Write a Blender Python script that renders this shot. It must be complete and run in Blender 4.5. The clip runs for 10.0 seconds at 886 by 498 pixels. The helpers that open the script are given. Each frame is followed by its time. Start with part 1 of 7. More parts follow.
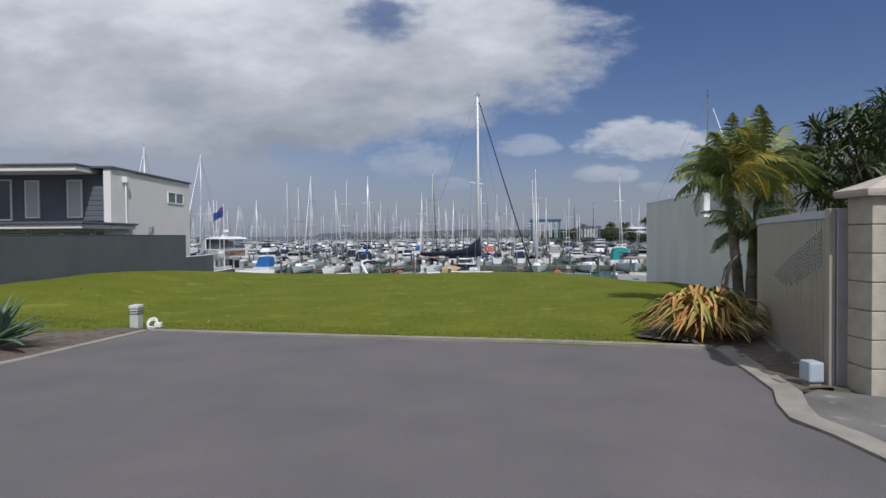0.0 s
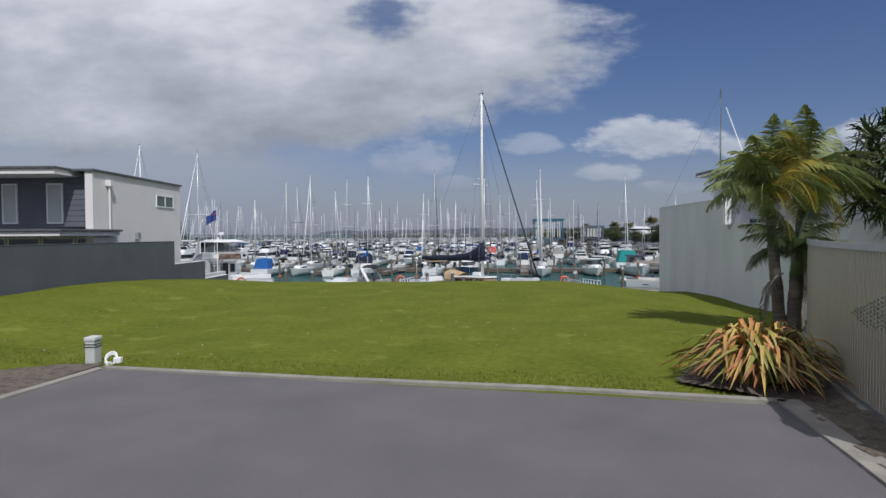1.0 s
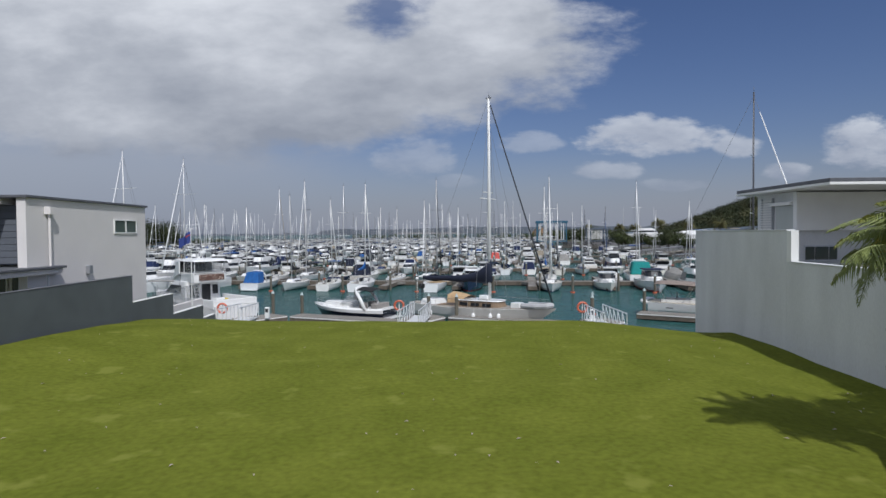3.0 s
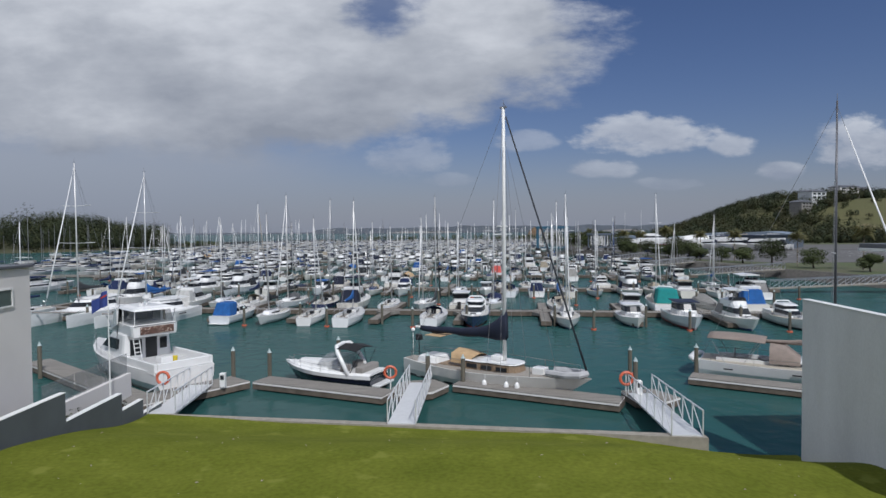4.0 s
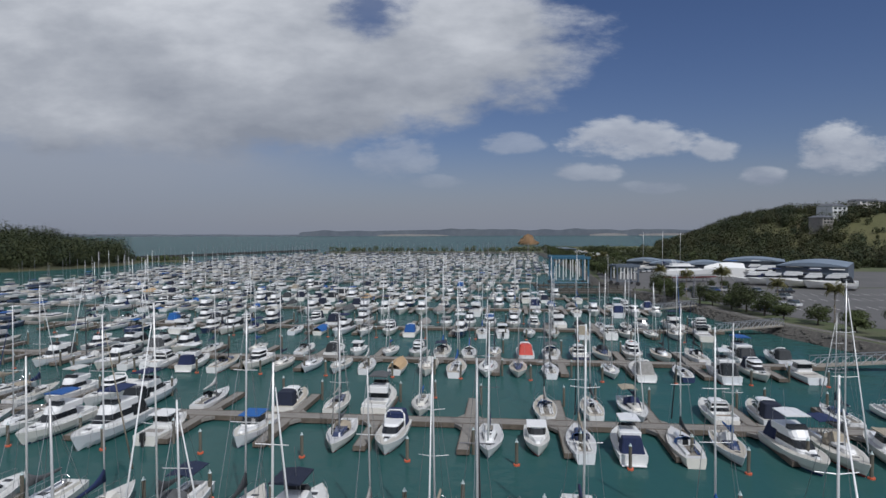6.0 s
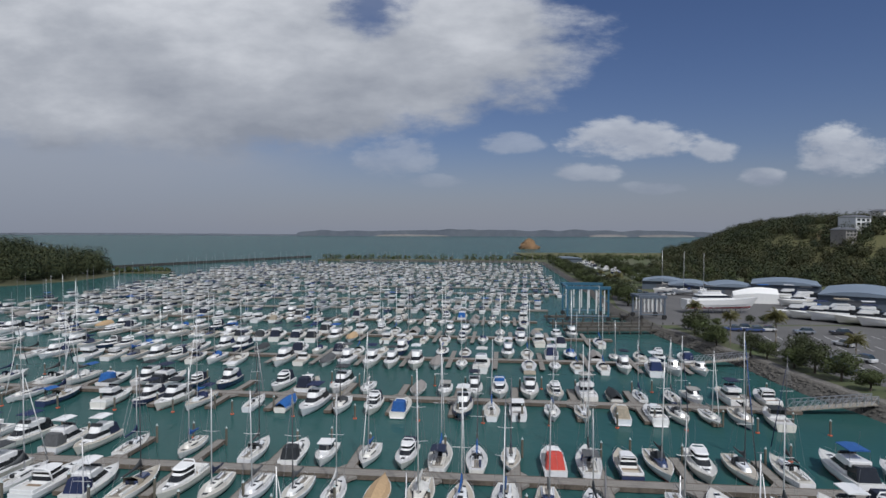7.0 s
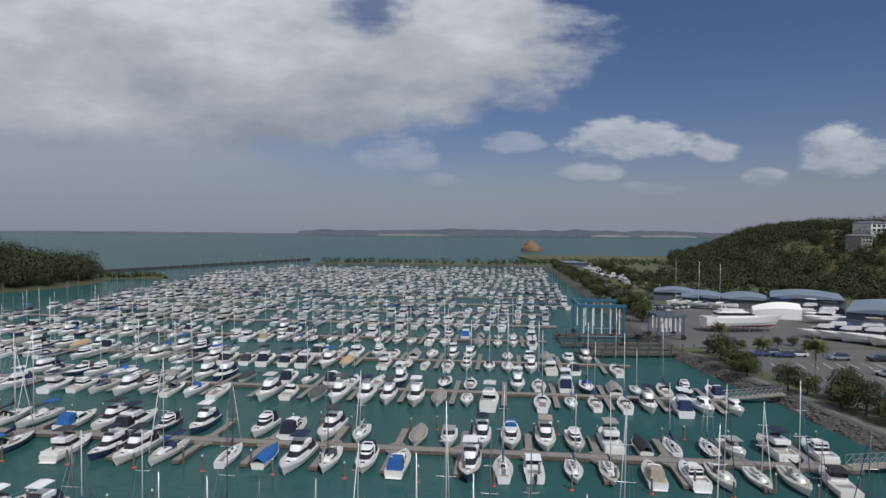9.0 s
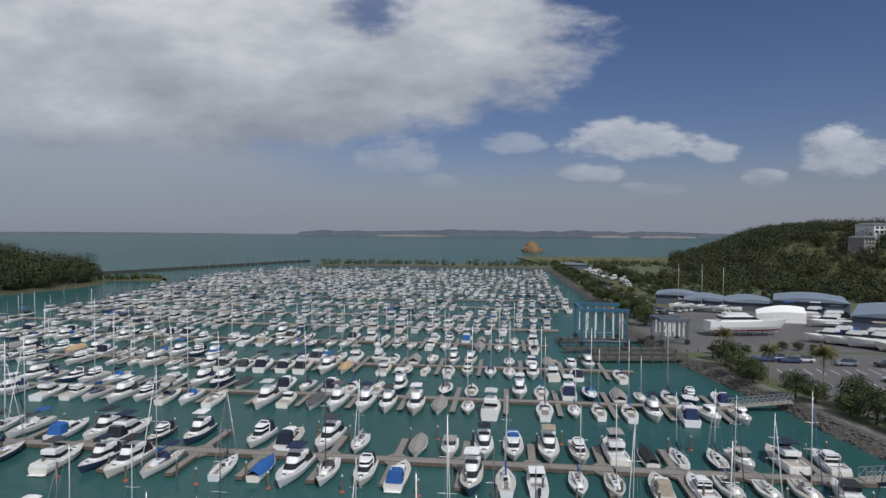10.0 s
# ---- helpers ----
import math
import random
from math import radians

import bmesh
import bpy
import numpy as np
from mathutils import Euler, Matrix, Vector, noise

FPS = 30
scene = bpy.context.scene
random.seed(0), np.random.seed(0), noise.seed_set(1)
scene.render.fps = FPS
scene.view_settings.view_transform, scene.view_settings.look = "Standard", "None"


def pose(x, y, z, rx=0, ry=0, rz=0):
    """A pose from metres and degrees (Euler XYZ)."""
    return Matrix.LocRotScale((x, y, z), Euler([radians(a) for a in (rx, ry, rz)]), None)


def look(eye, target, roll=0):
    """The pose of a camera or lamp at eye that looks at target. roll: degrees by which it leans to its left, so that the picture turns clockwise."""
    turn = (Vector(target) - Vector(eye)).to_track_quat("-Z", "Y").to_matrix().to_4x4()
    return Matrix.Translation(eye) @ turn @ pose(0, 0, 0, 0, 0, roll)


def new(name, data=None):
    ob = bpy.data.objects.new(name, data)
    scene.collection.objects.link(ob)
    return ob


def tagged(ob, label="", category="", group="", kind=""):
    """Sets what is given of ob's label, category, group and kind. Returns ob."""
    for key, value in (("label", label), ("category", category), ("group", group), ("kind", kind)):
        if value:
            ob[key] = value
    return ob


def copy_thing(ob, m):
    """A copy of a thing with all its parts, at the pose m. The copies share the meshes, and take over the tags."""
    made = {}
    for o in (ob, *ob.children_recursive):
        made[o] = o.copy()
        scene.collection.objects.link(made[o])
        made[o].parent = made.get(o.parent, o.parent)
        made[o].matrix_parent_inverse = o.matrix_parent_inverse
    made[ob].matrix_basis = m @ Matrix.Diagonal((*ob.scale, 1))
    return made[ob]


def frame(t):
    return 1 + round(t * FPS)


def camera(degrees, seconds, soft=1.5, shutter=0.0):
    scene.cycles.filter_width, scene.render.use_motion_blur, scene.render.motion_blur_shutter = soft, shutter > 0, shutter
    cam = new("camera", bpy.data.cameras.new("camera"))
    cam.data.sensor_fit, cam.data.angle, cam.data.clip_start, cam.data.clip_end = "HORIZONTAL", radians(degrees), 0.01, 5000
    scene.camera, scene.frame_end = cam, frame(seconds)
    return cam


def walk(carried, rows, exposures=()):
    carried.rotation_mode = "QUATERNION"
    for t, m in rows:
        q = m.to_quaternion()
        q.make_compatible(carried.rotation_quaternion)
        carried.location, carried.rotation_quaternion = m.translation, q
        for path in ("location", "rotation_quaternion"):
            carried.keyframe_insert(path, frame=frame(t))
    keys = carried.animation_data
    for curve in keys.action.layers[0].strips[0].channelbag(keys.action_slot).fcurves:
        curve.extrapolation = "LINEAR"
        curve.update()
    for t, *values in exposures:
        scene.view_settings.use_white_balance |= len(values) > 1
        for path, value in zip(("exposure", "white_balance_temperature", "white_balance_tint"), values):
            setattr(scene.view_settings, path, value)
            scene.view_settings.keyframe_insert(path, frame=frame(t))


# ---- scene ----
# camera
PATH = [
    (0, look((0.00, 0.00, 1.94), (0.001, 2.536, 1.887), -0.5)),
    (0.5, look((0.04, 0.79, 2.17), (0.037, 3.325, 2.112), -0.4)),
    (1, look((-0.06, 1.81, 2.37), (-0.066, 4.348, 2.310), -0.4)),
    (1.5, look((-0.18, 2.98, 2.62), (-0.179, 5.515, 2.564), -0.6)),
    (2, look((-0.16, 4.06, 2.97), (-0.162, 6.600, 2.918), -0.6)),
    (3.3, look((-0.32, 8.16, 4.37), (-0.330, 10.693, 4.302), -0.5)),
    (3.5, look((-0.54, 9.66, 4.81), (-0.544, 12.194, 4.745), -0.6)),
    (4, look((-0.68, 15.83, 6.54), (-0.670, 18.367, 6.468), -0.5)),
    (4.5, look((-0.82, 24.74, 8.73), (-0.802, 27.278, 8.655), -0.5)),
    (5, look((-1.15, 34.89, 10.64), (-1.115, 37.424, 10.553), -0.2)),
    (5.5, look((-2.62, 43.95, 12.58), (-2.571, 46.485, 12.507), -0.5)),
    (5.7, look((-3.25, 47.57, 13.42), (-3.186, 50.100, 13.356), -0.2)),
    (6.8, look((-2.85, 72.35, 20.75), (-2.780, 74.888, 20.683), 0.0)),
    (7, look((-2.63, 77.15, 21.96), (-2.558, 79.683, 21.893), 0.2)),
    (7.5, look((-2.70, 84.56, 24.17), (-2.627, 87.096, 24.102), 0.3)),
    (8, look((-2.65, 86.57, 24.81), (-2.580, 89.106, 24.738), 0.4)),
    (8.5, look((-2.69, 87.68, 25.15), (-2.622, 90.215, 25.078), 0.4)),
    (9, look((-2.74, 88.69, 25.43), (-2.672, 91.225, 25.359), 0.4)),
    (9.5, look((-2.68, 89.73, 25.77), (-2.609, 92.267, 25.707), 0.4)),
    (10, look((-2.75, 90.72, 26.03), (-2.683, 93.255, 25.962), 0.4)),
]
cam = camera(72.0, 10.0)
walk(cam, PATH, [(0.0, 0.15, 5950, 10), (3.3, 0.12, 5950, 10), (4.5, -0.03, 5930, 10), (5.6, -0.08, 5950, 10), (7.0, 0.0, 6020, 10), (10.0, 0.01, 6100, 10)])

# ---------------------------------------------------------------- world and sun
SUN_DIR = Vector((0.24, -0.59, 0.77)).normalized()
WATER, DECK = -2.6, -2.1


def build_world():
    w = bpy.data.worlds.new("sky")
    scene.world = w
    w.use_nodes = True
    nt = w.node_tree
    nt.nodes.clear()

    def m(op, a, b=None, c=None, clamp=False):
        n = nt.nodes.new("ShaderNodeMath")
        n.operation, n.use_clamp = op, clamp
        for i, v in enumerate((a, b, c)):
            if v is None:
                continue
            if isinstance(v, (int, float)):
                n.inputs[i].default_value = v
            else:
                nt.links.new(v, n.inputs[i])
        return n.outputs[0]

    tc = nt.nodes.new("ShaderNodeTexCoord")
    sep = nt.nodes.new("ShaderNodeSeparateXYZ")
    nt.links.new(tc.outputs["Generated"], sep.inputs[0])
    dy = m("MAXIMUM", m("ABSOLUTE", sep.outputs[1]), 0.06)
    u, v = m("DIVIDE", sep.outputs[0], dy), m("DIVIDE", sep.outputs[2], dy)
    comb = nt.nodes.new("ShaderNodeCombineXYZ")
    nt.links.new(u, comb.inputs[0])
    nt.links.new(m("MULTIPLY", v, 2.2), comb.inputs[1])

    def nz(scale, detail, rough=0.55):
        n = nt.nodes.new("ShaderNodeTexNoise")
        n.inputs["Scale"].default_value, n.inputs["Detail"].default_value = scale, detail
        n.inputs["Roughness"].default_value = rough
        nt.links.new(comb.outputs[0], n.inputs["Vector"])
        return n.outputs[0]

    edge, body, soft = nz(7.0, 9, 0.6), nz(4.2, 6), nz(2.2, 3)
    fray = m("MULTIPLY", m("SUBTRACT", edge, 0.5), 1.6)
    puffy = m("ADD", m("MULTIPLY", m("SUBTRACT", nz(15.0, 8, 0.6), 0.5), 2.2), m("MULTIPLY", m("SUBTRACT", edge, 0.5), 1.6))

    def puff(cx, cy, rx, ry, lo, hi, rag=1.0):
        a = m("POWER", m("DIVIDE", m("SUBTRACT", u, cx), rx), 2.0)
        b = m("POWER", m("DIVIDE", m("SUBTRACT", v, cy), ry), 2.0)
        d = m("SUBTRACT", 1.0, m("ADD", a, b))
        d = m("ADD", d, m("MULTIPLY", puffy if ry < 0.05 else fray, rag))
        n = nt.nodes.new("ShaderNodeMapRange")
        n.interpolation_type = "SMOOTHSTEP"
        n.inputs[1].default_value, n.inputs[2].default_value = lo, hi
        nt.links.new(d, n.inputs[0])
        return n.outputs[0]

    big = puff(-0.42, 0.315, 0.69, 0.19, -0.12, 0.32, 0.7)
    hole = puff(-0.085, 0.36, 0.075, 0.048, -0.2, 1.1, 1.0)
    big = m("MULTIPLY", big, m("SUBTRACT", 1.0, m("MULTIPLY", hole, 0.85)))
    small = None
    for cx, cy, rx, ry, dense in ((-0.05, 0.125, 0.078, 0.034, 0.55), (0.137, 0.147, 0.058, 0.018, 0.5), (0.345, 0.155, 0.125, 0.032, 1.0), (0.315, 0.168, 0.06, 0.028, 0.95),
                                  (0.477, 0.138, 0.046, 0.02, 0.9), (0.264, 0.100, 0.062, 0.015, 0.75), (0.556, 0.093, 0.044, 0.017, 0.85),
                                  (0.69, 0.138, 0.082, 0.042, 1.0), (0.375, 0.076, 0.055, 0.011, 0.45), (0.02, 0.085, 0.05, 0.012, 0.35)):
        p = m("MULTIPLY", puff(cx, cy, rx, ry * 1.08, -0.1, 0.75, 1.15), dense)
        small = p if small is None else m("MAXIMUM", small, p)
    veil = puff(-0.70, 0.10, 0.62, 0.115, -0.2, 1.0, 0.35)
    low = nt.nodes.new("ShaderNodeMapRange")
    low.interpolation_type = "SMOOTHSTEP"
    low.inputs[1].default_value, low.inputs[2].default_value = 0.16, -0.01
    nt.links.new(v, low.inputs[0])
    lowhaze = m("MULTIPLY", low.outputs[0], 0.85)

    sky = nt.nodes.new("ShaderNodeTexSky")
    sky.sky_type, sky.sun_disc = "NISHITA", False
    sky.sun_elevation = math.asin(SUN_DIR.z)
    sky.sun_rotation = math.atan2(SUN_DIR.x, SUN_DIR.y)
    sky.altitude, sky.air_density, sky.dust_density, sky.ozone_density = 0, 1.1, 0.6, 2.2

    def mix(fac, a, b):
        n = nt.nodes.new("ShaderNodeMix")
        n.data_type = "RGBA"
        nt.links.new(fac, n.inputs["Factor"])
        for sock, val_ in ((n.inputs[6], a), (n.inputs[7], b)):
            if isinstance(val_, tuple):
                sock.default_value = (*val_, 1)
            else:
                nt.links.new(val_, sock)
        return n.outputs[2]

    def ramp(fac, stops):
        n = nt.nodes.new("ShaderNodeValToRGB")
        e = n.color_ramp.elements
        while len(e) < len(stops):
            e.new(0.5)
        for el, (p, c) in zip(e, stops):
            el.position, el.color = p, (*c, 1)
        nt.links.new(fac, n.inputs[0])
        return n.outputs[0]

    K = 5.2
    # lit tops and grey flat bases of the cumulus
    shade = m("ADD", m("MULTIPLY", body, 0.9), m("MULTIPLY", m("SUBTRACT", v, 0.26), 1.1))
    col_big = ramp(shade, [(0.24, (0.40 * K, 0.42 * K, 0.47 * K)), (0.46, (0.62 * K, 0.63 * K, 0.66 * K)), (0.70, (0.98 * K, 0.97 * K, 0.97 * K))])
    shade2 = m("ADD", m("MULTIPLY", edge, 0.8), m("MULTIPLY", m("SUBTRACT", v, 0.15), 2.2))
    col_small = ramp(shade2, [(0.2, (0.42 * K, 0.45 * K, 0.53 * K)), (0.62, (0.92 * K, 0.92 * K, 0.93 * K))])
    hue = nt.nodes.new("ShaderNodeHueSaturation")
    hue.inputs["Saturation"].default_value, hue.inputs["Value"].default_value = 1.10, 0.375
    nt.links.new(sky.outputs[0], hue.inputs["Color"])
    tint = nt.nodes.new("ShaderNodeMix")
    tint.data_type, tint.blend_type = "RGBA", "MULTIPLY"
    tint.inputs["Factor"].default_value = 1.0
    tint.inputs[7].default_value = (0.98, 0.90, 1.08, 1)
    nt.links.new(hue.outputs[0], tint.inputs[6])
    c = mix(m("MULTIPLY", veil, 0.85), tint.outputs[2], (0.48 * K, 0.50 * K, 0.55 * K))
    c = mix(lowhaze, c, (0.35 * K, 0.38 * K, 0.45 * K))
    c = mix(m("MULTIPLY", small, 0.85), c, col_small)
    c = mix(big, c, col_big)
    # broken cloud goes on overhead and behind
    nd = nt.nodes.new("ShaderNodeTexNoise")
    nd.inputs["Scale"].default_value, nd.inputs["Detail"].default_value = 3.0, 7
    nt.links.new(tc.outputs["Generated"], nd.inputs["Vector"])
    cov = nt.nodes.new("ShaderNodeMapRange")
    cov.interpolation_type = "SMOOTHSTEP"
    cov.inputs[1].default_value, cov.inputs[2].default_value = 0.40, 0.56
    nt.links.new(nd.outputs[0], cov.inputs[0])
    high = nt.nodes.new("ShaderNodeMapRange")
    high.interpolation_type = "SMOOTHSTEP"
    high.inputs[1].default_value, high.inputs[2].default_value = 0.50, 0.75
    nt.links.new(v, high.inputs[0])
    c = mix(m("MULTIPLY", cov.outputs[0], high.outputs[0]), c, (0.98 * K, 0.98 * K, 1.0 * K))
    bg = nt.nodes.new("ShaderNodeBackground")
    bg.inputs["Strength"].default_value = 0.13
    nt.links.new(c, bg.inputs["Color"])
    out = nt.nodes.new("ShaderNodeOutputWorld")
    nt.links.new(bg.outputs[0], out.inputs[0])


build_world()
sun_data = bpy.data.lights.new("sun", "SUN")
sun_data.energy, sun_data.angle, sun_data.color = 3.1, radians(0.8), (1.0, 0.95, 0.88)
sun = new("sun", sun_data)
sun.matrix_world = look(SUN_DIR * 100, (0, 0, 0))


# ---------------------------------------------------------------- materials
def material(name, color, rough=0.6, metal=0.0, var=0.15, scale=3.0, bump=0.1, fine=40.0, second=None, spots=None,
             per_object=None, spec=0.5, coat=0.0, alpha=None, stretch=None, trans=0.0, island=False):
    """Procedural surface: two scales of noise vary the colour, a fine one the relief; per_object picks a colour by the object's own number."""
    mt = bpy.data.materials.new(name)
    mt.use_nodes = True
    nt = mt.node_tree
    L, N = nt.links.new, nt.nodes.new
    p = nt.nodes["Principled BSDF"]
    tc = N("ShaderNodeTexCoord")
    vec = tc.outputs["Object"]
    if stretch:
        mp = N("ShaderNodeMapping")
        mp.inputs["Scale"].default_value = stretch
        L(vec, mp.inputs[0])
        vec = mp.outputs[0]

    def nz(s, d):
        n = N("ShaderNodeTexNoise")
        n.inputs["Scale"].default_value, n.inputs["Detail"].default_value = s, d
        L(vec, n.inputs["Vector"])
        return n.outputs[0]

    big, small = nz(scale, 5), nz(fine, 3)

    def mix(fac, a, b, blend="MIX"):
        n = N("ShaderNodeMix")
        n.data_type, n.blend_type = "RGBA", blend
        for sock, v in ((n.inputs["Factor"], fac), (n.inputs[6], a), (n.inputs[7], b)):
            if isinstance(v, (int, float)):
                sock.default_value = v
            elif isinstance(v, tuple):
                sock.default_value = (*v, 1)
            else:
                L(v, sock)
        return n.outputs[2]

    def rng(fac, lo, hi):
        n = N("ShaderNodeMapRange")
        n.inputs[1].default_value, n.inputs[2].default_value = lo, hi
        L(fac, n.inputs[0])
        return n.outputs[0]

    base = color
    if per_object:
        oi = N("ShaderNodeObjectInfo")
        r = N("ShaderNodeValToRGB")
        r.color_ramp.interpolation = "CONSTANT"
        e = r.color_ramp.elements
        while len(e) < len(per_object):
            e.new(0.5)
        for i, (el, c) in enumerate(zip(e, per_object)):
            el.position, el.color = i / len(per_object), (*c, 1)
        L(oi.outputs["Random"] if not island else N("ShaderNodeNewGeometry").outputs["Random Per Island"], r.inputs[0])
        base = r.outputs[0]
    dark = tuple(c * (1 - var) for c in color)
    if per_object:
        shade = mix(rng(big, 0.3, 0.7), (1 - var, 1 - var, 1 - var), (1.0, 1.0, 1.0))
        col = mix(1.0, base, shade, "MULTIPLY")
    else:
        col = mix(rng(big, 0.3, 0.7), second if second else dark, base)
    col = mix(rng(small, 0.25, 0.75), mix(1.0, col, (1 - var * 0.8,) * 3, "MULTIPLY"), col)
    if spots:
        col = mix(rng(nz(spots[1], 4), spots[2], spots[2] + 0.08), col, spots[0])
    L(col, p.inputs["Base Color"])
    p.inputs["Roughness"].default_value, p.inputs["Metallic"].default_value = rough, metal
    p.inputs["Specular IOR Level"].default_value = spec
    p.inputs["Coat Weight"].default_value = coat
    p.inputs["Transmission Weight"].default_value = trans
    if alpha is not None:
        p.inputs["Alpha"].default_value = alpha
    if bump:
        b = N("ShaderNodeBump")
        b.inputs["Strength"].default_value, b.inputs["Distance"].default_value = bump, 0.02
        L(small, b.inputs["Height"])
        L(b.outputs[0], p.inputs["Normal"])
    return mt


ASPHALT = material("asphalt", (0.200, 0.184, 0.183), 0.9, var=0.42, scale=0.7, bump=0.8, fine=90, second=(0.160, 0.149, 0.150), spec=0.2)
GRASS = material("grass", (0.160, 0.180, 0.025), 0.95, var=0.42, scale=0.6, bump=0.9, fine=7, second=(0.120, 0.142, 0.017), spots=((0.165, 0.18, 0.032), 0.9, 0.62), spec=0.05)
BLADE = material("grass_blade", (0.23, 0.26, 0.045), 0.8, var=0.4, scale=0.5, bump=0, fine=9, spec=0.1)
CONCRETE = material("kerb_concrete", (0.36, 0.33, 0.28), 0.9, var=0.3, scale=2.5, bump=0.5, fine=60)
BARK_MULCH = material("bark_mulch", (0.21, 0.165, 0.125), 0.95, var=0.6, scale=7, bump=1.0, fine=25, spots=((0.22, 0.17, 0.13), 18, 0.6))
PLASTER = material("grey_plaster_wall", (0.70, 0.71, 0.715), 0.85, var=0.14, scale=0.8, bump=0.25, fine=25, stretch=(1, 1, 0.35))
CREAM = material("cream_plaster", (0.72, 0.69, 0.67), 0.8, var=0.06, scale=0.7, bump=0.15, fine=40)
DARKFENCE = material("dark_grey_paint", (0.115, 0.13, 0.138), 0.75, var=0.2, scale=0.9, bump=0.3, fine=50)
CLADDING = material("blue_grey_cladding", (0.12, 0.132, 0.155), 0.7, var=0.15, scale=1.0, bump=0.2)
WHITE = material("white_paint", (0.78, 0.78, 0.76), 0.5, var=0.06, scale=1.5, bump=0.05)
DARKMETAL = material("dark_roof_metal", (0.12, 0.125, 0.14), 0.5, var=0.2, bump=0.05)
GLASS = material("window_glass", (0.03, 0.045, 0.05), 0.06, var=0.2, scale=0.7, bump=0, spec=0.9)
TINTED = material("green_tinted_glass", (0.10, 0.135, 0.125), 0.08, var=0.2, scale=0.7, bump=0, spec=0.6)
CURTAIN = material("pale_blind", (0.42, 0.45, 0.43), 0.35, var=0.1, scale=1.2, bump=0)
ALU = material("aluminium", (0.55, 0.56, 0.58), 0.38, 0.9, var=0.1, bump=0.05)
BRIGHTALU = material("bright_aluminium", (0.70, 0.71, 0.72), 0.4, 0.25, var=0.1, bump=0.05)
STEEL = material("steel", (0.5, 0.5, 0.5), 0.3, 1.0, var=0.1, bump=0)
GATEMETAL = material("bronze_aluminium", (0.40, 0.36, 0.29), 0.42, 0.2, var=0.12, scale=1.5, bump=0.05)
BLOCK = material("sandstone_block", (0.56, 0.50, 0.41), 0.9, var=0.25, scale=4, bump=0.5, fine=70)
MORTAR = material("mortar", (0.62, 0.59, 0.52), 0.95, var=0.15, bump=0.4)
ROCK = material("shore_rock", (0.14, 0.13, 0.115), 0.95, var=0.5, scale=2.0, bump=0.9, fine=12)
EARTH = material("shore_earth", (0.105, 0.10, 0.06), 0.95, var=0.4, scale=0.1, bump=0.6, fine=2.0, second=(0.07, 0.10, 0.03))
CARPARK = material("carpark_asphalt", (0.125, 0.122, 0.12), 0.92, var=0.25, scale=0.08, bump=0.3, fine=20)
LINE = material("white_line_paint", (0.7, 0.7, 0.68), 0.7, var=0.2, scale=2, bump=0.1)
DOCKTOP = material("weathered_dock_boards", (0.265, 0.247, 0.222), 0.9, var=0.3, scale=0.8, bump=0.5, fine=14, stretch=(1, 6, 1))
DOCKSIDE = material("dock_waler", (0.17, 0.14, 0.11), 0.9, var=0.4, scale=2, bump=0.4)
PILE = material("timber_pile", (0.17, 0.155, 0.12), 0.9, var=0.4, scale=3, bump=0.6, stretch=(1, 1, 0.2))
PILECAP = material("pile_cap", (0.42, 0.50, 0.50), 0.5, var=0.1)
ORANGE = material("orange_float", (0.62, 0.13, 0.06), 0.5, var=0.15)
RED = material("red_paint", (0.55, 0.06, 0.04), 0.5, var=0.15)
GEL = material("gelcoat", (0.8, 0.8, 0.78), 0.22, var=0.07, scale=1.3, bump=0, coat=0.4,
               per_object=[(0.80, 0.80, 0.78), (0.76, 0.74, 0.68), (0.80, 0.80, 0.80), (0.72, 0.69, 0.62), (0.77, 0.76, 0.74), (0.76, 0.77, 0.78), (0.68, 0.70, 0.72), (0.76, 0.76, 0.74), (0.74, 0.74, 0.73), (0.035, 0.05, 0.11), (0.76, 0.75, 0.70)])
GELFAR = material("gelcoat_far", (0.7, 0.7, 0.7), 0.35, var=0.1, bump=0, island=True,
                  per_object=[(0.66, 0.66, 0.64), (0.52, 0.52, 0.52), (0.59, 0.55, 0.49), (0.64, 0.64, 0.64), (0.44, 0.45, 0.46), (0.60, 0.60, 0.59), (0.35, 0.34, 0.30), (0.62, 0.62, 0.62), (0.05, 0.07, 0.12), (0.55, 0.55, 0.54)])
GELW = material("white_gelcoat", (0.80, 0.80, 0.79), 0.25, var=0.06, scale=1.5, bump=0, coat=0.4)
ANTIFOUL = material("antifouling_band", (0.05, 0.07, 0.16), 0.6, var=0.2, bump=0,
                    per_object=[(0.03, 0.06, 0.18), (0.25, 0.03, 0.03), (0.03, 0.03, 0.035), (0.02, 0.10, 0.09), (0.03, 0.05, 0.12)])
DECKM = material("boat_deck", (0.66, 0.65, 0.60), 0.6, var=0.12, scale=3, bump=0.1,
                 per_object=[(0.56, 0.55, 0.52), (0.51, 0.49, 0.44), (0.59, 0.59, 0.57), (0.45, 0.41, 0.34), (0.54, 0.54, 0.54)])
TEAK = material("teak", (0.29, 0.205, 0.13), 0.6, var=0.3, scale=4, bump=0.2, stretch=(8, 1, 1))
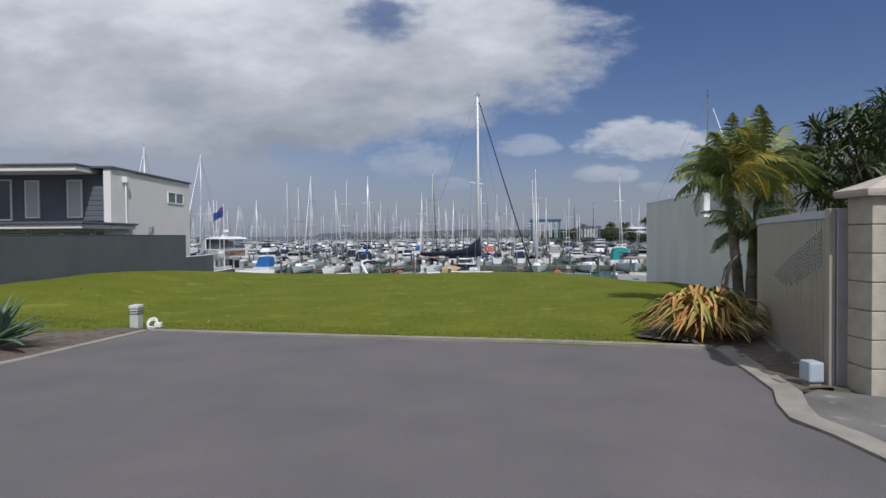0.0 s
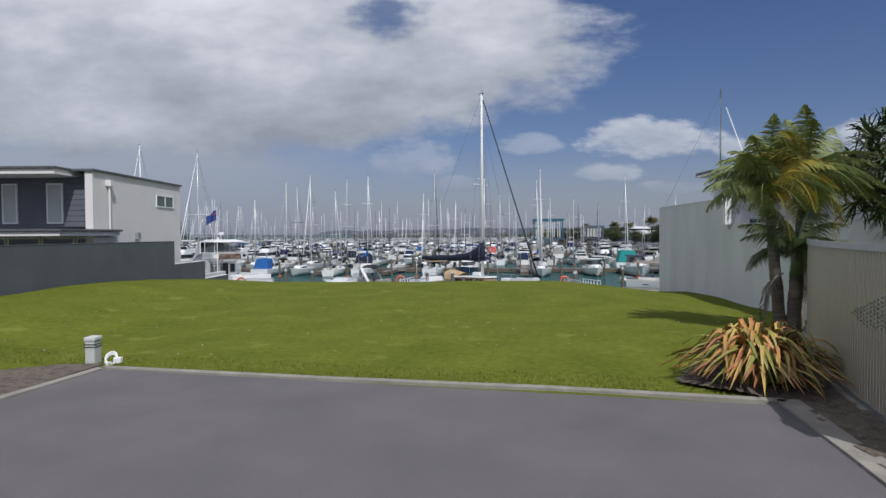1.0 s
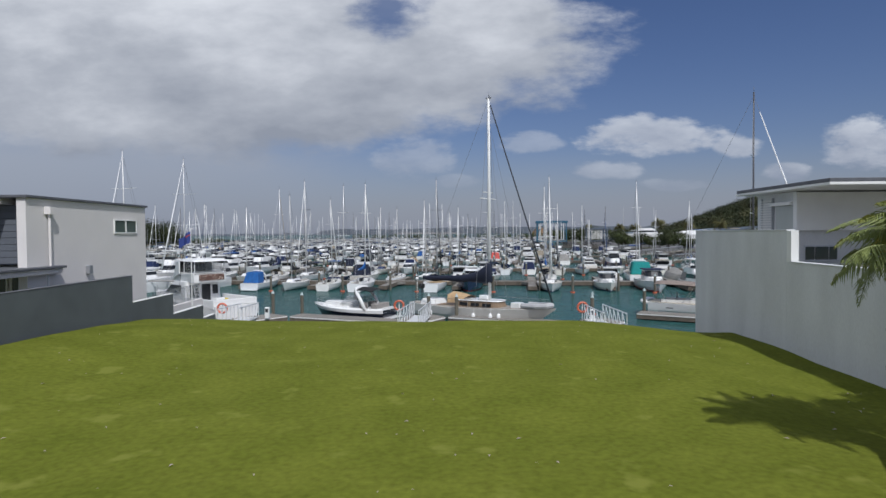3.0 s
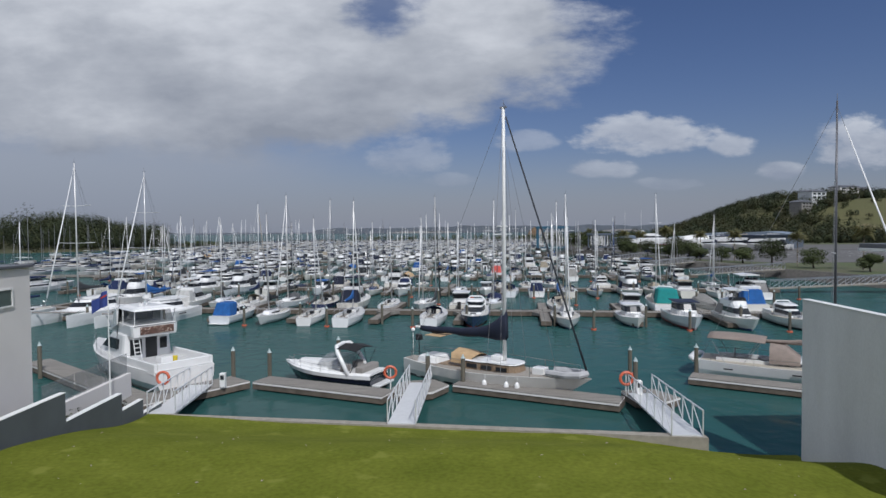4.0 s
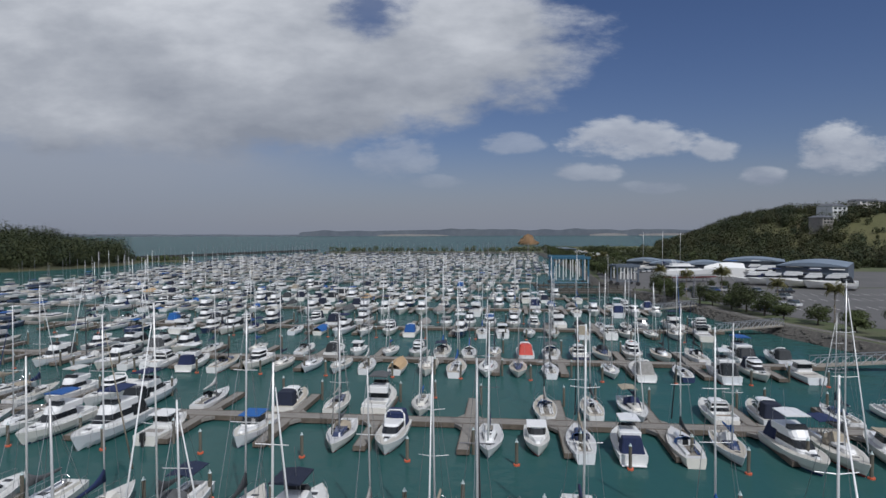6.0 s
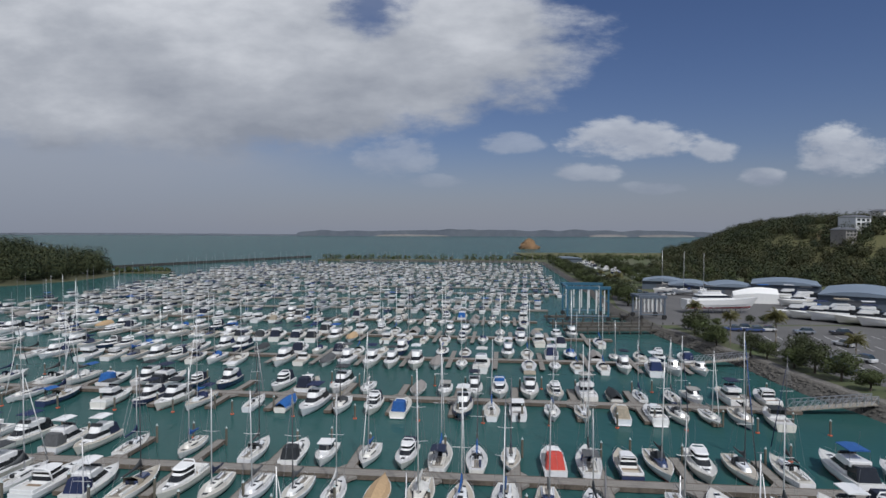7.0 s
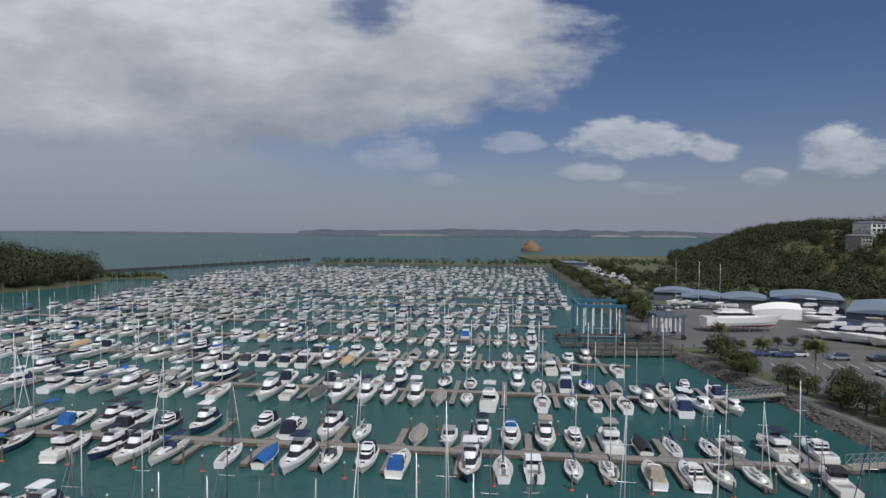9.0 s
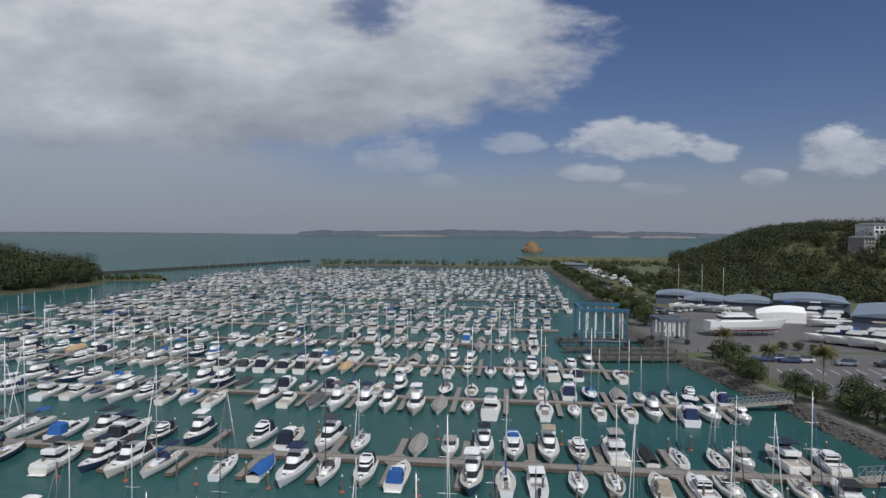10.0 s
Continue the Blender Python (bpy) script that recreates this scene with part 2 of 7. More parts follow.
CANVAS = material("canvas_cover", (0.03, 0.05, 0.14), 0.9, var=0.25, scale=2, bump=0.3,
                  per_object=[(0.012, 0.022, 0.075), (0.02, 0.10, 0.33), (0.014, 0.024, 0.06), (0.10, 0.105, 0.11), (0.02, 0.025, 0.03), (0.02, 0.12, 0.38), (0.38, 0.33, 0.25), (0.015, 0.03, 0.10), (0.6, 0.6, 0.58), (0.34, 0.33, 0.31), (0.05, 0.055, 0.06)])
CANVASFAR = material("canvas_covers", (0.03, 0.05, 0.14), 0.9, var=0.2, bump=0, island=True,
                     per_object=[(0.012, 0.022, 0.075), (0.02, 0.10, 0.33), (0.7, 0.7, 0.68), (0.10, 0.105, 0.11), (0.02, 0.025, 0.03), (0.75, 0.75, 0.74), (0.38, 0.33, 0.25), (0.015, 0.03, 0.10), (0.7, 0.69, 0.66), (0.3, 0.3, 0.29), (0.5, 0.5, 0.5)])
NAVY = material("navy_canvas", (0.010, 0.016, 0.04), 0.85, var=0.3, scale=2, bump=0.3)
BLACKC = material("black_canvas", (0.010, 0.011, 0.013), 0.8, var=0.3, bump=0.2)
COCKPIT = material("worn_cockpit_sole", (0.25, 0.225, 0.19), 0.8, var=0.25, scale=4, bump=0.2, stretch=(8, 1, 1))
TEALC = material("teal_canvas", (0.012, 0.24, 0.23), 0.85, var=0.2, bump=0.2)
TAN = material("tan_canvas", (0.52, 0.36, 0.20), 0.85, var=0.2, bump=0.2)
TAUPE = material("taupe_canvas", (0.27, 0.22, 0.19), 0.85, var=0.2, bump=0.2)
APRON = material("stained_concrete", (0.20, 0.188, 0.172), 0.92, var=0.4, scale=1.6, bump=0.5, fine=50, spots=((0.30, 0.28, 0.25), 2.2, 0.6))
BREAKROCK = material("dark_wet_rock", (0.045, 0.045, 0.042), 0.9, var=0.5, scale=0.3, bump=0.8, fine=2)
DARKSCRUB = material("headland_scrub", (0.085, 0.082, 0.035), 0.95, var=0.4, scale=0.05, bump=0.4, fine=0.8, second=(0.05, 0.055, 0.025))
GREYC = material("grey_canvas", (0.30, 0.28, 0.26), 0.85, var=0.2, bump=0.2)
SMOKE = material("smoked_window", (0.018, 0.021, 0.025), 0.22, var=0.2, bump=0, spec=0.5)
CLEAR = material("clear_vinyl", (0.30, 0.32, 0.33), 0.1, var=0.2, bump=0, alpha=0.35)
MASTM = material("mast_alloy", (0.66, 0.66, 0.65), 0.35, 0.25, var=0.08, bump=0,
                 per_object=[(0.72, 0.72, 0.71), (0.60, 0.60, 0.60), (0.74, 0.74, 0.73), (0.5, 0.5, 0.5), (0.75, 0.74, 0.72), (0.68, 0.68, 0.68), (0.10, 0.10, 0.11)])
WIRE = material("rigging_wire", (0.32, 0.32, 0.33), 0.4, 0.6, var=0.1, bump=0)
DARKROPE = material("dark_furled_sail", (0.03, 0.035, 0.045), 0.8, var=0.3, bump=0.2)
RUBBER = material("black_rubber", (0.02, 0.02, 0.021), 0.6, var=0.2, bump=0.1)
PALETRUNK = material("palm_trunk", (0.27, 0.235, 0.19), 0.95, var=0.5, scale=2, bump=1.0, fine=10, stretch=(1, 1, 7))
FROND = material("palm_frond", (0.25, 0.30, 0.085), 0.55, var=0.4, scale=1.4, bump=0, spots=((0.44, 0.40, 0.08), 0.9, 0.58))
YELLOWFROND = material("yellowing_palm_frond", (0.62, 0.48, 0.07), 0.6, var=0.35, scale=1.6, bump=0, spots=((0.34, 0.34, 0.07), 1.3, 0.55))
# darker copy of the frond green, with the shade under the crowns in its colour
SHADEDFROND = material("shaded_palm_frond", (0.12, 0.17, 0.055), 0.5, var=0.4, scale=1.4, bump=0)
WHARF = material("dark_wharf_timber", (0.11, 0.10, 0.085), 0.9, var=0.4, scale=0.8, bump=0.5, fine=10, stretch=(1, 5, 1))
DEADFROND = material("dry_palm_frond", (0.42, 0.36, 0.30), 0.8, var=0.3, bump=0)
SHRUB = material("dracaena_leaf", (0.085, 0.125, 0.04), 0.5, var=0.45, scale=2.5, bump=0)
FLAX = material("flax_leaf", (0.3, 0.2, 0.08), 0.5, var=0.3, scale=3, bump=0,
                per_object=((0.55, 0.27, 0.08), (0.34, 0.31, 0.06), (0.62, 0.43, 0.12), (0.50, 0.20, 0.09), (0.58, 0.34, 0.09), (0.28, 0.29, 0.06)))
AGAVE = material("agave_leaf", (0.13, 0.20, 0.12), 0.45, var=0.3, scale=5, bump=0.05)
LEAF = material("tree_leaf", (0.046, 0.060, 0.028), 0.8, var=0.45, scale=0.4, bump=0, fine=2.0, second=(0.05, 0.058, 0.024), spec=0.2)
BUSH = [LEAF, material("olive_tree_leaf", (0.066, 0.074, 0.032), 0.8, var=0.4, scale=0.4, bump=0, fine=2.0, spec=0.2),
        material("dark_tree_leaf", (0.036, 0.050, 0.026), 0.8, var=0.4, scale=0.4, bump=0, fine=2.0, spec=0.2),
        material("brown_green_tree_leaf", (0.066, 0.066, 0.032), 0.85, var=0.4, scale=0.4, bump=0, fine=2.0, spec=0.2)]
LEAF2 = material("shrub_leaf", (0.095, 0.12, 0.045), 0.75, var=0.5, scale=0.3, bump=0, fine=2.0, spec=0.2)
SCRUB = material("hill_grass", (0.11, 0.105, 0.04), 0.95, var=0.4, scale=0.03, bump=0.4, fine=0.8, second=(0.085, 0.09, 0.03), spots=((0.24, 0.18, 0.11), 0.025, 0.64))
TRUNK = material("tree_trunk", (0.08, 0.065, 0.05), 0.95, var=0.4, bump=0.5)
SHED = material("blue_grey_roofing", (0.22, 0.27, 0.33), 0.55, 0.2, var=0.12, scale=0.1, bump=0.1)
SHEDW = material("blue_grey_shed_wall", (0.10, 0.125, 0.16), 0.7, var=0.15, scale=0.2, bump=0.1)
CRANE = material("blue_crane_paint", (0.035, 0.125, 0.20), 0.5, var=0.2, scale=1, bump=0.05)
CARPAINT = material("car_paint", (0.3, 0.3, 0.3), 0.25, 0.2, var=0.05, bump=0, coat=0.6,
                    per_object=[(0.55, 0.55, 0.55), (0.03, 0.03, 0.035), (0.7, 0.7, 0.7), (0.25, 0.27, 0.3), (0.35, 0.04, 0.03), (0.05, 0.08, 0.2), (0.6, 0.6, 0.62)])
# distance haze is mixed into the coast's blue-grey colour, there is no volume
HAZYCOAST = material("far_coast", (0.085, 0.10, 0.125), 0.95, var=0.3, scale=0.004, bump=0, fine=0.03, second=(0.105, 0.12, 0.14))
CLIFF = material("far_cliff", (0.21, 0.20, 0.195), 0.95, var=0.3, scale=0.02, bump=0)
FLAGBLUE = material("blue_flag", (0.04, 0.07, 0.28), 0.8, var=0.2, bump=0.1)


def water_material():
    mt = bpy.data.materials.new("harbour_water")
    mt.use_nodes = True
    nt = mt.node_tree
    L, N = nt.links.new, nt.nodes.new
    p = nt.nodes["Principled BSDF"]
    tc = N("ShaderNodeTexCoord")
    n1, n2, n3 = N("ShaderNodeTexNoise"), N("ShaderNodeTexNoise"), N("ShaderNodeTexNoise")
    for n, s, d in ((n1, 1.1, 4), (n2, 0.012, 3), (n3, 0.25, 3)):
        n.inputs["Scale"].default_value, n.inputs["Detail"].default_value = s, d
        L(tc.outputs["Object"], n.inputs["Vector"])
    r = N("ShaderNodeValToRGB")
    r.color_ramp.elements[0].position, r.color_ramp.elements[0].color = 0.35, (0.023, 0.073, 0.069, 1)
    r.color_ramp.elements[1].position, r.color_ramp.elements[1].color = 0.65, (0.030, 0.090, 0.087, 1)
    L(n2.outputs[0], r.inputs[0])
    nt.nodes.remove(p)
    dif, glo, fr, mp, mx = N("ShaderNodeBsdfDiffuse"), N("ShaderNodeBsdfGlossy"), N("ShaderNodeFresnel"), N("ShaderNodeMapRange"), N("ShaderNodeMixShader")
    L(r.outputs[0], dif.inputs["Color"])
    glo.inputs["Roughness"].default_value = 0.14
    fr.inputs["IOR"].default_value = 1.33
    # ripples keep the grazing sheen well below that of a flat mirror
    mp.inputs[3].default_value, mp.inputs[4].default_value = 0.02, 0.46
    b, b2 = N("ShaderNodeBump"), N("ShaderNodeBump")
    b.inputs["Strength"].default_value, b.inputs["Distance"].default_value = 0.5, 0.12
    b2.inputs["Strength"].default_value, b2.inputs["Distance"].default_value = 0.4, 0.35
    L(n1.outputs[0], b.inputs["Height"])
    L(n3.outputs[0], b2.inputs["Height"])
    L(b.outputs[0], b2.inputs["Normal"])
    for nd in (dif, glo, fr):
        L(b2.outputs[0], nd.inputs["Normal"])
    L(fr.outputs[0], mp.inputs[0])
    L(mp.outputs[0], mx.inputs[0])
    L(dif.outputs[0], mx.inputs[1])
    L(glo.outputs[0], mx.inputs[2])
    L(mx.outputs[0], nt.nodes["Material Output"].inputs["Surface"])
    return mt


SEA = water_material()


# ---------------------------------------------------------------- mesh helpers
def mesh_of(name, bm, mat, smooth=False):
    me = bpy.data.meshes.new(name)
    bmesh.ops.recalc_face_normals(bm, faces=bm.faces[:])
    if smooth:
        for f in bm.faces:
            f.smooth = True
    bm.to_mesh(me)
    bm.free()
    me.materials.append(mat)
    return me


def part(name, bm, mat, parent=None, label="", smooth=False):
    ob = new(name, mesh_of(name, bm, mat, smooth))
    if parent is not None:
        ob.parent = parent
    if label:
        ob["label"] = label
    return ob


def thing(name, label, category, group="", kind="", m=None):
    ob = new(name)
    ob.empty_display_size = 0.2
    tagged(ob, label, category, group, kind)
    if m is not None:
        ob.matrix_basis = m
    return ob


def structure(name, bm, mat, label, category, smooth=False):
    return tagged(part(name, bm, mat, smooth=smooth), label, category, kind="structure")


def BM():
    return bmesh.new()


def box(bm, x0, y0, z0, x1, y1, z1, bevel=0.0, m=None):
    vs = [bm.verts.new((x, y, z)) for z in (z0, z1) for x, y in ((x0, y0), (x1, y0), (x1, y1), (x0, y1))]
    fs = [bm.faces.new([vs[i] for i in q]) for q in ((3, 2, 1, 0), (4, 5, 6, 7), (0, 1, 5, 4), (1, 2, 6, 5), (2, 3, 7, 6), (3, 0, 4, 7))]
    if m is not None:
        bmesh.ops.transform(bm, matrix=m, verts=vs)
    if bevel:
        es = {e for f in fs for e in f.edges}
        bmesh.ops.bevel(bm, geom=list(es), offset=bevel, segments=2, affect="EDGES", profile=0.6)
    return bm


def tube(bm, pts, r, n=6, r1=None, cap=True):
    pts = [Vector(p) for p in pts]
    r1 = r if r1 is None else r1
    rings = []
    for i, p in enumerate(pts):
        d = (pts[min(i + 1, len(pts) - 1)] - pts[max(i - 1, 0)]).normalized()
        q = d.to_track_quat("Z", "Y")
        rr = r + (r1 - r) * i / max(1, len(pts) - 1)
        rings.append([bm.verts.new(p + q @ Vector((rr * math.cos(2 * math.pi * k / n), rr * math.sin(2 * math.pi * k / n), 0))) for k in range(n)])
    for a, b in zip(rings, rings[1:]):
        for k in range(n):
            bm.faces.new((a[k], a[(k + 1) % n], b[(k + 1) % n], b[k]))
    if cap:
        bm.faces.new(rings[0][::-1])
        bm.faces.new(rings[-1])
    return bm


def loft(bm, rings, closed=True, ends=True):
    vr = [[bm.verts.new(p) for p in ring] for ring in rings]
    n = len(vr[0])
    for a, b in zip(vr, vr[1:]):
        for k in range(n if closed else n - 1):
            bm.faces.new((a[k], a[(k + 1) % n], b[(k + 1) % n], b[k]))
    if ends:
        bm.faces.new(vr[0][::-1])
        bm.faces.new(vr[-1])
    return bm


def prism(bm, outline, z0, z1):
    a = [bm.verts.new((x, y, z0)) for x, y in outline]
    b = [bm.verts.new((x, y, z1)) for x, y in outline]
    n = len(outline)
    bm.faces.new(a[::-1])
    bm.faces.new(b)
    for k in range(n):
        bm.faces.new((a[k], a[(k + 1) % n], b[(k + 1) % n], b[k]))
    return bm


def strip(bm, line, width, z0, z1):
    """A kerb or path of that width along a line in plan."""
    L = [Vector((x, y, 0)) for x, y in line]
    side = []
    for i, p in enumerate(L):
        d = (L[min(i + 1, len(L) - 1)] - L[max(i - 1, 0)]).normalized()
        nrm = Vector((-d.y, d.x, 0)) * width / 2
        side.append((p + nrm, p - nrm))
    rings = [[(a.x, a.y, z0), (b.x, b.y, z0), (b.x, b.y, z1), (a.x, a.y, z1)] for a, b in side]
    return loft(bm, rings)


def grid(bm, x0, x1, nx, y0, y1, ny, height):
    vs = [[bm.verts.new((x0 + (x1 - x0) * i / nx, y0 + (y1 - y0) * j / ny, height(x0 + (x1 - x0) * i / nx, y0 + (y1 - y0) * j / ny))) for i in range(nx + 1)] for j in range(ny + 1)]
    for j in range(ny):
        for i in range(nx):
            bm.faces.new((vs[j][i], vs[j][i + 1], vs[j + 1][i + 1], vs[j + 1][i]))
    return bm


def sstep(a, b, x):
    t = min(1.0, max(0.0, (x - a) / (b - a)))
    return t * t * (3 - 2 * t)


# ---------------------------------------------------------------- ground, lawn, water
bm = BM()
prism(bm, [(-4900, -600), (4900, -600), (4900, 4900), (-4900, 4900)], WATER - 0.2, WATER)
structure("water", bm, SEA, "calm teal-green harbour water reaching the horizon", "water")


def shore_y(x):
    """The seawall's line, askew to the lot."""
    return 43.1 - 0.155 * (min(max(x, -13.9), 10.0) + 13.8)


def lawn_height(x, y):
    z = 0.02 + 0.55 * sstep(-7, -13.5, x) * sstep(12, 18, y) * (1 - 0.7 * sstep(24, 36, y))
    z -= 0.60 * sstep(5.0, 12.0, x) * sstep(11, 21, y)
    z += 0.05 * noise.noise((x * 0.35, y * 0.35, 0))
    z -= 1.62 * sstep(33.5, shore_y(x), y) + 0.1 * sstep(30, 34, y)
    return z


def land_height(x, y):
    # the lot falls to the water; the street side stays level
    return -0.35 - 0.7 * sstep(9, 14, y) - 0.95 * sstep(29.5, 36.5, y) * sstep(-15.5, -14.2, x) - 1.6 * sstep(-0.9, 1.2, y - shore_y(x))


bm = BM()
grid(bm, -75, 75, 60, -120, 46, 60, land_height)
structure("ground", bm, EARTH, "bare earth shore under the lawn and street", "ground")
bm = BM()
grid(bm, -13.9, 13.2, 110, 9.6, 41.0, 140, lawn_height)
for v in bm.verts:
    if v.co.y > 30:
        v.co.y = 30 + (v.co.y - 30) * (shore_y(v.co.x) - 30) / 11
        v.co.z = lawn_height(v.co.x, v.co.y)
lawn = structure("lawn", bm, GRASS, "mown green lawn sloping off towards the water", "lawn", smooth=True)

# driveway and its kerbs
DRIVE = [(-30, -40), (30, -40), (30, -1), (8.0, 0.9), (4.7, 2.6), (3.9, 4.0), (3.65, 4.8), (3.62, 5.6), (3.48, 6.1), (3.65, 6.6), (3.95, 7.2), (4.1, 8.0), (4.45, 9.95), (-6.05, 12.45), (-6.55, 9.6), (-7.1, 7.6), (-8.5, 5.5), (-14, 1.4), (-30, -2)]
bm = BM()
prism(bm, DRIVE, -0.3, 0.045)
structure("driveway", bm, ASPHALT, "worn dark grey asphalt driveway", "driveway")
for line, wd in (([(-30, -1.9), (-14, 1.48), (-8.55, 5.6), (-7.18, 7.65), (-6.63, 9.65), (-6.12, 12.52)], 0.17), ([(-6.15, 12.56), (-2.0, 11.62), (1.5, 10.92), (4.6, 10.12)], 0.17),
                 ([(4.64, 10.15), (4.42, 9.0), (4.24, 8.0), (4.08, 7.2), (3.82, 6.65), (3.66, 6.15), (3.76, 5.6), (3.80, 4.8), (4.08, 4.0), (4.85, 2.75), (8.0, 1.1), (30, -0.8)], 0.30)):
    bm = BM()
    strip(bm, line, wd, -0.2, 0.075)
    structure("kerb", bm, CONCRETE, "worn pale concrete kerb edging the driveway", "kerb")
bm = BM()
prism(bm, [(3.95, 4.9), (4.25, 4.0), (5.0, 2.85), (8, 1.2), (30, -0.7), (30, 6.8), (5.2, 6.8), (4.5, 7.3), (4.1, 7.0), (3.78, 6.15), (3.9, 5.6)], -0.2, 0.06)
structure("pavement", bm, APRON, "stained concrete apron beside the gate pillar", "pavement")
BED = [(3.55, 11.3), (4.7, 10.2), (4.5, 9.0), (4.3, 8.0), (4.16, 7.3), (4.9, 7.35), (6.0, 10), (7.3, 13), (9.3, 16.9), (9.2, 17.6), (8.0, 17.0), (6.7, 15.0), (5.6, 13.6), (4.3, 12.6)]


def inside(outline, x, y):
    hit = False
    for (xa, ya), (xb, yb) in zip(outline, outline[1:] + outline[:1]):
        if (ya > y) != (yb > y) and x < xa + (xb - xa) * (y - ya) / (yb - ya):
            hit = not hit
    return hit


def bed_height(x, y):
    return max(-0.9, lawn_height(x, y) if y > 9.6 else 0.02) + 0.055 + 0.03 * noise.noise((x * 2.5, y * 2.5, 4))


bm = BM()
grid(bm, 3.4, 9.8, 64, 7.2, 18.4, 112, bed_height)
bmesh.ops.delete(bm, geom=[f for f in bm.faces if not inside(BED, f.calc_center_median().x, f.calc_center_median().y)], context="FACES")
structure("garden_bed", bm, BARK_MULCH, "garden bed of dark bark mulch", "garden bed")
bm = BM()
prism(bm, [(-6.73, 9.75), (-7.26, 7.7), (-8.62, 5.7), (-14, 1.6), (-14, 9), (-9.5, 11.5), (-7.0, 12.9), (-6.3, 12.9)], -0.3, 0.055)
structure("garden_bed", bm, BARK_MULCH, "strip of bark mulch beside the kerb", "garden bed")

bm = BM()
loft(bm, [[(x, shore_y(x) - 0.02, -3.4), (x, shore_y(x) + 0.4, -3.4), (x, shore_y(x) + 0.4, -1.62), (x, shore_y(x) - 0.02, -1.62)] for x in (-14.02, -6.0, 2.0, 9.75)])
structure("seawall", bm, CONCRETE, "pale concrete seawall at the foot of the lawn", "seawall")

# rock edge to the water
rocks = thing("rock_revetment", "dark boulders of the shore revetment", "rocks", kind="stuff")
bm = BM()
rg = random.Random(5)
for i in range(260):
    x = rg.uniform(-60, 70)
    yy = shore_y(x) + rg.uniform(0.9, 2.2)
    s = rg.uniform(0.3, 0.8)
    c = Vector((x, yy, land_height(x, yy)))
    r = bmesh.ops.create_icosphere(bm, subdivisions=1, radius=s, matrix=Matrix.Translation(c))
    for vtx in r["verts"]:
        vtx.co += noise.noise_vector(vtx.co * 1.7) * s * 0.5
part("boulders", bm, ROCK, rocks)


# ---------------------------------------------------------------- neighbouring walls and houses
def stepped_fence():
    f = thing("boundary_wall", "dark grey boundary wall stepping down to the water with pale coping", "wall", kind="structure")
    for y0, y1, top in ((8, 33.4, 2.1), (33.4, 37.4, 0.92), (37.4, 41.2, -0.12), (41.2, 43.0, -0.85), (43.0, 44.8, -1.5)):
        b = BM()
        box(b, -14.28, y0 + 0.002, -3.0, -14.06, y1 - 0.002, top, 0.012)
        part("wall_panel", b, DARKFENCE, f)
        b = BM()
        box(b, -14.29, y0, top + 0.002, -14.05, y1 + 0.01, top + 0.03, 0.006)
        part("coping", b, WHITE if top < 2 else DARKMETAL, f)


stepped_fence()


